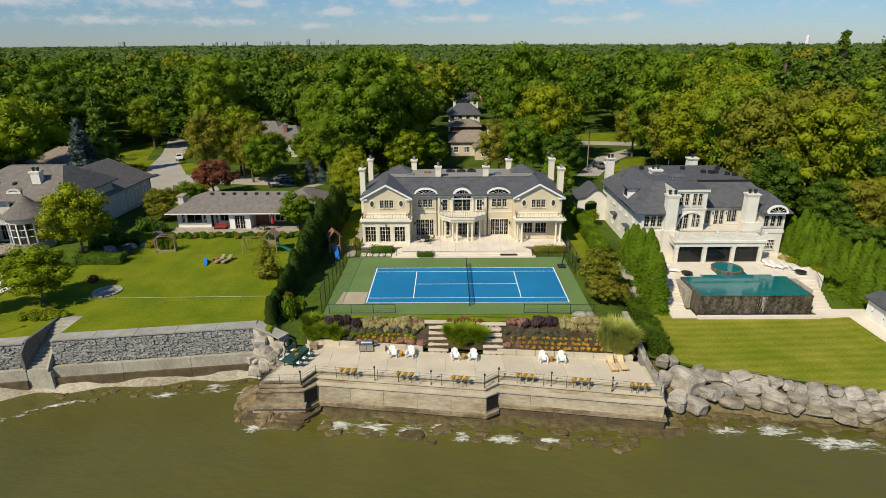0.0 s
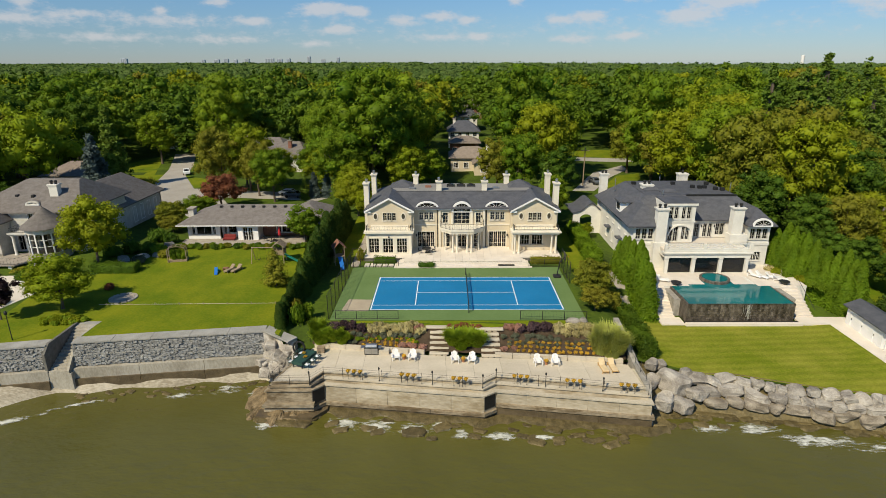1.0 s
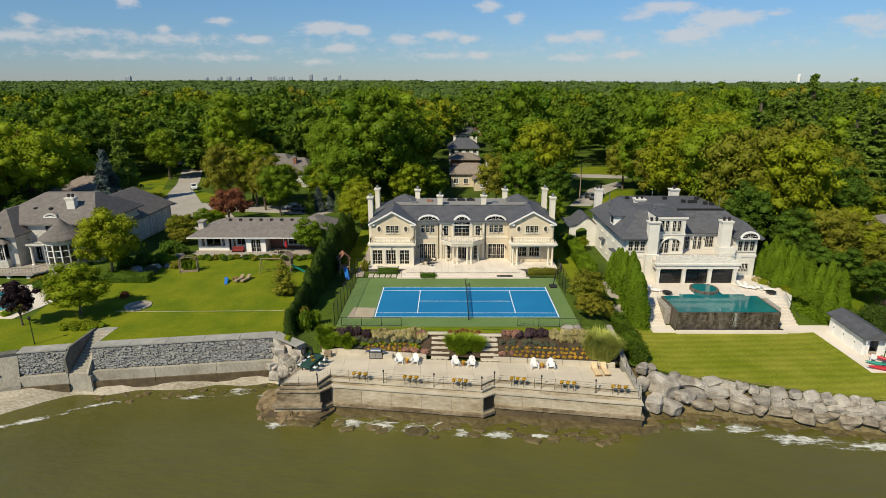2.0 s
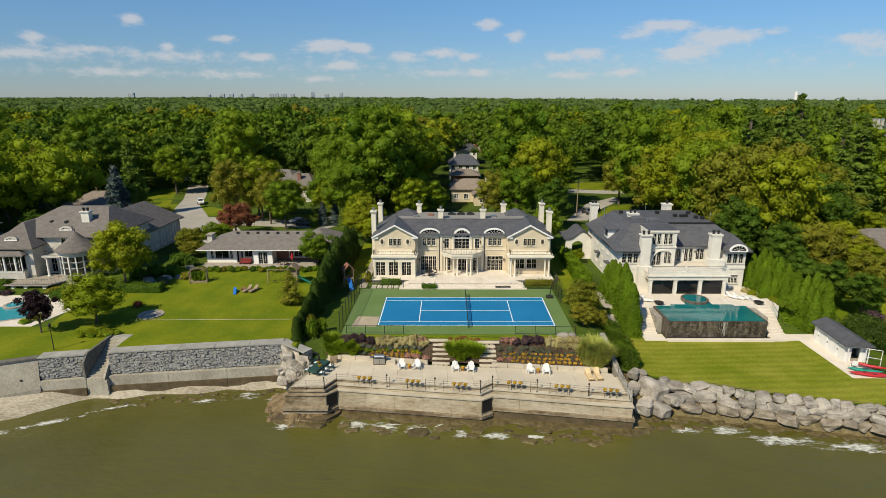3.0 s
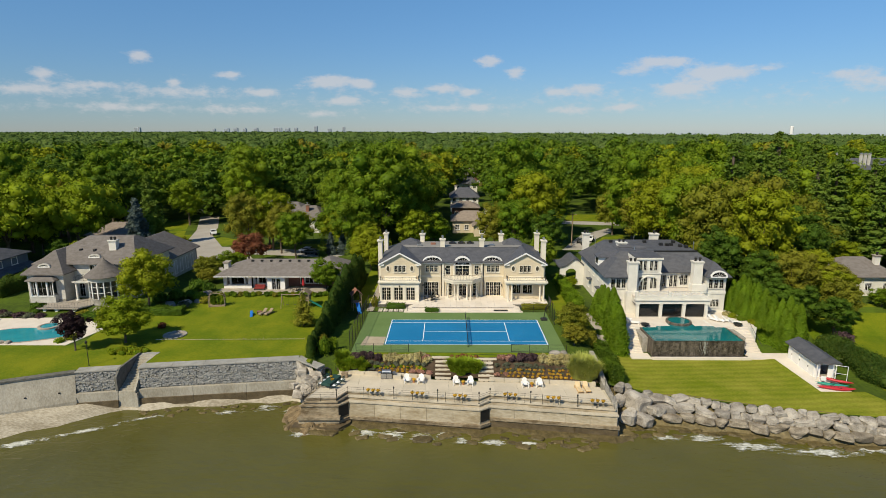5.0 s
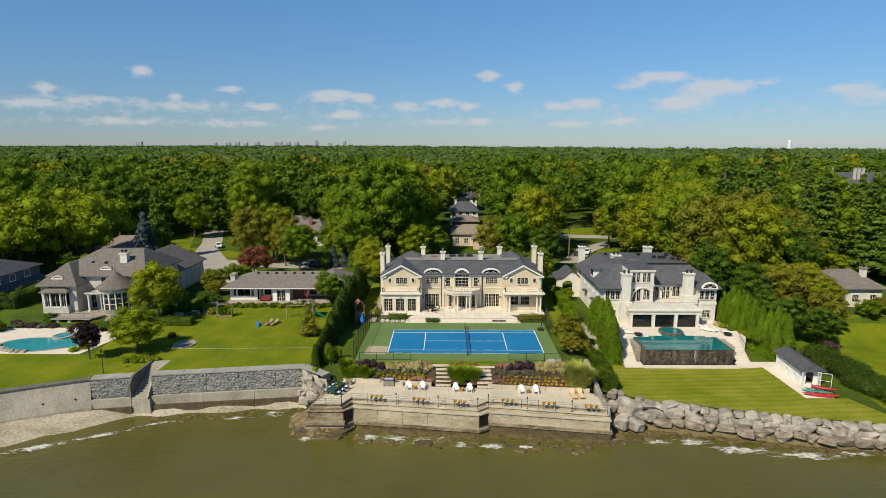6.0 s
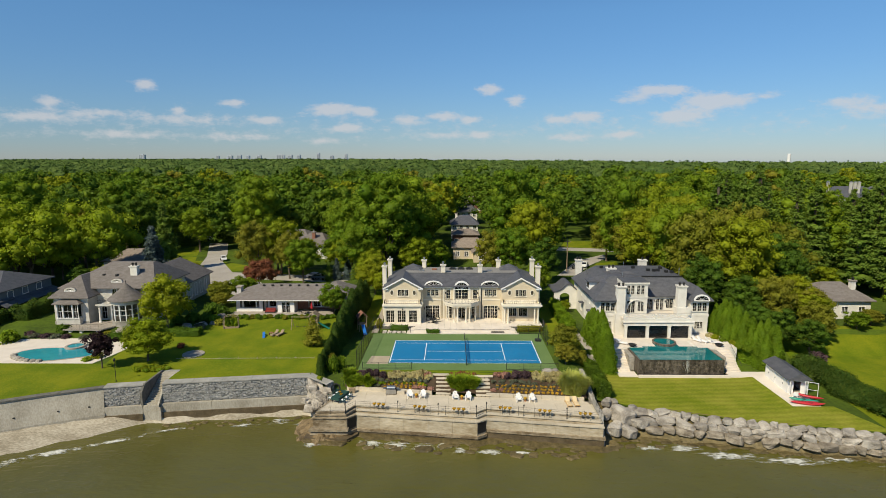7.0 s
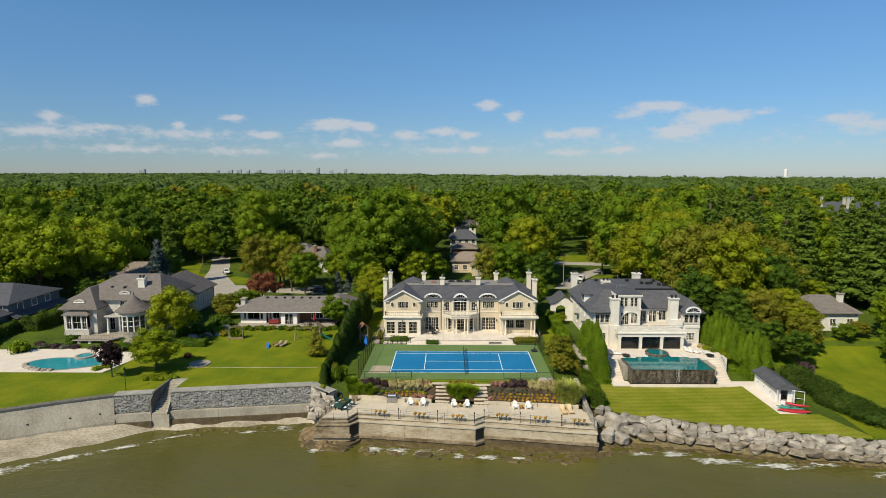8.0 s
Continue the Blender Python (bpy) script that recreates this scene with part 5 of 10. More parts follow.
def eyebrow(parent, cx, y, z, rx, rz, depth, roof="slate", trim="white"):
    """A low arched dormer with a fan window."""
    d = part("dormer", arch_face(bmesh.new(), cx, y + 0.15, y + depth, z, rx, rz), M[roof], parent)
    part("arch_trim", arch_face(bmesh.new(), cx, y - 0.05, y + 0.2, z, rx + 0.08, rz + 0.08, inner=0.26), M[trim], d, "pale arched trim")
    part("pane", arch_face(bmesh.new(), cx, y + 0.06, y + 0.1, z + 0.05, rx - 0.2, rz - 0.2), M["glass"], d)
    bm = bmesh.new()
    for a in (30, 60, 90, 120, 150):
        tube(bm, [(cx, y + 0.05, z + 0.06), (cx + (rx - 0.2) * math.cos(radians(a)), y + 0.05, z + (rz - 0.2) * math.sin(radians(a)))], 0.022, 4)
    part("glazing_bars", bm, M["white"], d)
    part("sill", boxes((cx - rx - 0.05, cx + rx + 0.05, y - 0.08, y + 0.2, z - 0.12, z + 0.03)), M["white"], d)
    return d


def column(parent, x, y, z0, z1, r=0.17, m="trim"):
    return part("column", lathe(bmesh.new(), x, y, [(r * 1.5, z0), (r * 1.5, z0 + 0.12), (r * 1.15, z0 + 0.2), (r, z0 + 0.28), (r * 0.86, z1 - 0.22), (r * 1.2, z1 - 0.14), (r * 1.5, z1 - 0.1), (r * 1.5, z1)], 12), M[m], parent, smooth=False)


# ground-floor and upper walls of the recessed middle
mid_holes = []
for s in (-1, 1):
    a, b = sorted((C + s * 7.05, C + s * 4.35))
    mid_holes.append((a, b, F + 0.05, 3.15))
    for i in range(3):
        xa = C + s * 5.6 - 1.12 + i * 0.79
        mid_holes.append((xa, xa + 0.66, 5.07, 6.3))
    a, b = sorted((C + s * 3.0, C + s * 2.2))
    mid_holes.append((a, b, 4.55, 6.25))
    a, b = sorted((C + s * 2.9, C + s * 1.9))
    mid_holes.append((a, b, F + 0.05, 3.15))
mid_holes += [(C - 1.25, C + 1.25, 4.45, 6.3), (C - 0.95, C + 0.95, F + 0.05, 3.1)]
part("wall_middle", wall_y(bmesh.new(), C - 7.8, C + 7.8, F, 6.95, 17.5, 0.3, mid_holes), M["stucco"], house)
for h in mid_holes:
    big = h[1] - h[0]
    if h[2] < 1:
        window(house, *h[:2], h[2], h[3], 17.5, 4 if big > 2 else 2 if big > 1.5 else 1, 4, sill=False, name="french_door")
    else:
        window(house, *h[:2], h[2], h[3], 17.5, 2 if big > 2 else 1, 3, surround=0.1 if big < 0.7 else 0.12)
# fanlight over the middle
fan = part("fanlight", arch_face(bmesh.new(), C, 17.3, 17.62, 6.45, 1.62, 1.62, inner=0.32), M["white"], house, "white arched surround of the fan window")
part("pane", arch_face(bmesh.new(), C, 17.44, 17.47, 6.45, 1.32, 1.32), M["glass"], fan)
bm = bmesh.new()
for a in range(22, 180, 23):
    tube(bm, [(C, 17.42, 6.46), (C + 1.32 * math.cos(radians(a)), 17.42, 6.46 + 1.32 * math.sin(radians(a)))], 0.022, 4)
arch_face(bm, C, 17.4, 17.44, 6.45, 0.7, 0.7, inner=0.05)
part("glazing_bars", bm, M["white"], fan)
part("lintel", boxes((C - 1.7, C + 1.7, 17.28, 17.5, 6.32, 6.46)), M["white"], fan)
part("fan_roof", arch_face(bmesh.new(), C, 17.6, 20.4, 6.5, 1.66, 1.66), M["slate"], house, "curved slate roof over the fan window")
for s in (-1, 1):
    part("pilaster", boxes((C + s * 1.55 - 0.16, C + s * 1.55 + 0.16, 17.28, 17.5, 4.35, 6.4)), M["trim"], house)
    part("pilaster", boxes((C + s * 3.5 - 0.16, C + s * 3.5 + 0.16, 17.3, 17.5, F, 6.8)), M["trim"], house)
    part("downpipe", tube(bmesh.new(), [(C + s * 3.85, 17.42, F), (C + s * 3.85, 17.42, 6.85)], 0.06, 6), M["iron"], house)
    part("downpipe", tube(bmesh.new(), [(C + s * 7.6, 17.42, F), (C + s * 7.6, 17.42, 6.85)], 0.06, 6), M["iron"], house)
    part("wall_lamp", lathe(bmesh.new(), C + s * 3.1, 17.3, [(0.05, 5.5), (0.11, 5.55), (0.12, 5.85), (0.03, 5.95)], 6), M["iron"], house)
for a, b in ((C - 7.8, C - 1.7), (C + 1.7, C + 7.8)):
    part("cornice", boxes((a, b, 17.2, 17.5, 6.72, 6.95)), M["white"], house)
for a, b in ((C - 7.8, C - 3.6), (C + 3.6, C + 7.8)):
    part("string_course", boxes((a, b, 17.42, 17.5, 4.2, 4.4)), M["trim"], house)

# half-octagon portico with a balcony
OCT = [(C - 3.25, 17.48), (C - 3.25, 16.1), (C - 1.7, 14.55), (C + 1.7, 14.55), (C + 3.25, 16.1), (C + 3.25, 17.48)]
portico = part("portico", prism(bmesh.new(), OCT, 3.55, 3.95), M["trim"], house, "half-octagon stone balcony on columns")
wide = [(C - 3.4, 17.48), (C - 3.4, 16.04), (C - 1.76, 14.38), (C + 1.76, 14.38), (C + 3.4, 16.04), (C + 3.4, 17.48)]
part("balcony_floor", prism(bmesh.new(), wide, 3.95, 4.3), M["trim"], portico)
for x in (-2.6, -1.45, -0.8, 0.8, 1.45, 2.6):
    column(portico, C + x, 14.9 if abs(x) < 2 else 16.2, F, 3.55, 0.15)
iron_rail(portico, wide[1:5], 4.3, 0.9)
iron_rail(portico, wide[0:2], 4.3, 0.9)
iron_rail(portico, wide[4:6], 4.3, 0.9)

for s in (-1, 1):
    cx = C + s * 11.25
    x0, x1 = cx - 3.4, cx + 3.4
    # gabled upper wall with the oval windows
    gh = [(cx - 1.02 + i * 0.71, cx - 1.02 + i * 0.71 + 0.6, 5.45, 6.65) for i in range(3)]
    lowh = []
    if s > 0:
        lowh = [(cx - 2.3, cx - 0.75, 1.5, 3.1), (cx - 0.35, cx + 1.3, 1.5, 3.1)]
    else:
        lowh = [(cx - 2.2, cx + 2.2, F, 3.3)]
    w = part("wall_gable", wall_y(bmesh.new(), x0, x1, F, 7.0, 15.8, 0.3, gh + lowh), M["stucco"], house)
    bm = bmesh.new()
    gable_end(bm, x0, x1, 15.8, 0.3, 7.0, 8.85)
    part("gable", bm, M["stucco"], house)
    for h in gh:
        window(house, *h, 15.8, 1, 3, surround=0.08)
    if s > 0:
        for h in lowh:
            window(house, *h, 15.8, 2, 2)
    for ox in (-2.15, 2.15):
        bm = bmesh.new()
        n = 16
        for i in range(n):
            a, b = 6.28319 * i / n, 6.28319 * (i + 1) / n
            q = [(0.40, 0.60, a), (0.40, 0.60, b), (0.27, 0.46, b), (0.27, 0.46, a)]
            v = [bm.verts.new((cx + ox + rx * math.cos(t), yy, 6.12 + rz * math.sin(t))) for yy in (15.70, 15.80) for rx, rz, t in q]
            for f in ((3, 2, 1, 0), (0, 1, 5, 4), (2, 3, 7, 6)):
                bm.faces.new([v[k] for k in f])
        bmesh.ops.remove_doubles(bm, verts=bm.verts, dist=0.0005)
        ov = part("oval_window", bm, M["trim"], house)
        bm = bmesh.new()
        bm.faces.new([bm.verts.new((cx + ox + 0.28 * math.cos(6.28319 * i / n), 15.77, 6.12 + 0.47 * math.sin(6.28319 * i / n))) for i in range(n)])
        part("pane", bm, M["glass"], ov)
    # raking white boards
    bm = bmesh.new()
    for k in (-1, 1):
        p = [(cx + k * 3.85, 7.02), (cx, 9.12), (cx, 8.84), (cx + k * 3.85, 6.74)]
        v = [bm.verts.new((a, y, b)) for y in (15.35, 15.62) for a, b in p]
        for f in ((0, 1, 2, 3), (7, 6, 5, 4), (0, 4, 5, 1), (1, 5, 6, 2), (2, 6, 7, 3), (3, 7, 4, 0)):
            bm.faces.new([v[i] for i in f])
    bmesh.ops.recalc_face_normals(bm, faces=bm.faces)
    part("bargeboard", bm, M["white"], house, "white raking gable trim")
    for k in (-1, 1):
        part("cornice_return", boxes((cx + k * 3.35 - 0.5, cx + k * 3.35 + 0.5, 15.5, 15.8, 6.7, 6.95)), M["white"], house)
    part("gable_roof", gable_roof(cx - 3.9, cx + 3.9, 15.4, 22.0, 7.08, 9.18), M["slate"], house)
    # single-storey front
    f0, f1 = cx - 3.5, cx + 3.5
    if s < 0:
        fh = [(cx - 3.1 + i * 2.15, cx - 3.1 + i * 2.15 + 1.55, F + 0.2, 3.1) for i in range(3)]
        part("wall_sunroom", wall_y(bmesh.new(), f0, f1, F, 3.65, 14.0, 0.3, fh), M["trim"], house)
        for h in fh:
            window(house, *h, 14.0, 2, 4, surround=0.14, sill=False)
        part("wall_sunroom_side", boxes((f0, f0 + 0.3, 14.3, 15.8, F, 3.65), (f1 - 0.3, f1, 14.3, 15.8, F, 3.65)), M["trim"], house)
        for i in range(4):
            xx = (f0 + 0.2, cx - 1.25, cx + 0.9, f1 - 0.2)[i]
            part("pilaster", boxes((xx - 0.15, xx + 0.15, 13.92, 14.0, F, 3.6)), M["trim"], house)
    else:
        for xx in (f0 + 0.35, f0 + 1.0, f1 - 1.0, f1 - 0.35):
            column(house, xx, 14.25, F, 3.65, 0.17)
        part("porch_back", boxes((f0, f0 + 0.25, 15.3, 15.8, F, 3.65), (f1 - 0.25, f1, 15.3, 15.8, F, 3.65)), M["trim"], house)
    rf = part("porch_roof", boxes((f0 - 0.05, f1 + 0.05, 13.9, 15.79, 3.65, 3.95)), M["trim"], house)
    part("cornice", boxes((f0 - 0.3, f1 + 0.3, 13.65, 15.79, 3.95, 4.2)), M["trim"], rf)
    part("parapet", boxes((f0, f1, 13.85, 14.1, 4.2, 4.42), (f0, f0 + 0.25, 14.1, 15.79, 4.2, 4.42), (f1 - 0.25, f1, 14.1, 15.79, 4.2, 4.42)), M["trim"], rf)
    part("planter_ledge", boxes((cx - 2.9, cx + 2.9, 15.5, 15.79, 4.2, 4.75)), M["trim"], rf)
    iron_rail(rf, [(f0 + 0.12, 15.7), (f0 + 0.12, 13.98), (f1 - 0.12, 13.98), (f1 - 0.12, 15.7)], 4.42, 0.55, 0.4)
    for xx in (f0 + 0.12, f1 - 0.12):
        part("corner_post", boxes((xx - 0.06, xx + 0.06, 13.9, 14.05, 4.42, 5.2)), M["iron"], rf)
    part("wall_lamp", lathe(bmesh.new(), cx, 13.88, [(0.05, 3.2), (0.1, 3.24), (0.1, 3.45), (0.02, 3.52)], 6), M["iron"], house)
    part("wall_lamp", lathe(bmesh.new(), C + s * 7.2, 17.3, [(0.05, 2.4), (0.11, 2.45), (0.12, 2.75), (0.03, 2.85)], 6), M["iron"], house)

part("wall_side", boxes((C - 14.65, C - 14.35, 16.1, 30, F, 6.95)), M["stucco"], house)
part("wall_side", boxes((C + 14.35, C + 14.65, 16.1, 30, F, 6.95)), M["stucco"], house)
part("wall_side", boxes((C - 7.85, C - 7.55, 16.1, 17.5, F, 6.95)), M["stucco"], house)
part("wall_side", boxes((C + 7.55, C + 7.85, 16.1, 17.5, F, 6.95)), M["stucco"], house)
part("wall_back", boxes((C - 14.35, C + 14.35, 29.7, 30, F, 6.95)), M["stucco"], house)
part("ceiling", boxes((C - 14.3, C + 14.3, 17.85, 29.6, 3.5, 3.7)), M["white"], house)
part("roof", hip(C - 15.1, C + 15.1, 17.0, 30.6, 7.08, C - 11.4, C + 11.4, 21.3, 27.6, 8.78), M["slate"], house, "dark slate hipped roof")
part("roof_deck", boxes((C - 11.3, C + 11.3, 21.4, 27.5, 8.7, 8.82)), M["flatroof"], house, "grey flat roof deck")
part("roof_curb", boxes((C - 11.4, C + 11.4, 21.25, 21.42, 8.7, 8.9)), M["slate"], house)
for s in (-1, 1):
    part("roof_peak", hip(C + s * 9.9 - 2.0, C + s * 9.9 + 2.0, 24.0, 28.0, 8.82, C + s * 9.9, C + s * 9.9, 26, 26, 9.9, 0.02), M["slate"], house)
    eyebrow(house, C + s * 5.45, 17.35, 7.05, 1.72, 0.98, 3.2)
for x, y in ((-3.75, 22.0), (3.65, 22.0), (-7.8, 27.4), (7.75, 27.4)):
    chimney(house, x, y, 8.6, 10.6, 0.85, 0.85)
for x, y in ((-15.25, 19.8), (-14.95, 27.2), (14.85, 19.4), (14.75, 27.0)):
    chimney(house, x, y, F, 10.8, 0.78, 1.3)
for x, y, m in ((-5.6, 24.6, "brick"), (5.6, 23.2, "steel"), (-8.2, 23.4, "steel")):
    part("roof_vent", box(bmesh.new(), x - 0.5, x + 0.5, y - 0.4, y + 0.4, 8.8, 9.1, 0.05), M[m], house)
for x in (-0.1, 1.6, -1.8):
    part("skylight", hip(x - 0.7, x + 0.7, 24.8, 26.2, 8.95, x, x, 25.5, 25.5, 9.35, 0.15), M["glass"], house)

# patio and its wide steps
patio = thing("patio", C, 13, 0, "pale stone patio with wide low steps to the court", "patio", kind="structure", absolute=True)
part("base", boxes((C - 8.8, C + 8.8, 10.75, 17.48, -0.1, F - 0.06), (C - 15, C - 8.8, 12.4, 17.4, -0.1, F - 0.06), (C + 8.8, C + 15, 12.4, 17.4, -0.1, F - 0.06)), M["mortar"], patio)
slab_me = {}
for iy in range(4):
    for ix in range(16):
        xa, xb = C - 8.8 + ix * 1.1, C - 8.8 + (ix + 1) * 1.1
        ya, yb = 10.7 + iy * 1.7, 10.7 + (iy + 1) * 1.7
        part("slab", boxes((xa + 0.008, xb - 0.008, ya + 0.008, yb - 0.008, F - 0.08, F)), M["patio"], patio)
for s in (-1, 1):
    for ix in range(4):
        xa = (C - 15 if s < 0 else C + 8.8) + ix * 1.55
        for iy in range(2 if s > 0 else 1):
            part("slab", boxes((xa + 0.008, xa + 1.542, 12.4 + iy * 1.65, 14.0 + iy * 1.75, F - 0.08, F)), M["patio"], patio)
for i in range(3):
    part("step", boxes((C - 9.6 - 0.28 * i, C + 9.6 + 0.28 * i, 10.2 - 0.5 * i, 10.72 - 0.5 * i, -0.1, F - 0.14 * (i + 1))), M["patio"], patio)
for s in (-1, 1):
    for i in range(3):
        xa = C + s * (8.8 + 0.35 * i)
        a, b = sorted((xa, xa + s * 0.36))
        part("step", boxes((a, b, 10.72, 12.38, -0.1, F - 0.14 * (i + 1))), M["patio"], patio)
part("step_grate", boxes((C + 5.2, C + 7.6, 9.6, 10.0, 0.2, 0.31)), M["iron"], patio)
# stepping stones beside the patio
for ix in range(6):
    for iy in range(2):
        st_ = new("paving_stone", slab_me.setdefault("s", to_mesh("paving_stone", box(bmesh.new(), -0.36, 0.36, -0.36, 0.36, -0.1, 0.04, 0.02), M["patio"])))
        st_.matrix_basis = pose(-14.4 + ix * 0.9, 10.2 + iy * 0.85, 0)
        tagged(st_, "square pale stepping stone in the gravel", "paving stone", "stepping stones")


def clipped(name, x0, x1, y0, y1, z0, z1, material, seed, label, leaf=0.11, dens=46, group="", category="hedge"):
    """A clipped hedge: a block with rounded top, clad in leaf sprays."""
    g = np.random.default_rng(seed)
    bm = box(bmesh.new(), x0 + 0.06, x1 - 0.06, y0 + 0.06, y1 - 0.06, z0, z1 - 0.06, min(0.15, (x1 - x0) * 0.2, (y1 - y0) * 0.2))
    cv0 = np.array([v.co[:] for v in bm.verts])
    bmesh.ops.triangulate(bm, faces=bm.faces)
    bm.verts.index_update()
    cf0 = np.array([[v.index for v in f.verts] for f in bm.faces])
    bm.free()
    lx, ly, lz = x1 - x0, y1 - y0, z1 - z0
    areas = np.array([lx * ly, lx * lz, lx * lz, ly * lz, ly * lz])
    n = int(min(16000, areas.sum() * dens * 2.2))
    side = g.choice(5, size=n, p=areas / areas.sum())
    u, v = g.random(n), g.random(n)
    pos = np.zeros((n, 3))
    nrm = np.zeros((n, 3))
    for k, (fx, nn) in enumerate(((lambda u, v: (x0 + u * lx, y0 + v * ly, 0 * u + z1), (0, 0, 1)), (lambda u, v: (x0 + u * lx, 0 * u + y0, z0 + v * lz), (0, -1, 0.2)),
                                  (lambda u, v: (x0 + u * lx, 0 * u + y1, z0 + v * lz), (0, 1, 0.2)), (lambda u, v: (0 * u + x0, y0 + u * ly, z0 + v * lz), (-1, 0, 0.2)),
                                  (lambda u, v: (0 * u + x1, y0 + u * ly, z0 + v * lz), (1, 0, 0.2)))):
        m = side == k
        pos[m] = np.stack(fx(u[m], v[m]), 1)
        nrm[m] = nn
    pos += g.normal(scale=0.06 + 0.03 * lz, size=(n, 3)) * np.array([1, 1, 1.0])
    pos[:, 2] += 0.10 * lz * np.sin(pos[:, 0] * 1.7 + pos[:, 1] * 1.3 + seed) * (pos[:, 2] - z0) / lz
    nrm = nrm + g.normal(scale=0.45, size=(n, 3))
    cv, cq = cards(pos, nrm, leaf * 0.7 * g.uniform(0.6, 1.5, n), g)
    ob = new(name, quick_mesh(name, np.concatenate([cv0, cv]), np.concatenate([cf0, cq + len(cv0)]), NO_QUADS, material))
    return tagged(ob, label, category, group)


clipped("box_hedge", -6.6, -4.3, 9.15, 9.95, 0, 0.75, M["leaf_dark"], 1, "clipped green box hedge beside the steps", group="box hedges")
clipped("box_hedge", -13.4, -10.2, 11.0, 12.0, 0, 0.95, M["leaf_dark"], 2, "clipped green box hedge before the sunroom", group="box hedges")
clipped("box_hedge", 10.2, 14.6, 10.9, 11.9, 0, 0.9, M["leaf_olive"], 3, "clipped olive box hedge before the porch", group="box hedges")
shrub("shrub", -15.6, 12.6, 0, 0.7, 2.0, "olive", "upright olive shrub at the house corner")

# patio table with chairs
tb = thing("patio_table", -5.6, 14.7, F, "dark metal patio table on the pale patio", "table")
part("tabletop", lathe(bmesh.new(), 0, 0, [(0.72, 0.70), (0.75, 0.72), (0.75, 0.75), (0.70, 0.76)], 16), M["iron"], tb)
part("pedestal", lathe(bmesh.new(), 0, 0, [(0.35, 0), (0.3, 0.05), (0.07, 0.15), (0.07, 0.68), (0.3, 0.70)], 10), M["iron"], tb)


def metal_chair(x, y, rz, m="iron", z=F, label="dark metal patio chair with open back", group="patio chairs"):
    ch = thing("patio_chair", x, y, z, label, "chair", group, rz=rz)
    part("seat", box(bmesh.new(), -0.25, 0.25, -0.25, 0.25, 0.42, 0.47, 0.02), M[m], ch)
    bm = boxes((-0.25, -0.21, 0.2, 0.25, 0.47, 0.95), (0.21, 0.25, 0.2, 0.25, 0.47, 0.95), (-0.21, 0.21, 0.2, 0.25, 0.9, 0.95), (-0.21, 0.21, 0.2, 0.25, 0.62, 0.66), (-0.03, 0.03, 0.2, 0.25, 0.66, 0.9))
    part("backrest", bm, M[m], ch)
    for a in (-0.22, 0.22):
        for b in (-0.22, 0.22):
            part("leg", tube(bmesh.new(), [(a, b, 0.42), (a * 1.1, b * 1.1, 0)], 0.018, 5), M[m], ch)
    return ch


for a in (20, 110, 200, 290):
    metal_chair(-5.6 + 1.1 * math.cos(radians(a)), 14.7 + 1.1 * math.sin(radians(a)), a - 90)

# ---- white limestone mansion with pool ----
G = 0.2
rh = thing("house", 34, 18, G, "white limestone mansion with dark slate mansard roof and glass-railed deck", "house", absolute=True)

tower_h = [(29.55, 30.1, 7.15, 8.85), (30.3, 30.85, 7.15, 8.85), (31.35, 31.9, 7.15, 8.85), (32.1, 32.65, 7.15, 8.85), (29.7, 30.35, 3.75, 6.0), (30.45, 31.1, 3.75, 6.0), (31.6, 32.1, 4.0, 5.9), (32.2, 32.7, 4.0, 5.9)]
part("wall_tower", wall_y(bmesh.new(), 28.9, 33.3, 3.6, 9.35, 10.2, 0.3, tower_h), M["ashlar"], rh)
for h in tower_h:
    window(rh, *h, 10.2, 1, 3, M["ashlar"], surround=0.06, sill=h[2] > 6)
part("tower_arch", arch_face(bmesh.new(), 31.4, 9.98, 10.22, 4.6, 1.85, 1.75, inner=0.2), M["ashlar"], rh)
part("tower_cornice", boxes((28.7, 33.5, 10.0, 10.2, 9.1, 9.4), (33.3, 33.5, 10.2, 14.0, 9.1, 9.4)), M["ashlar"], rh)
part("string_course", boxes((28.9, 33.4, 10.08, 10.2, 6.6, 6.85)), M["ashlar"], rh)
part("wall_tower_side", boxes((33.0, 33.3, 10.5, 15.0, 3.6, 9.35), (28.9, 29.2, 10.5, 15.0, 3.6, 9.35)), M["ashlar"], rh)
part("tower_roof", boxes((28.9, 33.4, 10.1, 15.5, 9.35, 9.5)), M["slate"], rh)
rec_h = [(33.85, 34.45, 3.7, 5.75), (34.55, 35.15, 3.7, 5.75), (35.75, 36.35, 3.65, 5.75), (36.5, 37.1, 3.65, 5.75), (37.6, 38.2, 4.0, 5.75), (38.3, 38.9, 4.0, 5.75)]
part("wall_deck", wall_y(bmesh.new(), 33.3, 40.6, 3.6, 6.3, 12.6, 0.3, rec_h), M["ashlar"], rh)
for h in rec_h:
    window(rh, *h, 12.6, 1, 3, M["ashlar"], surround=0.08, sill=False)
for x in (33.6, 35.45, 37.35):
    part("wall_lamp", lathe(bmesh.new(), x, 12.45, [(0.05, 5.2), (0.1, 5.25), (0.1, 5.5), (0.02, 5.6)], 6), M["iron"], rh)
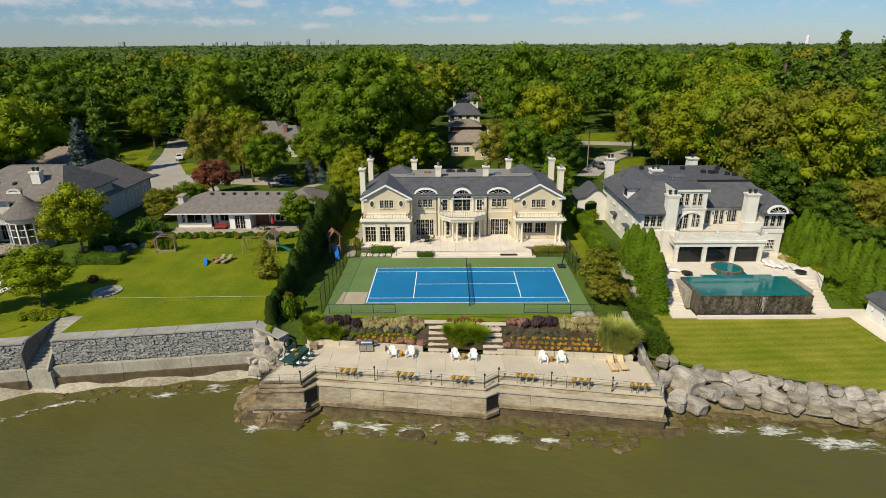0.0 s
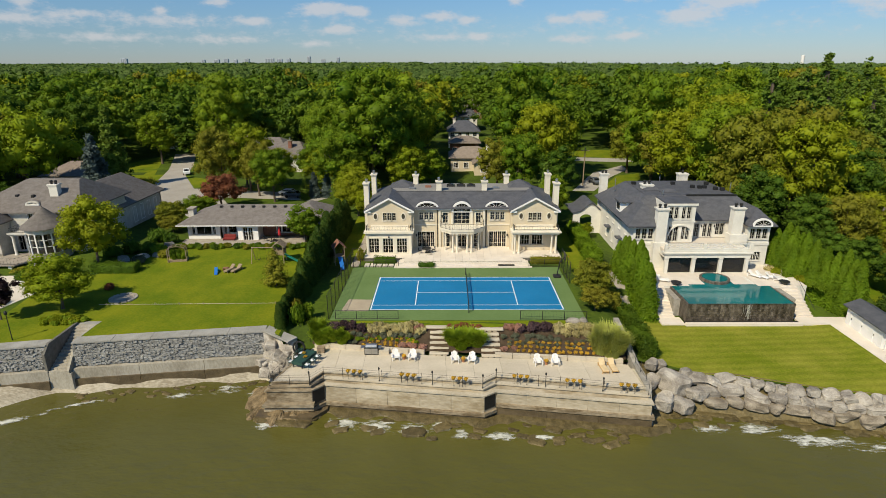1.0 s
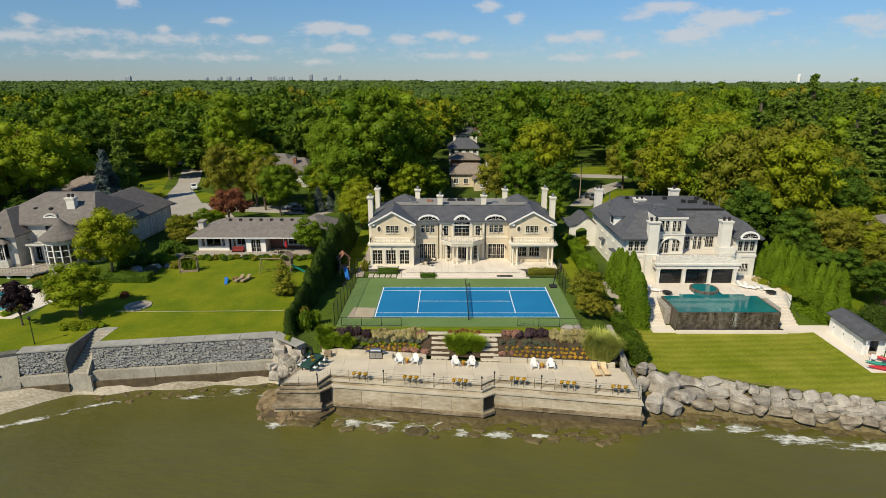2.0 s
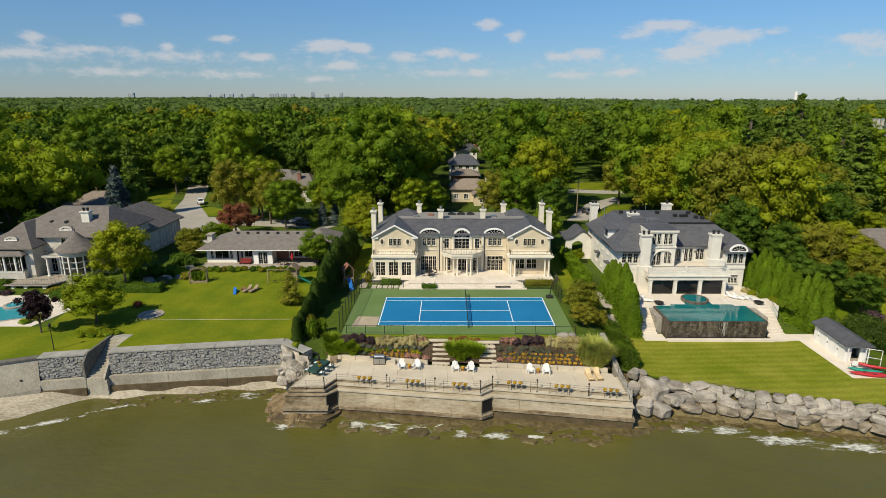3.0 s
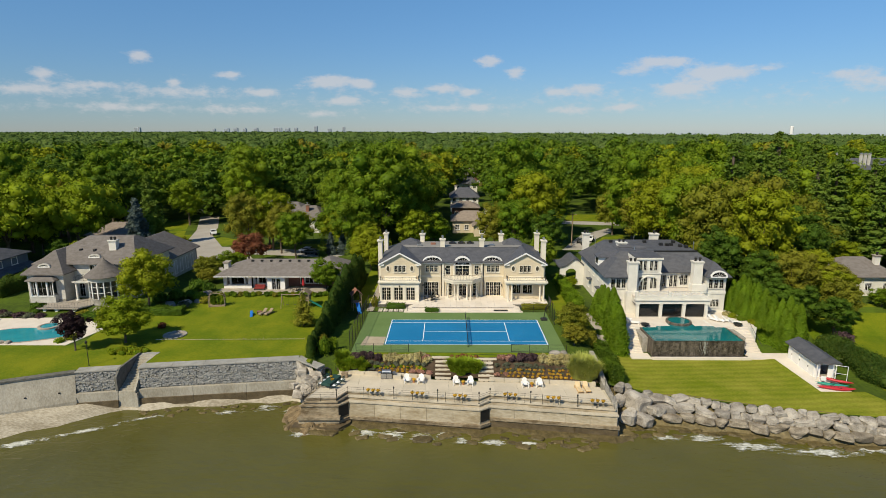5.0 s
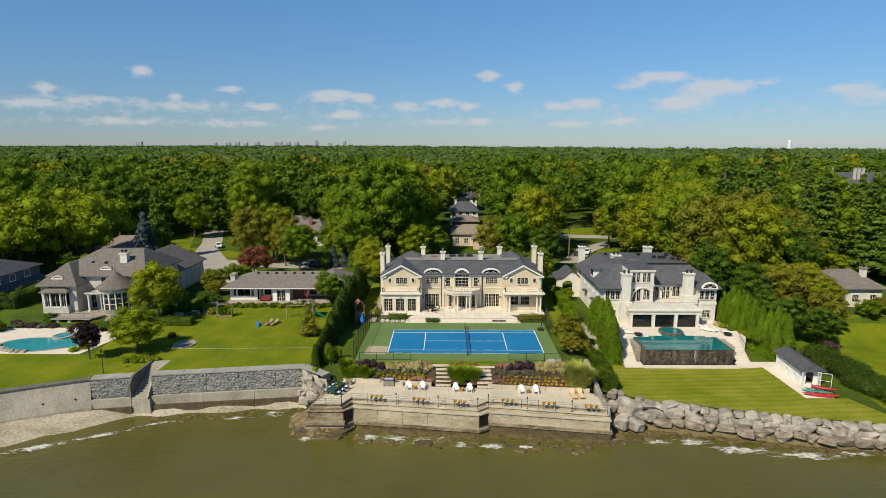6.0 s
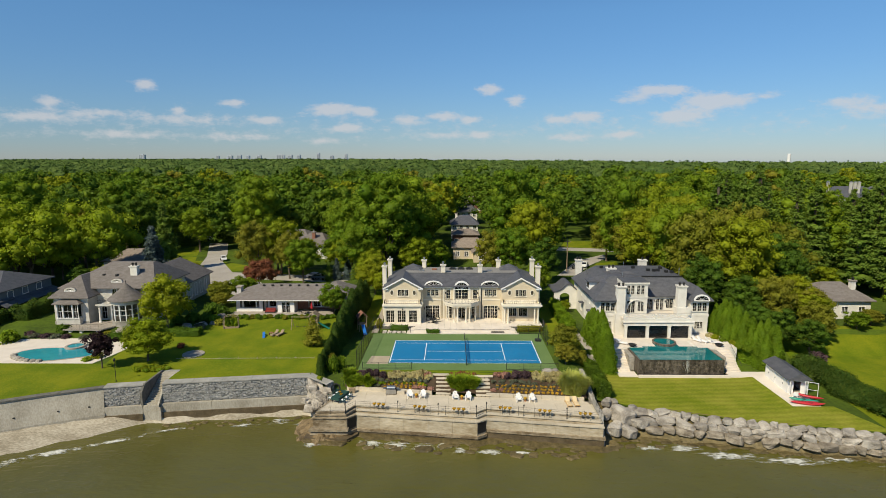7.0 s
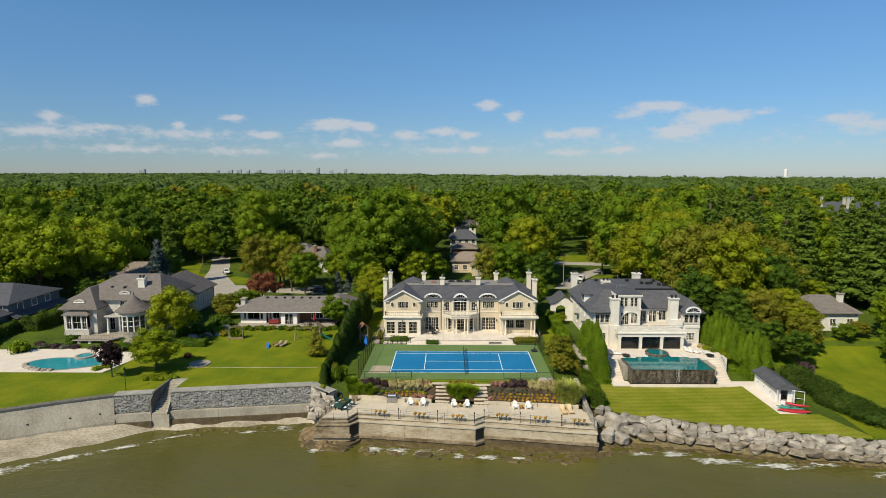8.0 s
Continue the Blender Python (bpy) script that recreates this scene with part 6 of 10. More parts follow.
# bays left and right of the chimneys
for x0, x1, yb, n in ((24.5, 27.7, 9.7, 3), (40.9, 44.1, 9.6, 3)):
    w = (x1 - x0 - 0.5) / n
    hs = [(x0 + 0.25 + i * w + 0.1, x0 + 0.25 + (i + 1) * w - 0.1, 4.25, 5.8) for i in range(n)]
    hs += [(x0 + 0.9, x1 - 0.9, 1.0, 2.3)]
    part("wall_bay", wall_y(bmesh.new(), x0, x1, -0.2, 6.2, yb, 0.3, hs), M["ashlar"], rh)
    for h in hs:
        window(rh, *h, yb, 1 if h[2] > 3 else 3, 3, M["ashlar"], surround=0.08)
    part("bay_band", boxes((x0 - 0.08, x1 + 0.08, yb - 0.1, yb, 3.3, 3.75)), M["ashlar"], rh)
    part("wall_bay_side", boxes((x0, x0 + 0.3, yb + 0.3, 12.6, -0.2, 6.2), (x1 - 0.3, x1, yb + 0.3, 12.6, -0.2, 6.2)), M["ashlar"], rh)
part("wall_side", boxes((24.3, 24.5, 10.0, 27.8, -0.2, 6.2)), M["ashlar"], rh)
for y in (13.0, 16.2, 19.5, 23.0):
    for z0, z1 in ((1.0, 2.7), (4.1, 5.6)):
        window(rh, 24.3, 25.2, z0, z1, y, 1, 3, M["ashlar"], at=(24.3, y, -90), surround=0.08)
for y in (14.6, 21.0):
    part("door_canopy", boxes((23.5, 24.3, y - 0.7, y + 0.7, 2.9, 3.1)), M["slate"], rh)
part("wall_side", boxes((43.8, 44.0, 12.6, 27.8, -0.2, 6.2)), M["ashlar"], rh)
part("wall_back", boxes((24.5, 43.8, 27.5, 27.8, -0.2, 6.2)), M["ashlar"], rh)
part("wall_ground", wall_y(bmesh.new(), 27.7, 40.9, -0.2, 3.45, 10.2, 0.3, [(30, 32, G, 2.4), (34, 36.4, G, 2.4)]), M["ashlar"], rh)
part("ceiling", boxes((24.6, 43.7, 12.95, 27.4, 3.3, 3.5)), M["white"], rh)
# roofs
part("roof", hip(23.4, 44.7, 12.2, 28.6, 6.4, 27.4, 41.0, 14.7, 25.4, 9.55), M["slate"], rh, "dark slate mansard roof")
part("roof_deck", boxes((27.5, 40.9, 14.8, 25.3, 9.5, 9.62)), M["slate"], rh)
part("roof_curb", boxes((33.5, 41.0, 14.55, 14.8, 9.45, 9.7)), M["iron"], rh)
part("roof_wing", hip(23.4, 28.95, 8.9, 16.5, 6.4, 26.2, 26.4, 11.9, 16.4, 9.0), M["slate"], rh)
part("roof_bay", hip(40.5, 44.7, 8.9, 15.5, 6.4, 42.4, 42.8, 11.4, 15.4, 8.4), M["slate"], rh)
part("bay_roof", hip(24.7, 27.8, 9.2, 11.5, 6.2, 26.0, 26.5, 10.8, 11.4, 7.2), M["slate"], rh)
eyebrow(rh, 42.55, 8.95, 6.4, 1.35, 1.0, 3.0)
# white dormer on the side slope
dm = part("dormer", boxes((23.9, 27.0, 15.0, 17.0, 6.9, 8.6)), M["white"], rh, "white side dormer")
part("dormer_roof", hip(23.6, 27.4, 14.6, 17.4, 8.6, 25.2, 27.3, 16.0, 16.0, 9.3), M["slate"], dm)
part("pane", boxes((23.86, 23.9, 15.3, 16.7, 7.2, 8.4)), M["glass"], dm)
for x, y in ((29.4, 18.0), (31.5, 16.9)):
    part("skylight", hip(x - 1.2, x + 1.2, y - 0.6, y + 0.6, 9.75, x - 0.7, x + 0.7, y, y, 10.1, 0.2), M["slate"], rh)
for x, y in ((28.0, 22.5), (34.3, 22.3), (36.4, 19.6), (37.4, 19.3), (38.2, 19.4), (39.6, 22.0), (40.2, 17.6), (39.4, 18.2)):
    part("roof_vent", box(bmesh.new(), x - 0.3, x + 0.3, y - 0.3, y + 0.3, 9.6, 10.1, 0.05), M["iron"], rh)
for x, y in ((25.5, 24.0), (33.5, 26.0), (42.6, 20.0), (30.0, 14.7)):
    part("finial", lathe(bmesh.new(), x, y, [(0.12, 8.2), (0.05, 9.6), (0.1, 9.8), (0.02, 10.4)], 6), M["steel"], rh)
chimney(rh, 28.15, 9.35, G, 9.15, 1.5, 1.2, "ashlar", 2, "ashlar")
chimney(rh, 39.15, 9.9, G, 9.1, 1.5, 1.2, "ashlar", 2, "ashlar")
part("chimney_base", boxes((38.2, 40.7, 9.0, 10.6, 3.6, 5.0)), M["ashlar"], rh)
part("chimney_base", boxes((27.2, 29.2, 8.5, 10.1, G, 4.0)), M["ashlar"], rh)
chimney(rh, 24.9, 29.0, G, 10.4, 1.2, 1.2, "ashlar", 2, "ashlar")
chimney(rh, 29.1, 19.4, 8.8, 10.5, 1.5, 1.5, "ashlar", 2, "ashlar")
chimney(rh, 37.9, 27.6, 6.0, 10.6, 1.5, 1.2, "ashlar", 1, "ashlar")
# screened arcade with the deck on top
for x in (28.5, 32.3, 36.1, 39.75):
    pr = part("pier", boxes((x - 0.24, x + 0.24, 6.4, 6.9, G, 2.5)), M["ashlar"], rh)
    part("capital", boxes((x - 0.3, x + 0.3, 6.34, 6.96, 2.3, 2.42)), M["ashlar"], pr)
for x in (28.5, 32.3, 36.1):
    part("roll_screen", boxes((x + 0.24, x + 3.5, 6.72, 6.76, G + 0.02, 2.48)), M["glass"], rh, "dark mesh screen")
for x in (30.3, 34.0, 38.0):
    sf = part("sofa", box(bmesh.new(), x - 1.0, x + 1.0, 8.0, 8.8, G, G + 0.75, 0.1), M["white"], rh)
part("entablature", boxes((28.1, 40.15, 6.35, 7.0, 2.5, 3.1), (28.1, 28.6, 7.0, 10.1, 2.5, 3.1), (39.65, 40.15, 7.0, 10.1, 2.5, 3.1)), M["ashlar"], rh)
part("cornice", boxes((27.9, 40.35, 6.15, 7.0, 3.1, 3.35)), M["ashlar"], rh)
part("deck_floor", boxes((28.1, 40.15, 7.0, 12.6, 3.1, 3.55)), M["patio"], rh)
part("parapet", boxes((28.0, 40.25, 6.3, 6.6, 3.35, 3.85)), M["ashlar"], rh)
for x in (28.2, 30.2, 33.6, 36.1, 38.6, 40.0):
    part("parapet_pier", boxes((x - 0.2, x + 0.2, 6.28, 6.62, 3.85, 4.5 if x in (28.2, 40.0, 33.6) else 3.95)), M["ashlar"], rh)
for a, b in ((28.4, 33.4), (33.8, 39.8)):
    part("glass_rail", boxes((a, b, 6.44, 6.46, 3.9, 4.65)), M["glass_clear"], rh, "clear glass railing")
    part("hand_rail", boxes((a, b, 6.42, 6.48, 4.65, 4.69)), M["steel"], rh)
# arched carriage porch behind
bm = bmesh.new()
for i in range(16):
    a = 19.6 + 4.7 * i / 16
    b = 19.6 + 4.7 * (i + 1) / 16
    ends = []
    for c in (a, b):
        k = (c - 21.8) / 1.15
        under = abs((a + b) / 2 - 21.8) < 1.15
        ends.append((c, 2.3 + 1.1 * math.sqrt(max(0.0, 1 - k * k)) if under else -0.2, 3.6 + 1.6 * math.exp(-((c - 22.6) / 1.4) ** 2)))
    v = [bm.verts.new(p) for y_ in (27.0, 27.4) for c, lo_, hi_ in ends for p in ((c, y_, lo_), (c, y_, hi_))]
    for f in ((0, 2, 3, 1), (4, 5, 7, 6), (1, 3, 7, 5), (0, 4, 6, 2)):
        bm.faces.new([v[j] for j in f])
bmesh.ops.remove_doubles(bm, verts=bm.verts, dist=0.0005)
part("porch_front", bm, M["ashlar"], rh)
bm = bmesh.new()
for i in range(12):
    a, b = 19.3 + 5.2 * i / 12, 19.3 + 5.2 * (i + 1) / 12
    za, zb = (3.65 + 1.6 * math.exp(-((q - 22.6) / 1.4) ** 2) for q in (a, b))
    v = [bm.verts.new(p) for p in ((a, 26.8, za), (b, 26.8, zb), (b, 33, zb), (a, 33, za), (a, 26.8, za + 0.2), (b, 26.8, zb + 0.2), (b, 33, zb + 0.2), (a, 33, za + 0.2))]
    for f in ((3, 2, 1, 0), (4, 5, 6, 7), (0, 1, 5, 4), (2, 3, 7, 6)):
        bm.faces.new([v[j] for j in f])
bmesh.ops.remove_doubles(bm, verts=bm.verts, dist=0.0005)
part("porch_roof", bm, M["slate"], rh)

# pool terrace
deck = thing("pool_terrace", 34, 2, -2.3, "pale stone pool terrace with steps down to the lawn", "terrace", kind="structure", absolute=True)
part("deck_base", boxes((24.8, 45.6, 1.6, 10.2, -2.4, G - 0.06)), M["ashlar"], deck)
for a, b in ((40.82, 42.0), (26.6, 27.38)):
    part("side_pier", boxes((a, b, -2.2, 1.59, -2.4, G - 0.3)), M["rubble"], deck)
for ix in range(16):
    for iy in range(5):
        xa, ya = 24.8 + ix * 1.3, 1.6 + iy * 1.75
        if 30.0 < xa + 0.65 < 38.6 and ya < 5.0:
            continue
        part("slab", boxes((xa + 0.008, xa + 1.292, ya + 0.008, ya + 1.742, G - 0.08, G)), M["patio"], deck)
for xa, xb in ((30.0, 32.3), (36.2, 38.6)):
    part("slab", boxes((xa, xb, 2.2, 5.1, G - 0.08, G)), M["patio"], deck)
for sx0, sx1 in ((24.6, 26.6), (42.0, 44.2)):
    for i in range(9):
        part("step", boxes((sx0, sx1, -2.9 + i * 0.5, 1.65, -2.4 + 0.278 * i, -2.4 + 0.278 * (i + 1))), M["patio"], deck)
part("lower_paving", boxes((24.3, 27.2, -4.9, -2.9, -2.45, -2.27), (27.2, 41.6, -5.2, -4.75, -2.45, -2.1), (41.6, 48.6, -5.0, -2.9, -2.45, -2.27), (45.0, 48.9, -15.6, -5.0, -2.45, -2.27)), M["patio"], deck)
part("stair_rail", tube(bmesh.new(), [(44.3, 1.6, G + 0.9), (44.3, -2.8, -1.3)], 0.03, 6), M["iron"], deck)

pool = thing("swimming_pool", 34, -1, -2.3, "infinity pool of teal water with a dark tiled spill wall", "pool", absolute=True)
part("water", boxes((27.65, 40.55, -4.2, 2.2, -0.6, G - 0.02), (30.1, 38.5, 2.2, 4.0, -0.6, G - 0.021)), M["pool"], pool)
part("shell", boxes((27.5, 40.7, -4.0, 2.1, -2.3, -0.7)), M["dark"], pool)
for i in range(43):
    for k in range(7):
        x0 = 27.6 + i * 0.302
        d = 0.03 * math.sin(i * 12.9 + k * 78.2)
        part("wall_tile", boxes((x0 + 0.01, x0 + 0.292, -4.34 + d, -4.1, -2.15 + k * 0.325, -2.15 + (k + 1) * 0.325 - 0.012)), M["tile_dark"], pool)
part("spill_edge", boxes((27.55, 40.65, -4.38, -4.1, 0.125, G - 0.03)), M["tile_dark"], pool)
part("side_wall", boxes((27.4, 27.64, -4.3, 1.6, -2.3, 0.16), (40.56, 40.8, -4.3, 1.6, -2.3, 0.16)), M["tile_dark"], pool)
part("basin_water", boxes((27.3, 41.4, -4.74, -4.2, -2.4, -2.2)), M["dark"], pool)
bm = bmesh.new()
g_ = np.random.default_rng(3)
for i in range(16):
    x = 34.9 + g_.normal(scale=0.22)
    tube(bm, [(x, -4.42, 0.1), (x + g_.normal(scale=0.05), -4.5, -0.8), (x + g_.normal(scale=0.1), -4.52, g_.uniform(-2.1, -1.2))], 0.010, 4)
part("spill", bm, M["fall"], pool, "thin white fall of water")
spa = part("spa", lathe(bmesh.new(), 34.3, 3.9, [(1.95, -0.3), (1.95, 0.5), (1.9, 0.55), (1.65, 0.55), (1.62, 0.48), (0.3, 0.47)], 28), M["tile_dark"], pool, "round raised spa")
part("spa_water", lathe(bmesh.new(), 34.3, 3.9, [(1.64, 0.40), (1.64, 0.505), (0.02, 0.51)], 28), M["pool"], spa)


def lounger(x, y, z, rz, m, cm, label, group):
    lo = thing("sun_lounger", x, y, z, label, "lounger", group, rz=rz)
    part("frame", boxes((-0.33, -0.27, -0.95, 0.95, 0.22, 0.3), (0.27, 0.33, -0.95, 0.95, 0.22, 0.3), (-0.27, 0.27, -0.95, -0.89, 0.22, 0.3), (-0.27, 0.27, 0.89, 0.95, 0.22, 0.3)), m, lo)
    for a in (-0.3, 0.3):
        for b in (-0.8, 0.8):
            part("leg", boxes((a - 0.03, a + 0.03, b - 0.03, b + 0.03, 0, 0.22)), m, lo)
    part("mattress", box(bmesh.new(), -0.3, 0.3, -0.92, 0.35, 0.3, 0.4, 0.03), cm, lo)
    bm = box(bmesh.new(), -0.3, 0.3, 0, 0.75, 0, 0.1, 0.03)
    bmesh.ops.rotate(bm, verts=bm.verts, cent=(0, 0, 0), matrix=Matrix.Rotation(radians(38), 3, "X"))
    bmesh.ops.translate(bm, verts=bm.verts, vec=(0, 0.36, 0.31))
    part("backrest", bm, cm, lo)
    return lo


for x, y, rz in ((26.2, 4.9, 70), (26.9, 3.3, 70), (40.3, 4.9, 35), (41.1, 4.5, 35), (43.0, 3.4, 70), (42.4, 4.2, 60)):
    lounger(x, y, G, rz, M["white"], M["white"], "white pool lounger with a raised back", "pool loungers")
for x, y in ((28.3, 2.0), (42.9, 2.2)):
    fb = thing("fire_bowl", x, y, G, "wide dark fire bowl at the pool corner", "fire bowl", "fire bowls")
    part("bowl", lathe(bmesh.new(), 0, 0, [(0.3, 0), (0.35, 0.1), (0.65, 0.35), (0.7, 0.42), (0.6, 0.42), (0.1, 0.3)], 16), M["iron"], fb)
for i_, (x, y, k) in enumerate(((44.2, 6.6, "gold"), (45.0, 5.2, "green"), (44.6, 8.0, "green"), (46.0, 3.6, "gold"), (46.2, 2.0, "green"), (43.8, 7.6, "cream"), (46.8, 0.6, "green"))):
    shrub("shrub", x, y, -0.1, 0.9, 1.0, k, "rounded garden shrub beside the pool terrace", group="pool shrubs")

# boat shed with kayaks
shed = thing("boat_shed", 48.25, -8.0, -2.3, "white boat shed with a low grey roof", "shed", rz=-4)
part("wall_back", boxes((1.5, 1.65, -4.4, 4.5, 0, 2.3)), M["white"], shed)
bm = boxes((-1.6, -1.45, -4.4, -3.2, 0, 2.3), (-1.6, -1.45, -2.3, -0.3, 0, 2.3), (-1.6, -1.45, 0.6, 2.4, 0, 2.3), (-1.6, -1.45, 3.3, 4.5, 0, 2.3), (-1.6, -1.45, -3.2, -2.3, 2.0, 2.3), (-1.6, -1.45, -0.3, 0.6, 2.0, 2.3), (-1.6, -1.45, 2.4, 3.3, 2.0, 2.3))
part("wall_front", bm, M["white"], shed)
for y in (-2.75, 0.15, 2.85):
    part("door", boxes((-1.54, -1.5, y - 0.45, y + 0.45, 0, 2.0)), M["white"], shed)
    part("door_handle", boxes((-1.64, -1.54, y + 0.3, y + 0.36, 0.9, 1.1)), M["iron"], shed)
part("wall_end", boxes((-1.45, 1.5, 4.35, 4.5, 0, 2.3)), M["white"], shed)
part("wall_end", boxes((-1.45, -0.6, -4.4, -4.25, 0, 2.3), (0.6, 1.5, -4.4, -4.25, 0, 2.3), (-0.6, 0.6, -4.4, -4.25, 1.9, 2.3)), M["white"], shed)
part("floor", boxes((-1.45, 1.5, -4.25, 4.35, 0, 0.05)), M["paving"], shed)
part("roof", hip(-2.1, 2.1, -5.4, 5.0, 2.45, 0, 0, -5.3, 4.9, 3.3, 0.15), M["slate"], shed)
for x in (-1.5, 1.4):
    part("porch_post", boxes((x - 0.06, x + 0.06, -5.2, -5.08, 0, 2.35)), M["white"], shed)
shed.scale = (0.83, 0.76, 0.97)
ch_ = thing("white_chair", 46.9, -12.9, -2.3, "white garden chair by the boat shed", "chair", rz=160)
part("seat", boxes((-0.3, 0.3, -0.3, 0.3, 0.38, 0.44)), M["white"], ch_)
part("backrest", boxes((-0.3, 0.3, 0.26, 0.32, 0.44, 1.0)), M["white"], ch_)
for a in (-0.26, 0.26):
    part("arm", boxes((a - 0.05, a + 0.05, -0.3, 0.3, 0.6, 0.65)), M["white"], ch_)
    part("leg", boxes((a - 0.04, a + 0.04, -0.3, -0.22, 0, 0.6)), M["white"], ch_)
    part("leg", boxes((a - 0.04, a + 0.04, 0.22, 0.3, 0, 0.6)), M["white"], ch_)


def kayak(x, y, z, rz, m, label, tilt=0, s=1.0):
    bm = bmesh.new()
    n, k = 12, 8
    rings = []
    for i in range(n + 1):
        u = i / n * 2 - 1
        w = 0.36 * (1 - abs(u) ** 2.4) + 0.01
        lift = 0.16 * u * u
        rings.append([bm.verts.new((w * math.cos(6.283 * j / k), u * 1.9 * s, 0.2 + lift + (0.19 * (1 - abs(u) ** 3) + 0.01) * math.sin(6.283 * j / k))) for j in range(k)])
    for a, b in zip(rings, rings[1:]):
        for j in range(k):
            bm.faces.new((a[j], a[(j + 1) % k], b[(j + 1) % k], b[j]))
    ky = thing("kayak", x, y, z, label, "kayak", "kayaks", rz=rz)
    ky.matrix_basis = pose(x, y, z, 0, tilt, rz)
    part("hull", bm, m, ky, smooth=True)
    part("cockpit", lathe(bmesh.new(), 0, 0, [(0.24, 0.33), (0.28, 0.4), (0.22, 0.41), (0.18, 0.34)], 12), M["iron"], ky)
    return ky


kayak(46.9, -14.9, -2.28, 84, M["red"], "red kayak lying on the paving")
kayak(47.4, -14.1, -2.28, 70, M["teal"], "green kayak lying on the paving")
kayak(48.3, -13.5, -2.0, 55, M["red"], "red kayak leaning on a rack", 20)
kayak(47.6, -15.3, -2.28, 80, M["red"], "red kayak lying on the paving")
rk2 = thing("boat_rack", 49.3, -12.6, -2.3, "white tubular boat rack", "rack", rz=-25)
part("post", tube(bmesh.new(), [(-0.8, 0, 0), (-0.8, 0, 2.2)], 0.04, 6), M["white"], rk2)
part("post", tube(bmesh.new(), [(0.8, 0, 0), (0.8, 0, 2.2)], 0.04, 6), M["white"], rk2)
part("bar", tube(bmesh.new(), [(-0.8, 0, 2.2), (0.8, 0, 2.2)], 0.04, 6), M["white"], rk2)
part("bar", tube(bmesh.new(), [(-0.8, 0, 1.1), (0.8, 0, 1.1)], 0.03, 6), M["white"], rk2)

# ---- grey stone house with a round tower ----
lh = thing("house", -66, 19, 1.2, "grey stone house with brown hipped roof and a round glazed tower", "house", absolute=True)
B = 1.2
part("wall_bay", wall_y(bmesh.new(), -76.0, -69.6, 0.0, 6.0, 11.6, 0.4, [(-75.0, -71.0, 2.5, 4.9)]), M["tan_stone"], lh)
part("bay_window", boxes((-75.2, -70.8, 10.7, 11.6, B, 2.4), (-75.2, -70.8, 10.7, 11.6, 4.9, 5.15)), M["tan_stone"], lh, "white bay window")
for h in ((-74.9, -74.0, 2.4, 4.9), (-73.8, -72.2, 2.4, 4.9), (-72.0, -71.1, 2.4, 4.9)):
    window(lh, *h, 10.75, 1, 2, M["white"], surround=0.1)
part("bay_roof", hip(-75.6, -70.4, 10.3, 11.7, 5.2, -74.4, -71.6, 11.5, 11.65, 5.9), M["shingle"], lh)
part("wall_plinth", boxes((-76.05, -69.55, 11.5, 11.6, 0, 1.6)), M["rubble"], lh)
part("wall_side", boxes((-76.0, -75.6, 12.0, 28, 0, 6.0), (-70.0, -69.6, 12.0, 14.6, 0, 6.0)), M["tan_stone"], lh)
part("wall_recess", wall_y(bmesh.new(), -69.6, -58.8, 0.0, 7.6, 14.6, 0.4, [(-69.0, -68.0, B, 4.0), (-67.2, -65.9, B, 4.0), (-65.7, -64.4, B, 4.0), (-66.7, -65.9, 5.2, 7.0), (-65.7, -64.9, 5.2, 7.0)]), M["tan_stone"], lh)
for h in ((-69.0, -68.0, B, 4.0), (-67.2, -65.9, B, 4.0), (-65.7, -64.4, B, 4.0), (-66.7, -65.9, 5.2, 7.0), (-65.7, -64.9, 5.2, 7.0)):
    window(lh, *h, 14.6, 1, 2, M["white"], surround=0.1)
bal = part("balcony", boxes((-68.2, -63.4, 12.0, 14.6, 4.3, 4.6), (-68.4, -63.2, 11.8, 12.1, 4.45, 4.75)), M["tan_stone"], lh)
for x in (-67.9, -64.0):
    column(lh, x, 12.2, B, 4.3, 0.2, "ashlar")
iron_rail(bal, [(-68.1, 14.5), (-68.1, 12.0), (-63.5, 12.0), (-63.5, 14.5)], 4.75, 0.7)
# tower
TX, TY = -62.8, 12.6
part("tower_base", lathe(bmesh.new(), TX, TY, [(2.8, -0.2), (2.8, B + 0.7), (2.85, B + 0.72), (2.85, B + 0.85)], 20), M["rubble"], lh)
part("tower_frieze", lathe(bmesh.new(), TX, TY, [(2.75, 5.0), (2.8, 5.02), (2.8, 5.6), (3.0, 5.7), (3.0, 5.8)], 20), M["tan_stone"], lh)
for i in range(9):
    a = radians(180 + 22.5 * i)
    px, py = TX + 2.68 * math.cos(a), TY + 2.68 * math.sin(a)
    bm = box(bmesh.new(), -0.09, 0.09, -0.09, 0.09, B + 0.8, 5.05)
    bmesh.ops.rotate(bm, verts=bm.verts, cent=(0, 0, 0), matrix=Matrix.Rotation(a, 3, "Z"))
    bmesh.ops.translate(bm, verts=bm.verts, vec=(px, py, 0))
    part("mullion", bm, M["white"], lh)
for i in range(8):
    a0, a1 = radians(180 + 22.5 * i), radians(180 + 22.5 * (i + 1))
    bm = bmesh.new()
    v = [bm.verts.new((TX + 2.66 * math.cos(a), TY + 2.66 * math.sin(a), z)) for a, z in ((a0, B + 0.85), (a1, B + 0.85), (a1, 5.0), (a0, 5.0))]
    bm.faces.new(v)
    part("pane", bm, M["glass"], lh)
    for z in (3.1, 4.1):
        part("transom", tube(bmesh.new(), [(TX + 2.68 * math.cos(a), TY + 2.68 * math.sin(a), z) for a in (a0, a1)], 0.04, 4), M["white"], lh)
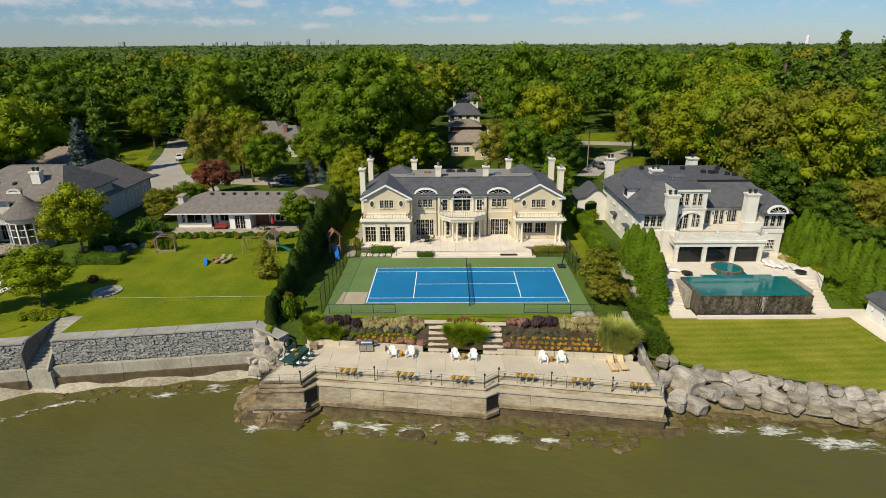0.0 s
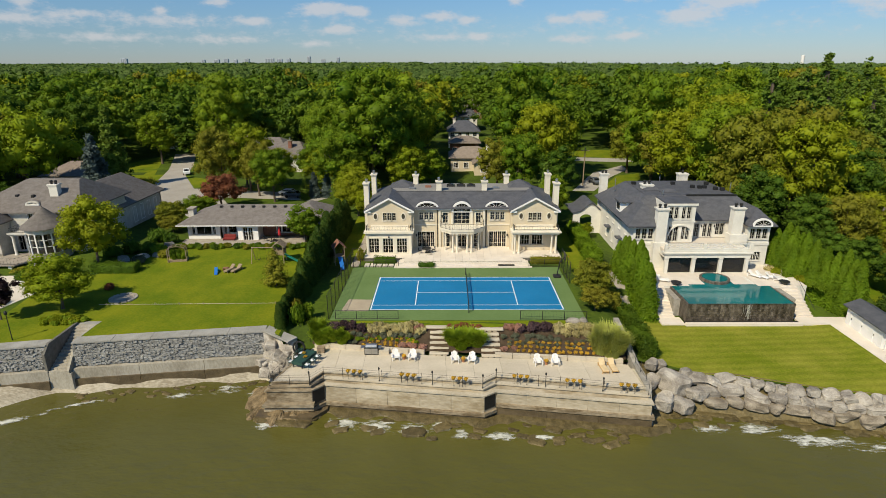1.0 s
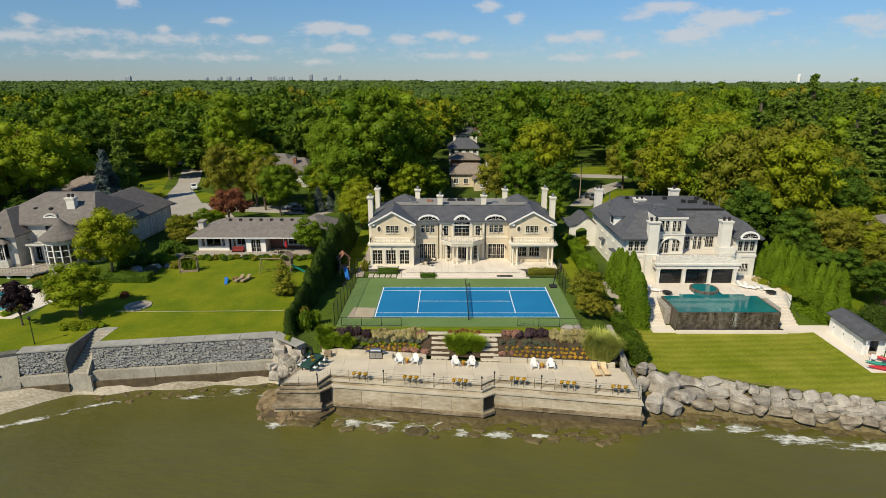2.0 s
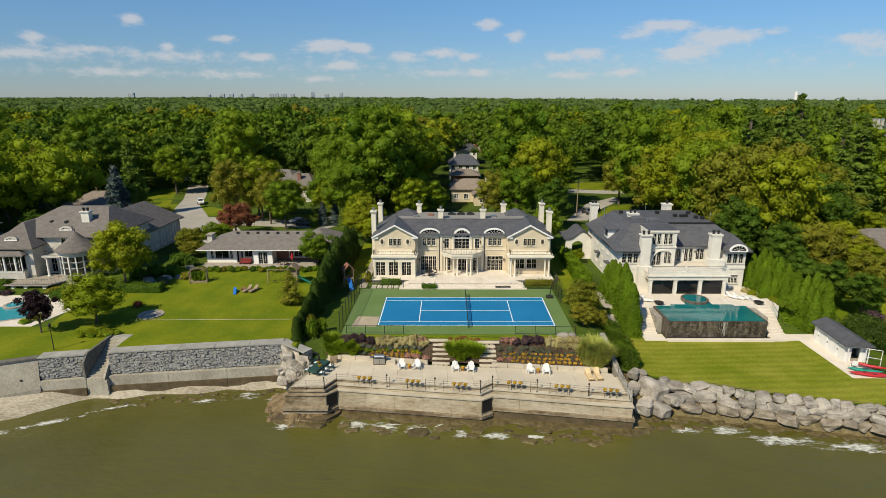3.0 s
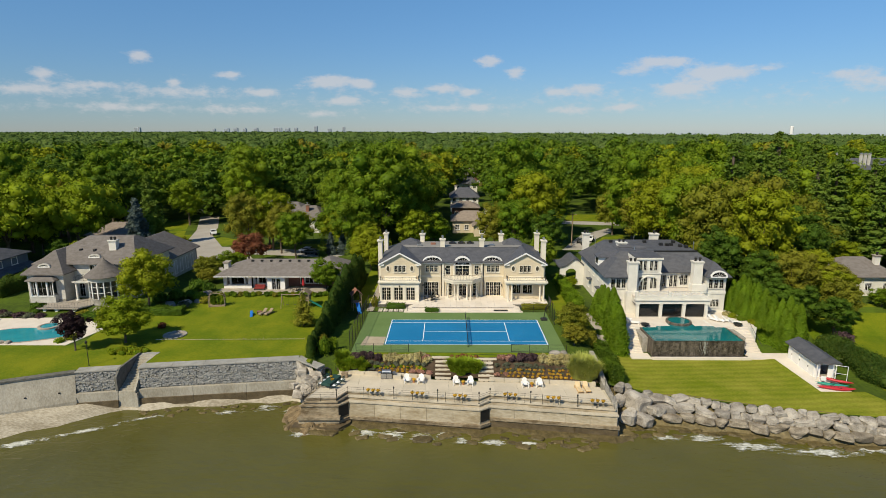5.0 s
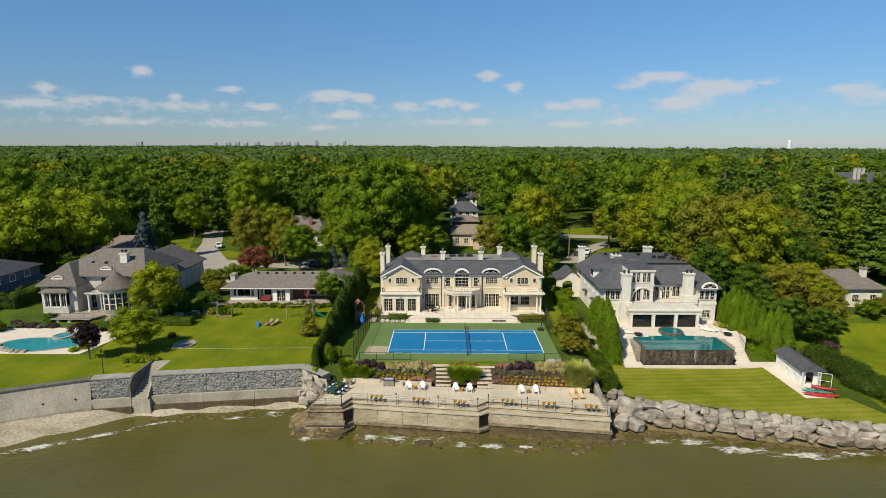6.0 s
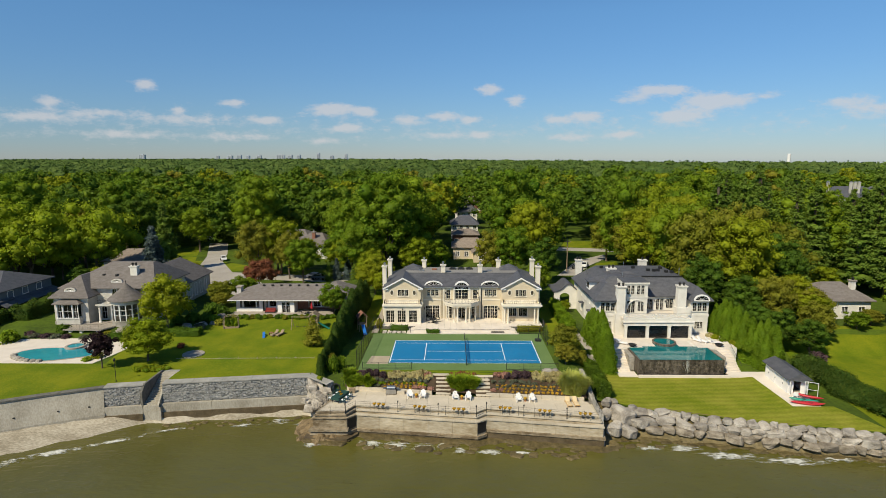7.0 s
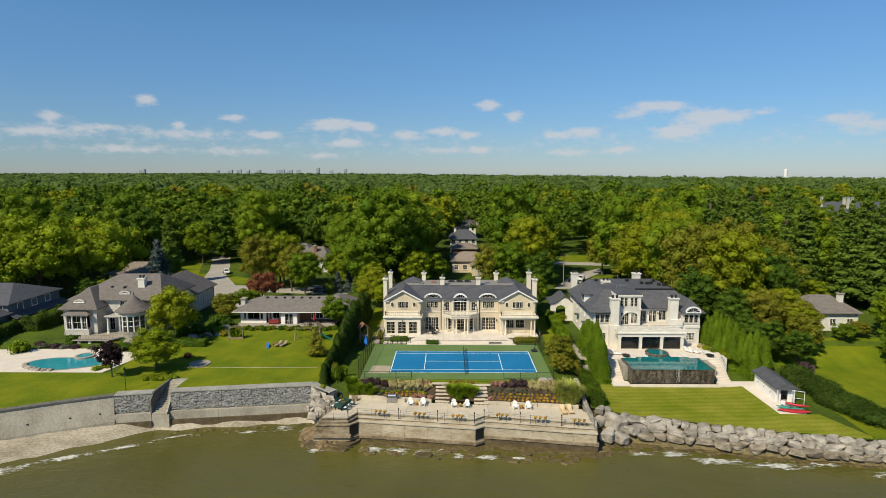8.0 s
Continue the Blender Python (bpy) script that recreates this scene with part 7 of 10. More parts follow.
part("tower_roof", lathe(bmesh.new(), TX, TY, [(3.3, 5.75), (3.3, 5.85), (2.45, 6.5), (1.2, 7.5), (0.4, 8.35), (0.1, 8.6)], 24), M["shingle"], lh, "conical shingled tower roof")
part("finial", lathe(bmesh.new(), TX, TY, [(0.1, 8.5), (0.04, 8.8), (0.08, 8.95), (0.01, 9.3)], 6), M["iron"], lh)
part("wall_back", boxes((-76, -58.8, 27.6, 28, 0, 6.0), (-59.2, -58.8, 15.0, 27.6, 0, 7.0)), M["tan_stone"], lh)
part("roof_wing", hip(-76.6, -69.0, 10.9, 22, 6.2, -73.0, -72.6, 15.0, 21.8, 9.6), M["shingle"], lh)
part("roof", hip(-76.6, -58.0, 13.9, 28.6, 7.4, -70.0, -61.5, 20.6, 21.6, 11.2), M["shingle"], lh, "brown-grey shingled hipped roof")
eyebrow(lh, -66.0, 15.2, 8.3, 1.0, 0.5, 2.0, "shingle", "tan_stone")
eyebrow(lh, -73.0, 12.0, 7.3, 1.0, 0.5, 2.0, "shingle", "tan_stone")
chimney(lh, -63.6, 17.5, 8.2, 11.2, 1.3, 1.0, "ashlar", 2, "ashlar")
for x, y in ((-69.5, 17.2), (-66.9, 17.0), (-63.5, 17.5)):
    part("roof_vent", box(bmesh.new(), x - 0.25, x + 0.25, y - 0.25, y + 0.25, 9.0, 9.45, 0.05), M["iron"], lh)
# rear wing towards the road
rw = [(29.5, 30.5), (32, 33), (34.5, 35.5), (37, 38)]
part("wall_wing", boxes((-59.2, -58.8, 28, 40, 0, 5.0), (-68, -67.6, 28, 40, 0, 5.0), (-68, -58.8, 39.6, 40, 0, 5)), M["tan_stone"], lh)
for a, b in rw:
    window(lh, -58.8, -57.8, 1.6, 4.2, a, 1, 3, M["white"], at=(-58.8, a, 90), surround=0.1)
part("roof_rear", hip(-68.8, -58.2, 24, 40.8, 5.2, -63.6, -63.4, 25, 36.0, 9.4), M["shingle"], lh)
# raised terrace with columns, stone steps
lt = thing("terrace", -66, 9.5, 0, "raised stone garden terrace on columns above the pool", "terrace", kind="structure", absolute=True)
part("slab", prism(bmesh.new(), [(-72.2, 7.6), (-65.0, 7.6), (-63.8, 9.4), (-63.8, 14.5), (-72.2, 11.4)], 1.0, 1.2), M["paving"], lt)
part("fill", prism(bmesh.new(), [(-70.5, 9.6), (-64.2, 9.6), (-63.8, 14.5), (-70.5, 11.4)], -0.2, 1.0), M["rubble"], lt)
for x in (-71.0, -69.0, -66.0):
    part("column", boxes((x - 0.25, x + 0.25, 7.9, 8.4, -0.2, 1.0)), M["ashlar"], lt)
for i in range(6):
    part("step", boxes((-62.8, -59.8, 8.6 - i * 0.6, 9.3 - i * 0.6, -0.3, 1.1 - 0.19 * i)), M["paving"], lt)
iron_rail(lt, [(-72.0, 7.75), (-65.1, 7.75), (-64.0, 9.5)], 1.2, 0.9, 0.5)
# free-form pool
lp = thing("swimming_pool", -68, -1.5, 0, "turquoise free-form pool with pale paving round it", "pool", absolute=True)
part("deck", prism(bmesh.new(), [(-82, -6.3), (-58, -6.3), (-56.5, 0), (-57.5, 5), (-63, 6.2), (-84, 5.2)], -0.3, 0.12), M["patio"], lp)
pool_line = [(-66.8 + 5.6 * math.cos(a) * (1 + 0.14 * math.cos(2 * a + 0.5)), -2.1 + 3.0 * math.sin(a) * (1 + 0.10 * math.sin(3 * a))) for a in [6.2832 * i / 36 for i in range(36)]]
part("coping", prism(bmesh.new(), [(x + (x + 66.8) * 0.06, y + (y + 2.1) * 0.10) for x, y in pool_line], -0.3, 0.17), M["paving"], lp)
part("water", prism(bmesh.new(), pool_line, -0.3, 0.19), M["pool_pale"], lp)
part("spa", lathe(bmesh.new(), -65.6, 1.2, [(1.6, -0.2), (1.6, 0.4), (1.55, 0.45), (1.2, 0.45), (1.18, 0.36), (0.1, 0.35)], 20), M["paving"], lp)
part("spa_water", lathe(bmesh.new(), -65.6, 1.2, [(1.2, 0.3), (1.2, 0.39), (0.02, 0.395)], 20), M["pool_pale"], lp)
for i in range(9):
    a = 3.4 + i * 0.16
    x, y = -66.8 + 6.3 * math.cos(a), -2.1 + 3.6 * math.sin(a)
    b = new("boulder", corner_me)
    b.matrix_basis = pose(x, y, 0.15, 0, 0, i * 77) @ Matrix.Diagonal((0.55, 0.45, 0.45, 1))
    tagged(b, "brown rock beside the pool", "boulder", "pool rocks")
for x, y, k, r, h in ((-72.5, 6.2, "grey", 1.1, 0.8), (-74.5, 6.6, "plum", 1.3, 0.8), (-76.5, 6.6, "grey", 1.2, 0.8), (-70.6, 6.2, "plum", 1.0, 0.8), (-72.6, 8.6, "dark", 1.5, 1.9), (-64.2, 7.4, "olive", 1.3, 0.9), (-62.6, 6.4, "olive", 1.1, 0.8),
                      (-79, 3.8, "green", 2.0, 2.3), (-58.8, -3.8, "gold", 1.1, 1.0), (-59.6, -5.2, "lime", 0.9, 0.8), (-67.2, 6.0, "grey", 1.0, 0.7), (-78.2, 8.0, "plum", 1.3, 0.8)):
    shrub("shrub", x, y, 0, r, h, k, "garden shrub in the bed by the pool", group="pool garden shrubs")

# ---- white bungalow ----
bh = thing("bungalow", -34, 26, 0.55, "low white bungalow with a long grey shingled roof", "house", absolute=True)
b0 = 0.5
bl = [(-45.4, -44.9, 1.3, 3.0), (-44.6, -42.1, 1.3, 3.0), (-41.9, -41.4, 1.3, 3.0)]
part("wall_front", wall_y(bmesh.new(), -46.1, -40.7, b0, 3.1, 22.4, 0.3, bl), M["white"], bh)
for h in bl:
    window(bh, *h, 22.4, 1, 1, M["white"], surround=0.05)
part("wall_recess", wall_y(bmesh.new(), -40.7, -37.4, b0, 3.1, 23.4, 0.3, [(-40.3, -39.9, 0.7, 3.0), (-39.6, -38.2, 1.3, 3.0), (-38.0, -37.6, 0.7, 3.0)]), M["white"], bh)
for h in ((-40.3, -39.9, 0.7, 3.0), (-39.6, -38.2, 1.3, 3.0), (-38.0, -37.6, 0.7, 3.0)):
    window(bh, *h, 23.4, 1, 1, M["white"], surround=0.05, sill=False)
part("wall_front", wall_y(bmesh.new(), -37.4, -34.0, b0, 3.1, 21.6, 0.3, [(-36.5, -35.75, b0, 2.7), (-35.65, -34.9, b0, 2.7)]), M["white"], bh)
for h in ((-36.5, -35.75, b0, 2.7), (-35.65, -34.9, b0, 2.7)):
    window(bh, *h, 21.6, 1, 3, M["white"], surround=0.05, sill=False, name="french_door")
part("wall_porch", wall_y(bmesh.new(), -34.0, -22.6, b0, 3.1, 24.2, 0.3, [(-31.6, -30.9, 1.1, 3.0), (-30.7, -29.2, 1.1, 3.0), (-29.0, -27.5, 1.1, 3.0), (-27.3, -26.6, 1.1, 3.0)]), M["brick"], bh)
for h in ((-31.6, -30.9, 1.1, 3.0), (-30.7, -29.2, 1.1, 3.0), (-29.0, -27.5, 1.1, 3.0), (-27.3, -26.6, 1.1, 3.0)):
    window(bh, *h, 24.2, 1, 1, M["white"], surround=0.1)
part("wall_side", boxes((-46.1, -45.8, 22.7, 31.5, b0, 3.1), (-22.9, -22.6, 24.5, 31.5, b0, 3.1), (-34.3, -34.0, 21.9, 24.2, b0, 3.1), (-37.4, -37.1, 21.9, 23.4, b0, 3.1), (-46, -22.6, 31.2, 31.5, b0, 3.1)), M["white"], bh)
part("roof", hip(-47.3, -21.6, 21.0, 32.6, 3.3, -42.6, -26.0, 27.0, 27.4, 5.3), M["shingle"], bh, "long grey shingled hipped roof")
part("roof_cross", hip(-31.0, -21.5, 20.9, 32.7, 3.32, -26.6, -26.2, 26, 28.5, 5.7), M["shingle"], bh)
part("gutter", boxes((-47.35, -21.5, 20.85, 20.98, 3.12, 3.26)), M["white"], bh)
chimney(bh, -46.6, 26.2, b0, 5.2, 0.9, 1.4, "tan_stone", 0, "paving")
for x in np.arange(-41.5, -28.5, 1.85):
    part("roof_vent", box(bmesh.new(), x - 0.22, x + 0.22, 26.0, 26.4, 5.0, 5.35, 0.04), M["iron"], bh)
sheet("patio", [(-46.5, 18.2), (-26, 18.6), (-26, 24.2), (-46.5, 22.4)], M["paving"], "grey paved patio along the bungalow", "patio", 3.0, 0.04)
M["sofa_cushion"] = mat("dark_red_cushion", (0.17, 0.022, 0.02), (0.24, 0.035, 0.03), 0.4, 0.9, 0.2)
sofa = thing("garden_sofa", -38.9, 21.6, 0.55, "dark red cushioned garden sofa on the patio", "sofa")
part("seat", box(bmesh.new(), -1.0, 1.0, -0.4, 0.4, 0.2, 0.45, 0.05), M["sofa_cushion"], sofa)
part("backrest", box(bmesh.new(), -1.0, 1.0, 0.25, 0.45, 0.45, 0.9, 0.05), M["sofa_cushion"], sofa)
for x in (-0.95, 0.95):
    part("leg", boxes((x - 0.05, x + 0.05, -0.35, 0.35, 0, 0.2)), M["iron"], sofa)
um = thing("parasol", -30.4, 21.4, 0.55, "closed red parasol on the patio", "parasol")
part("pole", tube(bmesh.new(), [(0, 0, 0), (0, 0, 2.6)], 0.03, 6), M["wood"], um)
part("canopy", lathe(bmesh.new(), 0, 0, [(0.22, 0.9), (0.26, 1.1), (0.16, 2.0), (0.04, 2.6)], 8), M["red"], um)
part("base", lathe(bmesh.new(), 0, 0, [(0.3, 0), (0.3, 0.08), (0.05, 0.12)], 12), M["iron"], um)
pt = thing("patio_table", -31.6, 20.8, 0.55, "small dark patio table", "table")
part("tabletop", lathe(bmesh.new(), 0, 0, [(0.6, 0.7), (0.6, 0.75)], 14), M["iron"], pt)
part("pedestal", lathe(bmesh.new(), 0, 0, [(0.3, 0), (0.05, 0.1), (0.05, 0.7)], 8), M["iron"], pt)
metal_chair(-32.6, 20.9, 90, z=0.55)
metal_chair(-30.9, 20.2, 200, z=0.55)
for i_ in range(26):
    x = -46 + i_ * 0.82
    if -37.2 < x < -36.2:
        continue
    shrub("shrub", x, 17.3 + 0.5 * math.sin(i_ * 2.1), 0.4, 0.75, 0.95, ("dark", "green", "olive", "green")[i_ % 4], "low green shrub edging the bungalow patio", group="patio edging shrubs")

# ---- other houses among the trees ----
M["siding"] = mat("blue_grey_siding", (0.10, 0.125, 0.155), (0.135, 0.16, 0.19), 2, 0.8, 0.2)
def plain_house(x0, x1, y0, y1, z0, eave, ridge, wall, roof, label, wins, along_x=True, ch=None):
    h = thing("house", (x0 + x1) / 2, (y0 + y1) / 2, z0, label, "house", "houses among the trees", absolute=True)
    holes = [(x0 + (x1 - x0) * (i + 0.5) / wins - 0.6, x0 + (x1 - x0) * (i + 0.5) / wins + 0.6, z0 + 1.0, z0 + 2.4) for i in range(wins)]
    if eave - z0 > 4.6:
        holes += [(a, b, z0 + 3.7, z0 + 5.0) for a, b, _, _ in holes]
    part("wall_front", wall_y(bmesh.new(), x0, x1, z0 - 0.5, eave, y0, 0.3, holes), wall, h)
    for q in holes:
        window(h, *q, y0, 2, 2, M["white"], surround=0.1)
    part("wall_side", boxes((x0, x0 + 0.3, y0 + 0.3, y1, z0 - 0.5, eave)), wall, h)
    part("wall_side", boxes((x1 - 0.3, x1, y0 + 0.3, y1, z0 - 0.5, eave)), wall, h)
    part("wall_back", boxes((x0 + 0.3, x1 - 0.3, y1 - 0.3, y1, z0 - 0.5, eave)), wall, h)
    o = 0.6
    if along_x:
        k = min((y1 - y0) * 0.45, (x1 - x0) * 0.3)
        ym = (y0 + y1) / 2
        rf = hip(x0 - o, x1 + o, y0 - o, y1 + o, eave + 0.15, x0 + k, x1 - k, ym - 0.05, ym + 0.05, ridge)
    else:
        rf = gable_roof(x0 - o, x1 + o, y0 - o, y1 + o, eave + 0.05, ridge)
        bm = bmesh.new()
        gable_end(bm, x0, x1, y0, 0.3, eave, ridge - 0.3)
        part("gable", bm, wall, h)
    part("roof", rf, roof, h)
    if ch:
        chimney(h, ch[0], ch[1], eave, ridge + 0.9, 0.9, 0.9, ch[2], 1, "paving")
    return h


plain_house(-1.5, 9.5, 82.5, 93, 0.6, 4.2, 6.6, M["stucco"], M["brown_roof"], "beige house with a long brown roof", 4, ch=(8.6, 86, "ashlar"))
plain_house(4.6, 9.0, 76.5, 83, 0.6, 3.6, 5.4, M["stucco"], M["brown_roof"], "beige house wing with a brown gable", 1, along_x=False)
plain_house(-2.0, 8.2, 126, 138, 0.8, 6.0, 9.2, M["ashlar"], M["slate"], "pale house with a dark slate roof", 4, ch=(0, 132, "ashlar"))
plain_house(-1.6, 7.4, 108, 116, 0.8, 4.6, 6.4, M["brick"], M["brown_roof"], "brick house with a brown roof", 3)
plain_house(0.0, 10.0, 172, 186, 1.0, 6.6, 9.8, M["ashlar"], M["slate"], "pale house with a slate roof and chimneys", 4, ch=(2, 178, "ashlar"))
plain_house(6.0, 15.0, 228, 240, 1.0, 6.4, 9.6, M["brick"], M["brown_roof"], "brown-roofed house deep in the woods", 3)
plain_house(-60, -46, 86, 104, 0.8, 4.6, 8.4, M["ashlar"], M["shingle"], "pale stone house with broad grey-brown roof", 4, ch=(-58, 92, "ashlar"))
plain_house(-50, -40, 82, 96, 0.8, 4.6, 8.0, M["ashlar"], M["shingle"], "pale stone house wing with grey-brown roof", 3, ch=(-45, 86, "brick"))
plain_house(-110, -98, 255, 268, 1.0, 6.0, 9.0, M["brick"], M["shingle"], "grey-roofed house deep in the woods", 3)
plain_house(-86, -76, 150, 162, 0.8, 4.4, 7.4, M["brick"], M["brown_roof"], "brown-roofed brick house among trees", 3)
plain_house(70, 80, 19, 29, 0.2, 3.8, 6.6, M["ashlar"], M["shingle"], "pale bungalow with grey-brown roof behind trees", 3, ch=(78, 22, "ashlar"))
gh_ = plain_house(-104, -90, 16, 31, 0.6, 5.8, 8.8, M["siding"], M["slate"], "blue-grey sided house with white trim", 4)
for y in (18.5, 22.5, 26.5):
    window(gh_, -90, -88.6, 4.2, 5.5, y, 2, 2, M["white"], at=(-90, y, 90), surround=0.12)
    window(gh_, -90, -88.4, 1.3, 2.5, y, 2, 2, M["white"], at=(-90, y, 90), surround=0.12)
part("lower_roof", solid([(-90, 15.4, 4.0), (-87.9, 15.4, 3.1), (-87.9, 31.4, 3.1), (-90, 31.4, 4.0), (-90, 15.4, 3.85), (-87.9, 15.4, 2.95), (-87.9, 31.4, 2.95), (-90, 31.4, 3.85)],
                         [(0, 1, 2, 3), (7, 6, 5, 4), (0, 4, 5, 1), (1, 5, 6, 2), (2, 6, 7, 3), (3, 7, 4, 0)]), M["slate"], gh_)
plain_house(-97, -90, 12, 19, 0.6, 4.0, 6.2, M["siding"], M["slate"], "blue-grey house wing with white trim", 2, along_x=False)
plain_house(-96, -84, 60, 72, 0.6, 4.0, 6.6, M["white"], M["brown_roof"], "white house half hidden by trees", 4)
mn = plain_house(204, 262, 224, 244, 1.0, 9.0, 15.0, M["ashlar"], M["slate"], "large stone mansion with slate roof beyond the pines", 9)
for x, y in ((208, 232), (218, 228), (220.2, 228), (222.4, 228)):
    chimney(mn, x, y, 9, 17.6, 1.0, 1.2, "tan_stone", 3, "tan_stone")

# roads, drives, cars
sheet("road", [(-68, 54), (-52, 36), (-48, 36), (-47, 44), (-52, 53), (-30, 49), (-26, 55), (-50, 60), (-62, 62), (-71, 78), (-75, 92), (-84, 116), (-90, 114), (-80, 88), (-73, 64)], M["asphalt"], "pale grey asphalt drive winding between lawns", "road", 4.0, 0.06)
sheet("road", [(26, 58), (31, 58), (39, 74), (47, 86), (47, 92), (36, 80)], M["asphalt"], "pale asphalt drive behind the mansion", "road", 4.0, 0.06)
sheet("road", [(30, 99), (52, 97), (52, 103), (32, 106)], M["asphalt"], "pale asphalt road behind the trees", "road", 4.0, 0.06)
sheet("lawn", [(-100, 84), (-84, 84), (-80, 60), (-74, 64), (-84, 90), (-92, 112)], M["lawn"], "green lawn beside the drive", "lawn", 4.0)
sheet("lawn", [(-90, 60), (-62, 63), (-56, 68), (-74, 80), (-90, 80)], M["lawn"], "green lawn beside the drive", "lawn", 4.0)
sheet("lawn", [(-48, 58), (-28, 56), (-26, 66), (-50, 66)], M["lawn"], "green lawn beside the drive", "lawn", 4.0)
sheet("lawn", [(33, 60), (45, 68), (48, 80), (41, 76)], M["lawn"], "green lawn patch beside the drive", "lawn", 4.0)
sheet("lawn", [(36, 106), (50, 104), (54, 118), (40, 120)], M["lawn"], "lawn patch behind the trees", "lawn", 4.0)


def car(x, y, z, rz, m, label):
    c = thing("car", x, y, z, label, "car", "parked cars", rz=rz)
    prof = [(-2.2, 0.45), (-2.2, 0.85), (-1.3, 0.98), (-0.7, 1.42), (0.9, 1.45), (1.7, 0.98), (2.2, 0.9), (2.2, 0.45)]
    bm = bmesh.new()
    a = [bm.verts.new((-0.85 if 0.5 < q < 1.2 else -0.68, p, q)) for p, q in prof]
    b = [bm.verts.new((0.85 if 0.5 < q < 1.2 else 0.68, p, q)) for p, q in prof]
    bm.faces.new(a)
    bm.faces.new(b[::-1])
    for i in range(len(prof)):
        j = (i + 1) % len(prof)
        bm.faces.new((a[i], b[i], b[j], a[j]))
    bmesh.ops.recalc_face_normals(bm, faces=bm.faces)
    part("body", bm, m, c)
    part("windscreen", solid([(-0.62, -1.24, 1.03), (0.62, -1.24, 1.03), (0.55, -0.74, 1.42), (-0.55, -0.74, 1.42), (-0.62, -1.26, 1.03), (0.62, -1.26, 1.03), (0.55, -0.76, 1.44), (-0.55, -0.76, 1.44)], [(0, 1, 2, 3), (7, 6, 5, 4)]), M["glass"], c)
    for sx in (-0.79, 0.79):
        part("side_window", boxes((sx - 0.03, sx + 0.03, -0.7, 1.2, 1.02, 1.34)), M["glass"], c)
        for wy in (-1.35, 1.35):
            wh = lathe(bmesh.new(), 0, 0, [(0.33, -0.1), (0.33, 0.1)], 12)
            bmesh.ops.rotate(wh, verts=wh.verts, cent=(0, 0, 0), matrix=Matrix.Rotation(radians(90), 3, "Y"))
            bmesh.ops.translate(wh, verts=wh.verts, vec=(sx, wy, 0.33))
            part("wheel", wh, M["tyre"], c)
    return c


M["carpaint_grey"] = mat("grey_car_paint", (0.10, 0.11, 0.12), (0.13, 0.14, 0.15), 2, 0.25, 0)
car(-71.5, 80, 0.65, 25, M["carpaint"], "white car parked on the drive")
car(-36.0, 52.5, 0.65, 80, M["carpaint_grey"], "dark grey car parked on the drive")
car(-37.5, 54.5, 0.65, 80, M["carpaint"], "white car parked on the drive")
car(-28.8, 57, 0.65, 85, M["carpaint"], "white car parked between spruces")
car(33.0, 66.0, 0.65, 10, M["carpaint_grey"], "dark car parked behind the mansion")
car(36.0, 70.0, 0.65, -20, M["carpaint"], "white van parked behind the mansion")
car(-94, 122, 0.7, 60, M["carpaint"], "white car on the far drive")
pole = thing("utility_pole", 29.7, 64, 0.6, "grey wooden utility pole", "pole")
part("shaft", tube(bmesh.new(), [(0, 0, 0), (0, 0, 9)], [0.16, 0.11], 8), M["wood"], pole)
part("crossarm", boxes((-1, 1, -0.06, 0.06, 8.2, 8.35)), M["wood"], pole)

# towers on the skyline
g_ = np.random.default_rng(12)
for b_, w, h, d in ((-28.8, 36, 46, 3600), (-22.5, 16, 37, 3600), (-21.4, 30, 39, 3600), (-20.6, 26, 42, 3600), (-19.8, 20, 38, 3600), (-18.8, 26, 41, 3600), (-16.8, 52, 43, 3600), (-15.9, 30, 40, 3600), (-15.1, 22, 41, 3600),
                    (-13.2, 18, 53, 3600), (-11.9, 22, 37, 3600), (-10.5, 15, 47, 3600), (24.0, 42, 16.5, 1560), (25.6, 30, 15.5, 1560), (27.4, 16, 19, 1560), (28.2, 16, 19, 1560)):
    x, y = d * math.tan(radians(b_)) - 2, d
    tw = thing("tower_block", x, y, -40, "hazy grey tower block on the skyline", "building", "skyline towers")
    h += 40
    part("body", boxes((-w / 2, w / 2, -10, 10, 0, h)), M["far"], tw)
    part("lift_housing", boxes((-w / 5, w / 5, -5, 5, h, h + 2)), M["far"], tw)
    for k in range(3):
        part("window_band", boxes((-w * 0.42 + k * w * 0.3, -w * 0.42 + k * w * 0.3 + w * 0.2, -10.4, -10, h * 0.4, h * 0.97)), M["far_dark"], tw)
wt = thing("water_tower", 1700 * math.tan(radians(31.4)), 1700, -20, "pale chimney-like tower on the skyline", "tower")
part("shaft", lathe(bmesh.new(), 0, 0, [(6, 0), (5, 40), (5, 57), (4, 58)], 12), M["white"], wt)
wd = thing("water_reservoir", 2000 * math.tan(radians(13.0)), 2000, -10, "white domed roof on the skyline", "building")
part("dome", lathe(bmesh.new(), 0, 0, [(15, 0), (15, 22), (13, 24), (4, 26)], 16), M["white"], wd)
M["joint"] = mat("grey_wall_joint", (0.17, 0.165, 0.15), (0.27, 0.26, 0.24), 0.5, 0.95, 0.5, 0.1)
M["apron"] = mat("brown_shore_rock", (0.09, 0.062, 0.028), (0.22, 0.158, 0.082), 0.7, 0.75, 1.0, 0.2, fine_amount=0.5, vary=0.2)
M["cap_conc"] = mat("grey_cap_concrete", (0.25, 0.24, 0.21), (0.37, 0.355, 0.32), 1.5, 0.9, 0.3, 0.2, fine_amount=0.4)

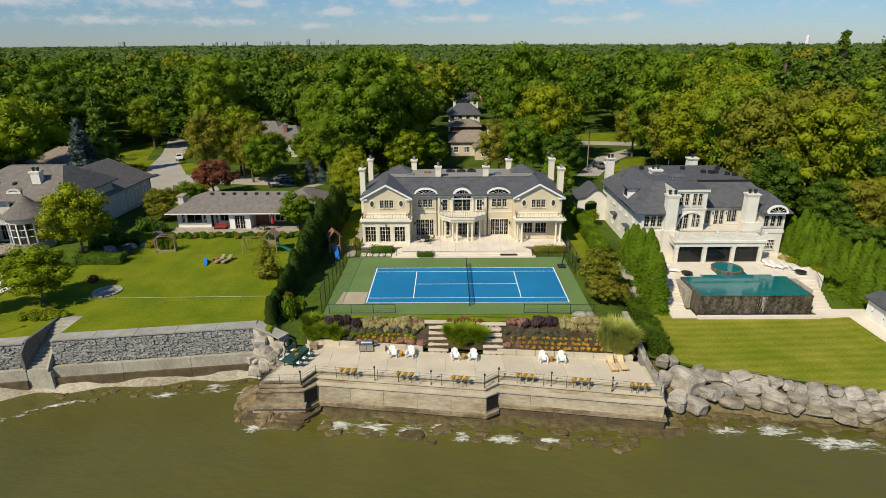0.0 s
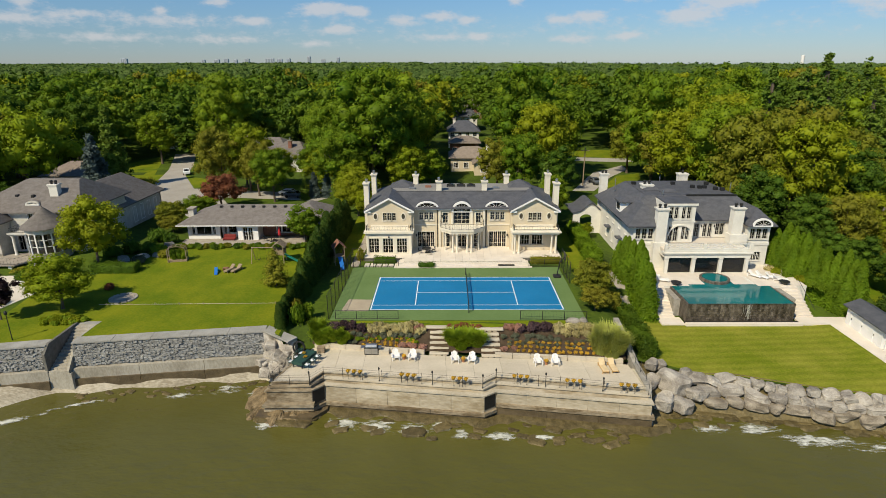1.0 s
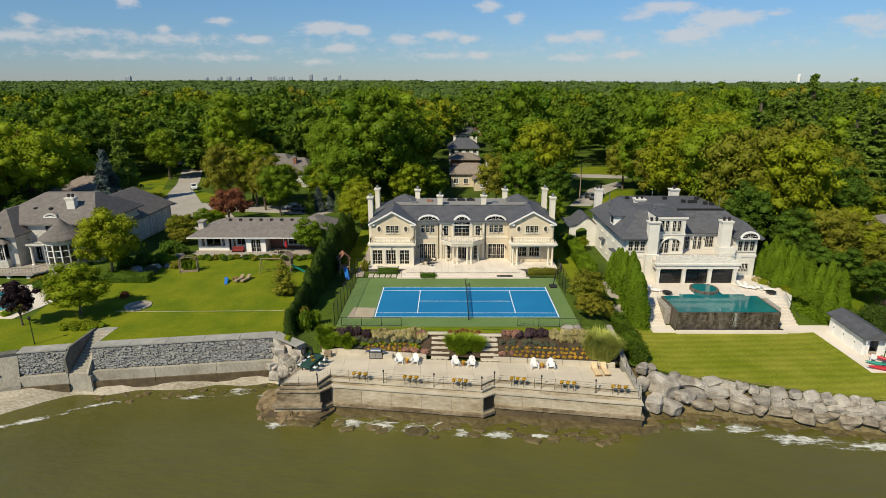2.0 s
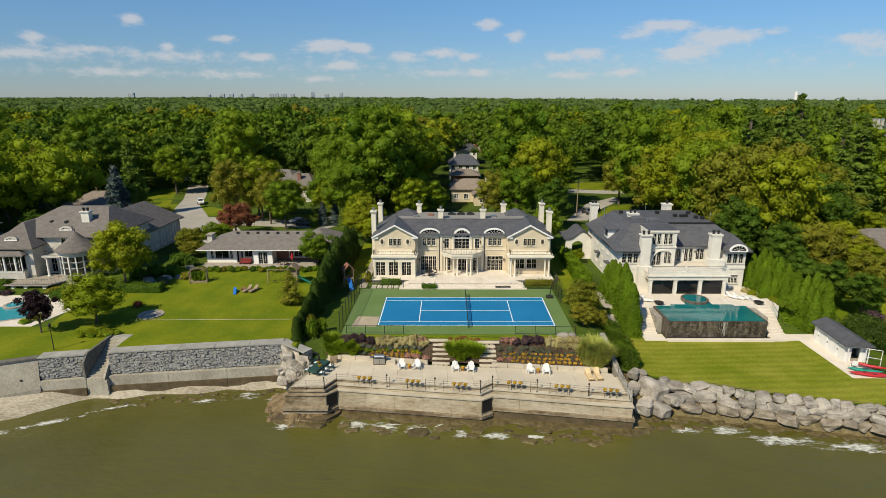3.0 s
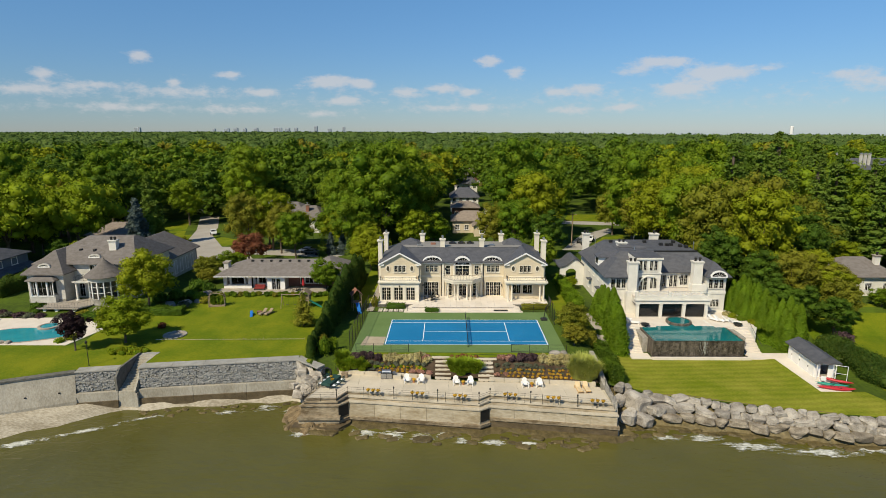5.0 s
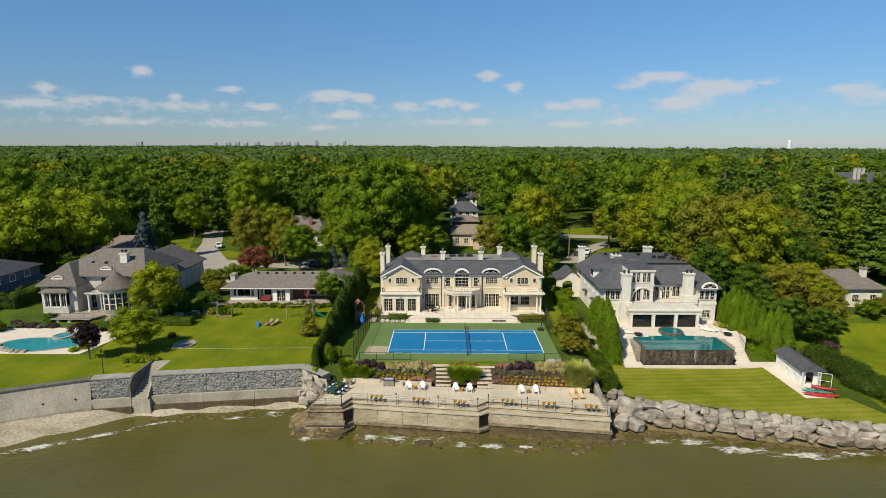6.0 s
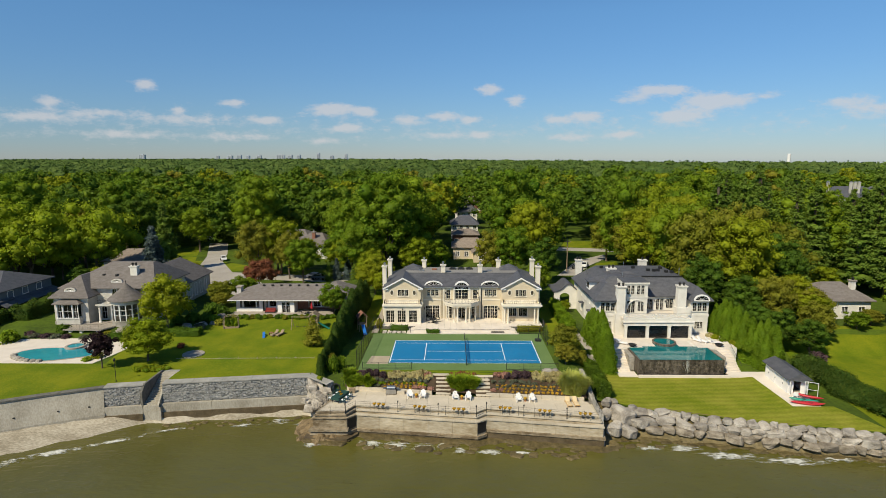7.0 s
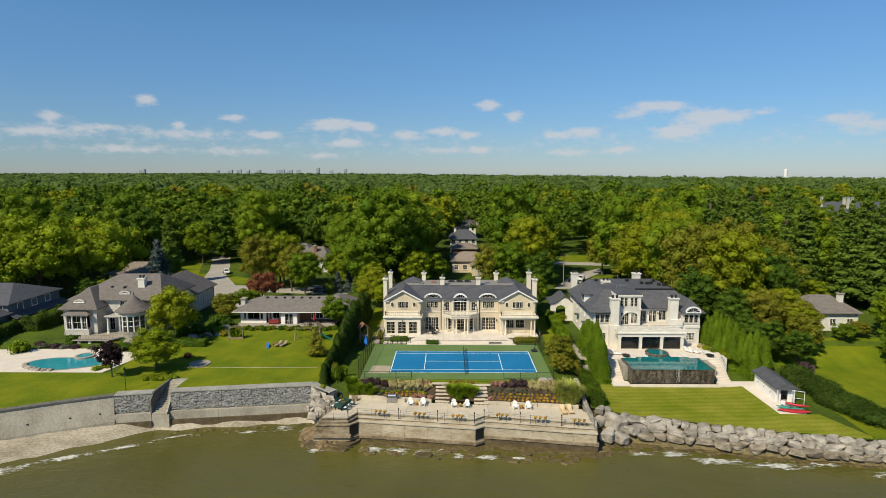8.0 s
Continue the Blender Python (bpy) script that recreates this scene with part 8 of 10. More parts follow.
# ---- stone-faced wall and stairs below the lawn ----
stones = thing("stone_wall", -37, -13.5, -3.5, "grey rough-stone sea wall with a concrete cap", "wall", kind="structure", absolute=True)
STOP = [(-50.6, -15.75), (-45.55, -14.85), (-43.15, -14.3), (-22.9, -11.5)]
BATTER, DEEP = 0.42, 2.55
SEGS = [(Vector(STOP[0]), Vector(STOP[1])), (Vector(STOP[2]), Vector(STOP[3]))]
stone_me = []
for s_ in range(8):
    g_ = np.random.default_rng(200 + s_)
    bm = box(bmesh.new(), -0.30, 0.30, -0.16, 0.16, -0.1, 0.12, 0.05)
    for v in bm.verts:
        v.co += Vector(g_.normal(scale=0.045, size=3))
        v.co.x *= 1 + 0.1 * g_.normal()
    stone_me.append(to_mesh("stone", bm, M["block"]))
g_ = np.random.default_rng(77)
for a, b in SEGS:
    e = (b - a).normalized()
    n = Vector((e.y, -e.x))
    ln = (b - a).length
    # backing
    bm = bmesh.new()
    prof = [(-1.0, 0.0), (0.05, 0.0), (BATTER, -DEEP), (-1.0, -DEEP)]
    v = [[bm.verts.new((p.x + n.x * o, p.y + n.y * o, 0.05 + z)) for o, z in prof] for p in (a, b)]
    for i in range(4):
        j = (i + 1) % 4
        bm.faces.new((v[0][i], v[1][i], v[1][j], v[0][j]))
    bm.faces.new(v[0][::-1])
    bm.faces.new(v[1])
    bmesh.ops.recalc_face_normals(bm, faces=bm.faces)
    part("backing", bm, M["joint"], stones)
    slant = math.hypot(BATTER, DEEP)
    up = Vector((-n.x * BATTER / slant, -n.y * BATTER / slant, DEEP / slant))
    out = Vector((e.x, e.y, 0)).cross(up)
    rot = Matrix((Vector((e.x, e.y, 0)), up, out)).transposed().to_4x4()
    rows_n = 10
    for r in range(rows_n):
        x = 0.1 + (r % 2) * 0.25
        while x < ln - 0.35:
            w = g_.uniform(0.45, 0.95)
            u = (r + 0.5) / rows_n * (slant - 0.15)
            p = Vector((a.x + e.x * (x + 0.3 * w) + n.x * BATTER, a.y + e.y * (x + 0.3 * w) + n.y * BATTER, 0.05 - DEEP)) + up * (u + 0.05) + out * 0.02
            put("stone", stone_me[int(g_.integers(0, 8))], stones, Matrix.Translation(p + up * g_.normal(scale=0.05)) @ rot @ Matrix.Rotation(g_.normal(scale=0.10), 4, 'Z') @ Matrix.Rotation(g_.normal(scale=0.14), 4, 'X') @ Matrix.Diagonal((w, (slant - 0.1) / rows_n / 0.33 * g_.uniform(0.75, 1.2), g_.uniform(0.5, 1.35), 1)))
            x += 0.62 * w
    # cap and footing
    for nm, o0, o1, z0, z1, m in (("cap", -1.35, 0.22, 0.05, 0.19, "cap_conc"), ("string_course", 0.0, 0.36, -1.28, -1.2, "cap_conc"), ("footing", 0.2, BATTER + 0.55, -4.6, -DEEP + 0.02, "smooth_conc"), ("toe", 0.2, BATTER + 0.75, -5.4, -3.7, "wet")):
        q = [a + n * o1, b + n * o1, b + n * o0, a + n * o0]
        k = 5 if nm == "cap" else 3
        for i in range(k):
            t0, t1 = i / k + 0.001, (i + 1) / k - 0.001
            pts = [q[0].lerp(q[1], t0), q[0].lerp(q[1], t1), q[3].lerp(q[2], t1), q[3].lerp(q[2], t0)]
            part(nm, prism(bmesh.new(), [(p.x, p.y) for p in pts], z0, z1), M[m], stones)
# return of the wall to the bastion
ra = [(-23.1, -11.6, 0.05), (-22.3, -10.5, 0.1), (-19.2, -12.4, -0.5), (-19.4, -14.6, -2.6), (-21.2, -14.6, -3.9), (-23.0, -13.0, -3.4)]
bm = bmesh.new()
top_ = [bm.verts.new(p) for p in ra]
low_ = [bm.verts.new((x, y, -5.6)) for x, y, z in ra]
mid_ = bm.verts.new((-21.5, -12.4, -1.5))
for i in range(6):
    j = (i + 1) % 6
    bm.faces.new((top_[i], top_[j], mid_))
    bm.faces.new((low_[i], low_[j], top_[j], top_[i]))
bmesh.ops.recalc_face_normals(bm, faces=bm.faces)
bmesh.ops.subdivide_edges(bm, edges=bm.edges[:], cuts=5, use_grid_fill=True)
for vv in bm.verts:
    vv.co += noise.noise_vector(vv.co * 1.3) * 0.28
part("return_slope", bm, M["rock"], stones, "rough stone slope turning to the terrace")
part("return_cap", solid([(-22.95, -11.75, 0.02), (-19.9, -13.4, -0.42), (-19.1, -12.4, -0.38), (-22.9, -10.15, 0.02), (-22.95, -11.75, 0.2), (-19.9, -13.4, -0.25), (-19.1, -12.4, -0.2), (-22.9, -10.15, 0.2)], [(3, 2, 1, 0), (4, 5, 6, 7), (0, 1, 5, 4), (1, 2, 6, 5), (2, 3, 7, 6), (3, 0, 4, 7)]), M["cap_conc"], stones)
part("footing", boxes((-45.9, -42.9, -15.75, -14.0, -5.2, -2.8)), M["smooth_conc"], stones)
g_ = np.random.default_rng(61)
for i in range(26):
    u, w_ = g_.uniform(0, 1), g_.uniform(0, 1)
    bm = box(bmesh.new(), -0.5, 0.5, -0.4, 0.4, -0.35, 0.35)
    for vv in bm.verts:
        vv.co += Vector(g_.normal(scale=0.1, size=3))
    bmesh.ops.bevel(bm, geom=bm.edges[:], offset=0.09, segments=1, profile=0.5, affect='EDGES')
    rot = Matrix.Rotation(g_.uniform(0, 6.28), 4, 'Z') @ Matrix.Rotation(g_.normal(scale=0.35), 4, 'X')
    bmesh.ops.transform(bm, matrix=Matrix.Translation((lerp(-22.9, -19.9, u), lerp(-12.0, -14.5, w_) - 0.6 * u, -0.9 - 2.5 * w_ - 0.5 * u)) @ rot @ Matrix.Scale(g_.uniform(0.7, 1.3), 4), verts=bm.verts)
    part("rock", bm, M["rock"], stones)
stairs = thing("stairs", -44.3, -13.5, -3, "concrete stairs from lawn to beach in a wall notch", "stairs", kind="structure", absolute=True)
for i in range(14):
    part("step", boxes((-45.32, -43.38, -15.7 + i * 0.41, -9.6, -2.78 + 0.205 * i, -2.78 + 0.205 * (i + 1))), M["smooth_conc"], stairs)
# left cheek takes the dark mortar colour to imitate shade on its face
for x0, x1, top, m_ in ((-45.62, -45.34, 0.32, "mortar"), (-43.36, -43.1, 0.1, "smooth_conc")):
    if top > 0.2:
        prof = ((-15.72, -4.5), (-9.6, -4.5), (-9.6, top), (-14.7, top - 0.05), (-15.72, -0.6))
    else:
        prof = ((-15.72, -4.5), (-9.6, -4.5), (-9.6, top), (-13.4, top), (-15.72, -2.5))
    v = [(x, y, z) for x in (x0, x1) for y, z in prof]
    part("cheek_wall", solid(v, [(0, 1, 2, 3, 4), (9, 8, 7, 6, 5)] + [(i, 5 + i, 5 + (i + 1) % 5, (i + 1) % 5) for i in range(5)]), M[m_], stairs)
part("landing", boxes((-45.9, -43.0, -9.6, -8.9, -0.2, 0.12)), M["cap_conc"], stairs)

# leaning concrete wall further along
cw = thing("concrete_wall", -70, -25, -4, "pale leaning concrete sea wall with weep holes", "wall", kind="structure", absolute=True)
CL = [(-50.6, -15.8), (-57.3, -18.6), (-63, -21.4), (-75, -27.2), (-120, -48)]
for a, b in zip(CL, CL[1:]):
    a, b = Vector(b), Vector(a)
    e = (b - a).normalized()
    n = Vector((e.y, -e.x))
    v = []
    for p in (a, b):
        v += [(p.x + n.x * o, p.y + n.y * o, z) for o, z in ((-0.6, 0.02), (0.0, 0.02), (0.2, -0.8), (1.1, -3.4), (1.2, -5.4), (-0.6, -5.4))]
    f = [(i, (i + 1) % 6, 6 + (i + 1) % 6, 6 + i) for i in range(6)] + [(0, 1, 2, 3, 4, 5), (11, 10, 9, 8, 7, 6)]
    part("wall_section", solid(v, f), M["smooth_conc"], cw)
    q = [a + n * 0.15, b + n * 0.15, b - n * 0.75, a - n * 0.75]
    part("cap", prism(bmesh.new(), [(p.x, p.y) for p in q], 0.02, 0.2), M["mortar"], cw)
    k = int((b - a).length / 3.2)
    for i in range(k):
        p = a.lerp(b, (i + 0.5) / k) + n * 0.66
        part("weep_hole", boxes((p.x - 0.09, p.x + 0.09, p.y - 0.1, p.y + 0.1, -2.2, -2.05)), M["iron"], cw)

# ---- armour boulders below the striped lawn ----
boulder_me = []
for s_ in range(14):
    g2 = np.random.default_rng(300 + s_)
    bm = bmesh.new()
    bmesh.ops.create_icosphere(bm, subdivisions=3, radius=1.0)
    bmesh.ops.unsubdivide(bm, verts=bm.verts[:], iterations=1)
    bmesh.ops.triangulate(bm, faces=bm.faces[:])
    off = Vector(g2.normal(size=3) * 10)
    cuts = [(Vector(unit(g2, 1)[0]), g2.uniform(0.72, 0.95)) for _ in range(6)]
    for vv in bm.verts:
        n_ = vv.co.normalized()
        p = Vector([math.copysign(abs(c) ** 0.42, c) for c in n_]) * 0.86
        for cn, cd in cuts:
            over = p.dot(cn) - cd
            if over > 0:
                p -= cn * over * 0.85
        vv.co = p + noise.noise_vector(p * 1.2 + off) * 0.24 + noise.noise_vector(p * 3.6 + off) * 0.07
    boulder_me.append(to_mesh("boulder", bm, M["rock"]))
M["rock_low"] = mat("stained_armour_rock", (0.12, 0.097, 0.068), (0.33, 0.285, 0.22), 1.0, 0.85, 0.8, 0.25, fine_amount=0.35, vary=0.22)
low_me = []
for me in boulder_me[:7]:
    c = me.copy()
    c.materials.clear()
    c.materials.append(M["rock_low"])
    low_me.append(c)
TOPL = [(18.6, -15.4), (20.9, -16.0), (24.6, -17.6), (27.3, -17.6), (30.5, -18.8), (36.6, -20.8), (42.7, -22.1), (49.2, -23.6), (60, -26), (80, -30)]
BOTL = [(18.2, -21.6), (21, -20.6), (23.0, -20.2), (26.3, -20.7), (29.6, -21.4), (36.0, -22.5), (41.9, -24.0), (48.4, -24.9), (60, -27.2), (80, -32)]
g_ = np.random.default_rng(9)
for r, (t, zc, hh) in enumerate(((0.05, -2.6, 0.44), (0.40, -3.25, 0.52), (0.74, -4.0, 0.56))):
    x = 22.6 + 0.5 * r
    while x < 72:
        wdt = g_.uniform(1.1, 2.6) if r else g_.uniform(0.9, 1.9)
        xc = x + wdt / 2
        yt, yb = np.interp(xc, [p[0] for p in TOPL], [p[1] for p in TOPL]), np.interp(xc, [p[0] for p in BOTL], [p[1] for p in BOTL])
        b = new("boulder", low_me[int(g_.integers(0, 7))] if r == 2 else boulder_me[int(g_.integers(0, 14))])
        b.matrix_basis = pose(xc, lerp(yt, yb, t) + 0.25 + g_.normal(scale=0.14), zc + g_.normal(scale=0.08), g_.normal(scale=9), g_.normal(scale=8), -14 + g_.normal(scale=10)) @ Matrix.Diagonal((wdt * 0.62, g_.uniform(0.75, 1.0), hh * g_.uniform(0.95, 1.25), 1))
        tagged(b, "large pale armour boulder stacked along the shore", "boulder", "armour boulders")
        x += wdt * 0.97
for x, y, z, s in ((21.0, -17.6, -2.7, 2.1), (23.0, -18.9, -3.4, 1.3), (19.4, -19.6, -3.7, 1.5), (21.2, -19.8, -4.0, 1.4), (19.4, -15.4, -1.9, 1.0), (18.8, -17.4, -2.7, 1.1), (20.4, -15.2, -2.0, 0.8), (22.6, -16.6, -2.3, 0.9)):
    b = new("boulder", boulder_me[int(x * 3) % 14])
    b.matrix_basis = pose(x, y, z, 8, -6, x * 40) @ Matrix.Diagonal((s * 0.85, s * 0.72, s * 0.6, 1))
    tagged(b, "large cracked grey boulder beside the terrace wall", "boulder", "armour boulders")
bm = bmesh.new()
fill_ = []
for x in np.arange(17.6, 80, 1.2):
    yt, yb = np.interp(x, [p[0] for p in TOPL], [p[1] for p in TOPL]), np.interp(x, [p[0] for p in BOTL], [p[1] for p in BOTL])
    fill_.append([bm.verts.new((x, yt + 1.3, -2.42)), bm.verts.new((x, lerp(yt, yb, 0.4) + 0.5, -3.3)), bm.verts.new((x, yb - 0.1, -5.2))])
for a, b in zip(fill_, fill_[1:]):
    for i in range(2):
        bm.faces.new((a[i], a[i + 1], b[i + 1], b[i]))
tagged(part("rubble_bank", bm, M["wetrock"]), "dark rubble bank behind the armour boulders", "bank", kind="structure")
# wet rocks awash
wet_me = []
for me in boulder_me[:5]:
    c = me.copy()
    c.materials.clear()
    c.materials.append(M["wetrock"])
    wet_me.append(c)
g_ = np.random.default_rng(14)
WET = [(-5.6, -23.0, 1.1), (-2.9, -22.2, 0.9), (-10.0, -22.4, 0.8), (-8.4, -21.2, 0.6), (-12.8, -22.6, 0.8), (-13.8, -21.6, 0.7), (0.2, -23.6, 0.6), (4.0, -22.6, 0.5), (5.6, -23.8, 0.5), (9.4, -23.6, 0.4), (13.4, -23.2, 0.5), (-3.9, -23.9, 0.5),
       (-20.4, -20.9, 1.0), (-18.6, -21.4, 1.1), (-16.8, -21.6, 0.9), (-21.6, -19.4, 0.9), (-21.4, -17.6, 0.8), (-22.2, -16.2, 0.7), (16.4, -23.0, 0.6), (18.8, -22.2, 0.8), (20.8, -22.0, 0.7), (22.4, -21.8, 0.7), (24.6, -22.0, 0.6), (14.2, -24.5, 0.4)]
for i_ in range(18):
    x = g_.uniform(-14, 15)
    WET.append((x, float(np.interp(x, [-15, 1.4, 2.8, 18], [-19.3, -21.4, -20.6, -22.8])) - g_.uniform(0.8, 3.4), g_.uniform(0.35, 0.85)))
for i_ in range(34):
    x = g_.uniform(-42, -22)
    y = float(np.interp(x, SHX, SHY)) - g_.uniform(2.6, 4.6)
    WET.append((x, y, g_.uniform(0.2, 0.5)))
for i_ in range(46):
    x = 18.5 + i_ * 0.85 + g_.normal(scale=0.2)
    WET.append((x, float(np.interp(x, [p[0] for p in BOTL], [p[1] for p in BOTL])) + g_.uniform(-0.5, 0.5), g_.uniform(0.5, 0.95)))
for i_ in range(16):
    x = -22.0 + i_ * 0.42
    WET.append((x, -20.2 - 0.9 * math.sin((x + 22) * 0.45) + g_.normal(scale=0.4), g_.uniform(0.4, 0.8)))
for i_, (x, y, s) in enumerate(WET):
    b = new("wet_rock", wet_me[i_ % 5])
    b.matrix_basis = pose(x, y, WATER - 0.02, 5 * math.sin(i_), 4 * math.cos(i_ * 2), 25 * math.sin(i_ * 1.7)) @ Matrix.Diagonal((s * 1.25, s * 0.72, s * 0.30, 1))
    tagged(b, "brown wet rock awash at the water's edge", "rock", "wet shore rocks")
# brown rock apron round the foot of the bastion
bm = bmesh.new()
APRON = [(-24.0, -15.6, 0.5), (-23.4, -18.4, 0.45), (-22.6, -20.8, 0.5), (-20.8, -22.0, 0.55), (-18.4, -22.4, 0.5), (-16.2, -21.2, 0.5), (-14.8, -19.4, 0.4)]
rows_ = []
for i_ in range(61):
    u = i_ / 10
    k = min(int(u), 5)
    ax, ay = lerp(APRON[k][0], APRON[k + 1][0], u - k), lerp(APRON[k][1], APRON[k + 1][1], u - k)
    row_ = []
    for j_ in range(9):
        w_ = j_ / 8
        p = Vector((lerp(-18.6, ax, 0.35 + 0.65 * w_), lerp(-16.2, ay, 0.35 + 0.65 * w_), -4.2 - 0.95 * w_ ** 2.2))
        row_.append(bm.verts.new(p + noise.noise_vector(p * 0.9) * 0.35 + noise.noise_vector(p * 2.6) * 0.16))
    rows_.append(row_)
for a, b in zip(rows_, rows_[1:]):
    for i in range(8):
        bm.faces.new((a[i], a[i + 1], b[i + 1], b[i]))
bmesh.ops.recalc_face_normals(bm, faces=bm.faces)
tagged(part("rock_apron", bm, M["apron"]), "brown broken rock apron round the bastion foot", "rock", kind="structure")
# weed-grown shelf at the foot of the wall
bm = bmesh.new()
cols_ = []
for x in np.arange(-15, 19.1, 0.5):
    y0 = float(np.interp(x, [-15, 1.4, 2.8, 18], [-19.3, -21.4, -20.6, -22.8]))
    wdt = 1.0 + 0.4 * math.sin(x * 0.9) + 0.3 * math.sin(x * 2.3)
    cols_.append([bm.verts.new((x, y0 + 0.3, -4.75)), bm.verts.new((x, y0 - 0.4 * wdt, -4.85 + 0.07 * math.sin(x * 4))), bm.verts.new((x, y0 - wdt, -5.12))])
for a, b in zip(cols_, cols_[1:]):
    for i in range(2):
        bm.faces.new((a[i], a[i + 1], b[i + 1], b[i]))
tagged(part("rock_shelf", bm, M["wetrock"], smooth=True), "brown weed-grown rock shelf below the wall", "rock", kind="structure")

# ---- terrace furniture ----
def adirondack():
    c = thing("adirondack_chair", 0, 0, 0, "white wooden adirondack chair facing the lake", "chair", "adirondack chairs")
    bm = box(bmesh.new(), -0.3, 0.3, -0.35, 0.3, -0.03, 0.0)
    bmesh.ops.rotate(bm, verts=bm.verts, cent=(0, 0, 0), matrix=Matrix.Rotation(radians(-12), 3, "X"))
    bmesh.ops.translate(bm, verts=bm.verts, vec=(0, 0, 0.33))
    part("seat", bm, M["white"], c)
    for i in range(5):
        x = -0.26 + i * 0.13
        top = 0.88 - 0.10 * abs(i - 2) ** 1.5 / 2
        bm = box(bmesh.new(), x - 0.058, x + 0.058, -0.012, 0.012, 0, top, 0.005)
        bmesh.ops.rotate(bm, verts=bm.verts, cent=(0, 0, 0), matrix=Matrix.Rotation(radians(-22), 3, "X"))
        bmesh.ops.translate(bm, verts=bm.verts, vec=(0, 0.26, 0.24))
        part("back_slat", bm, M["white"], c)
    for s in (-1, 1):
        part("arm", box(bmesh.new(), s * 0.38 - 0.08, s * 0.38 + 0.08, -0.45, 0.4, 0.56, 0.59, 0.01), M["white"], c)
        part("leg", boxes((s * 0.36 - 0.03, s * 0.36 + 0.03, -0.42, -0.3, 0, 0.56)), M["white"], c)
        part("leg", boxes((s * 0.36 - 0.03, s * 0.36 + 0.03, 0.28, 0.36, 0, 0.56)), M["white"], c)
    return c


adi = adirondack()
SEATS = [(-7.95, -15.05, 8), (-6.15, -15.1, -8), (-1.6, -15.6, 6), (0.2, -15.7, -8), (7.15, -16.15, 6), (8.95, -16.2, -6)]
for i_, (x, y, rz) in enumerate(SEATS):
    m = pose(x, y, TZ, 0, 0, rz)
    if i_ == 0:
        adi.matrix_basis = m
    else:
        copy_thing(adi, m)
pot_me = to_mesh("pot", lathe(bmesh.new(), 0, 0, [(0.14, 0), (0.2, 0.26), (0.22, 0.3), (0.17, 0.3), (0.02, 0.26)], 10), M["terracotta"])
for x, y in ((-7.05, -15.0), (-0.7, -15.6), (8.05, -16.1)):
    p = thing("flower_pot", x, y, TZ, "terracotta pot of orange flowers between the chairs", "flower pot", "terrace flower pots")
    part("pot", pot_me, None, p)
    put("flower_clump", SHRUBS["orange"][1], p, pose(0, 0, 0.25) @ Matrix.Diagonal((0.34, 0.34, 0.36, 1)))
bq = thing("barbecue", -10.7, -13.75, TZ, "stainless steel barbecue with a closed hood", "barbecue")
part("cabinet", box(bmesh.new(), -0.75, 0.75, -0.35, 0.35, 0.05, 0.85, 0.02), M["iron"], bq)
part("door_panel", boxes((-0.7, -0.02, -0.38, -0.35, 0.12, 0.78), (0.02, 0.7, -0.38, -0.35, 0.12, 0.78)), M["steel"], bq)
hood = bmesh.new()
for i in range(8):
    a, b = math.pi * i / 8, math.pi * (i + 1) / 8
    v = [hood.verts.new((x, 0.34 * math.cos(t), 0.87 + 0.34 * math.sin(t))) for x in (-0.6, 0.6) for t in (a, b)]
    hood.faces.new((v[0], v[1], v[3], v[2]))
for x in (-0.6, 0.6):
    hood.faces.new([hood.verts.new((x, 0.34 * math.cos(math.pi * i / 8), 0.87 + 0.34 * math.sin(math.pi * i / 8))) for i in range(9)])
part("hood", hood, M["steel"], bq)
part("handle", tube(bmesh.new(), [(-0.45, -0.4, 1.0), (0.45, -0.4, 1.0)], 0.02, 6), M["iron"], bq)
part("side_shelf", boxes((0.76, 1.1, -0.3, 0.3, 0.82, 0.86), (-1.1, -0.76, -0.3, 0.3, 0.82, 0.86)), M["steel"], bq)
part("counter", boxes((0.8, 1.9, -0.3, 0.35, 0.0, 0.5)), M["terrace"], bq)
lounger(13.75, -17.2, TZ, 3, M["teak"], M["cushion"], "teak lounger with a sand-coloured cushion", "terrace loungers")
lounger(14.75, -17.1, TZ, 3, M["teak"], M["cushion"], "teak lounger with a sand-coloured cushion", "terrace loungers")

dt = thing("dining_table", -17.6, -15.7, TZ, "dark green cloth-covered dining table at the terrace corner", "table", rz=-20)
part("tabletop", box(bmesh.new(), -0.6, 0.6, -1.4, 1.4, 0.70, 0.76, 0.03), M["dkgreen"], dt)
for a in (-0.5, 0.5):
    for b in (-1.25, 1.25):
        part("leg", boxes((a - 0.04, a + 0.04, b - 0.04, b + 0.04, 0, 0.7)), M["iron"], dt)
part("cloth", boxes((-0.62, 0.62, -1.42, -1.4, 0.45, 0.76), (-0.62, 0.62, 1.4, 1.42, 0.45, 0.76), (-0.63, -0.61, -1.42, 1.42, 0.45, 0.76), (0.61, 0.63, -1.42, 1.42, 0.45, 0.76)), M["dkgreen"], dt)
turn_ = radians(-20)
for s in (-1, 1):
    for k in (-0.95, 0.0, 0.95):
        lx, ly = s * 1.0, k
        x, y = -17.6 + lx * math.cos(turn_) - ly * math.sin(turn_), -15.7 + lx * math.sin(turn_) + ly * math.cos(turn_)
        ch = metal_chair(x, y, -20 + (-90 if s > 0 else 90), "dkgreen", TZ, "dark green dining chair with a pale cushion", "dining chairs")
        part("cushion", box(bmesh.new(), -0.22, 0.22, -0.22, 0.22, 0.47, 0.53, 0.02), M["line"], ch)
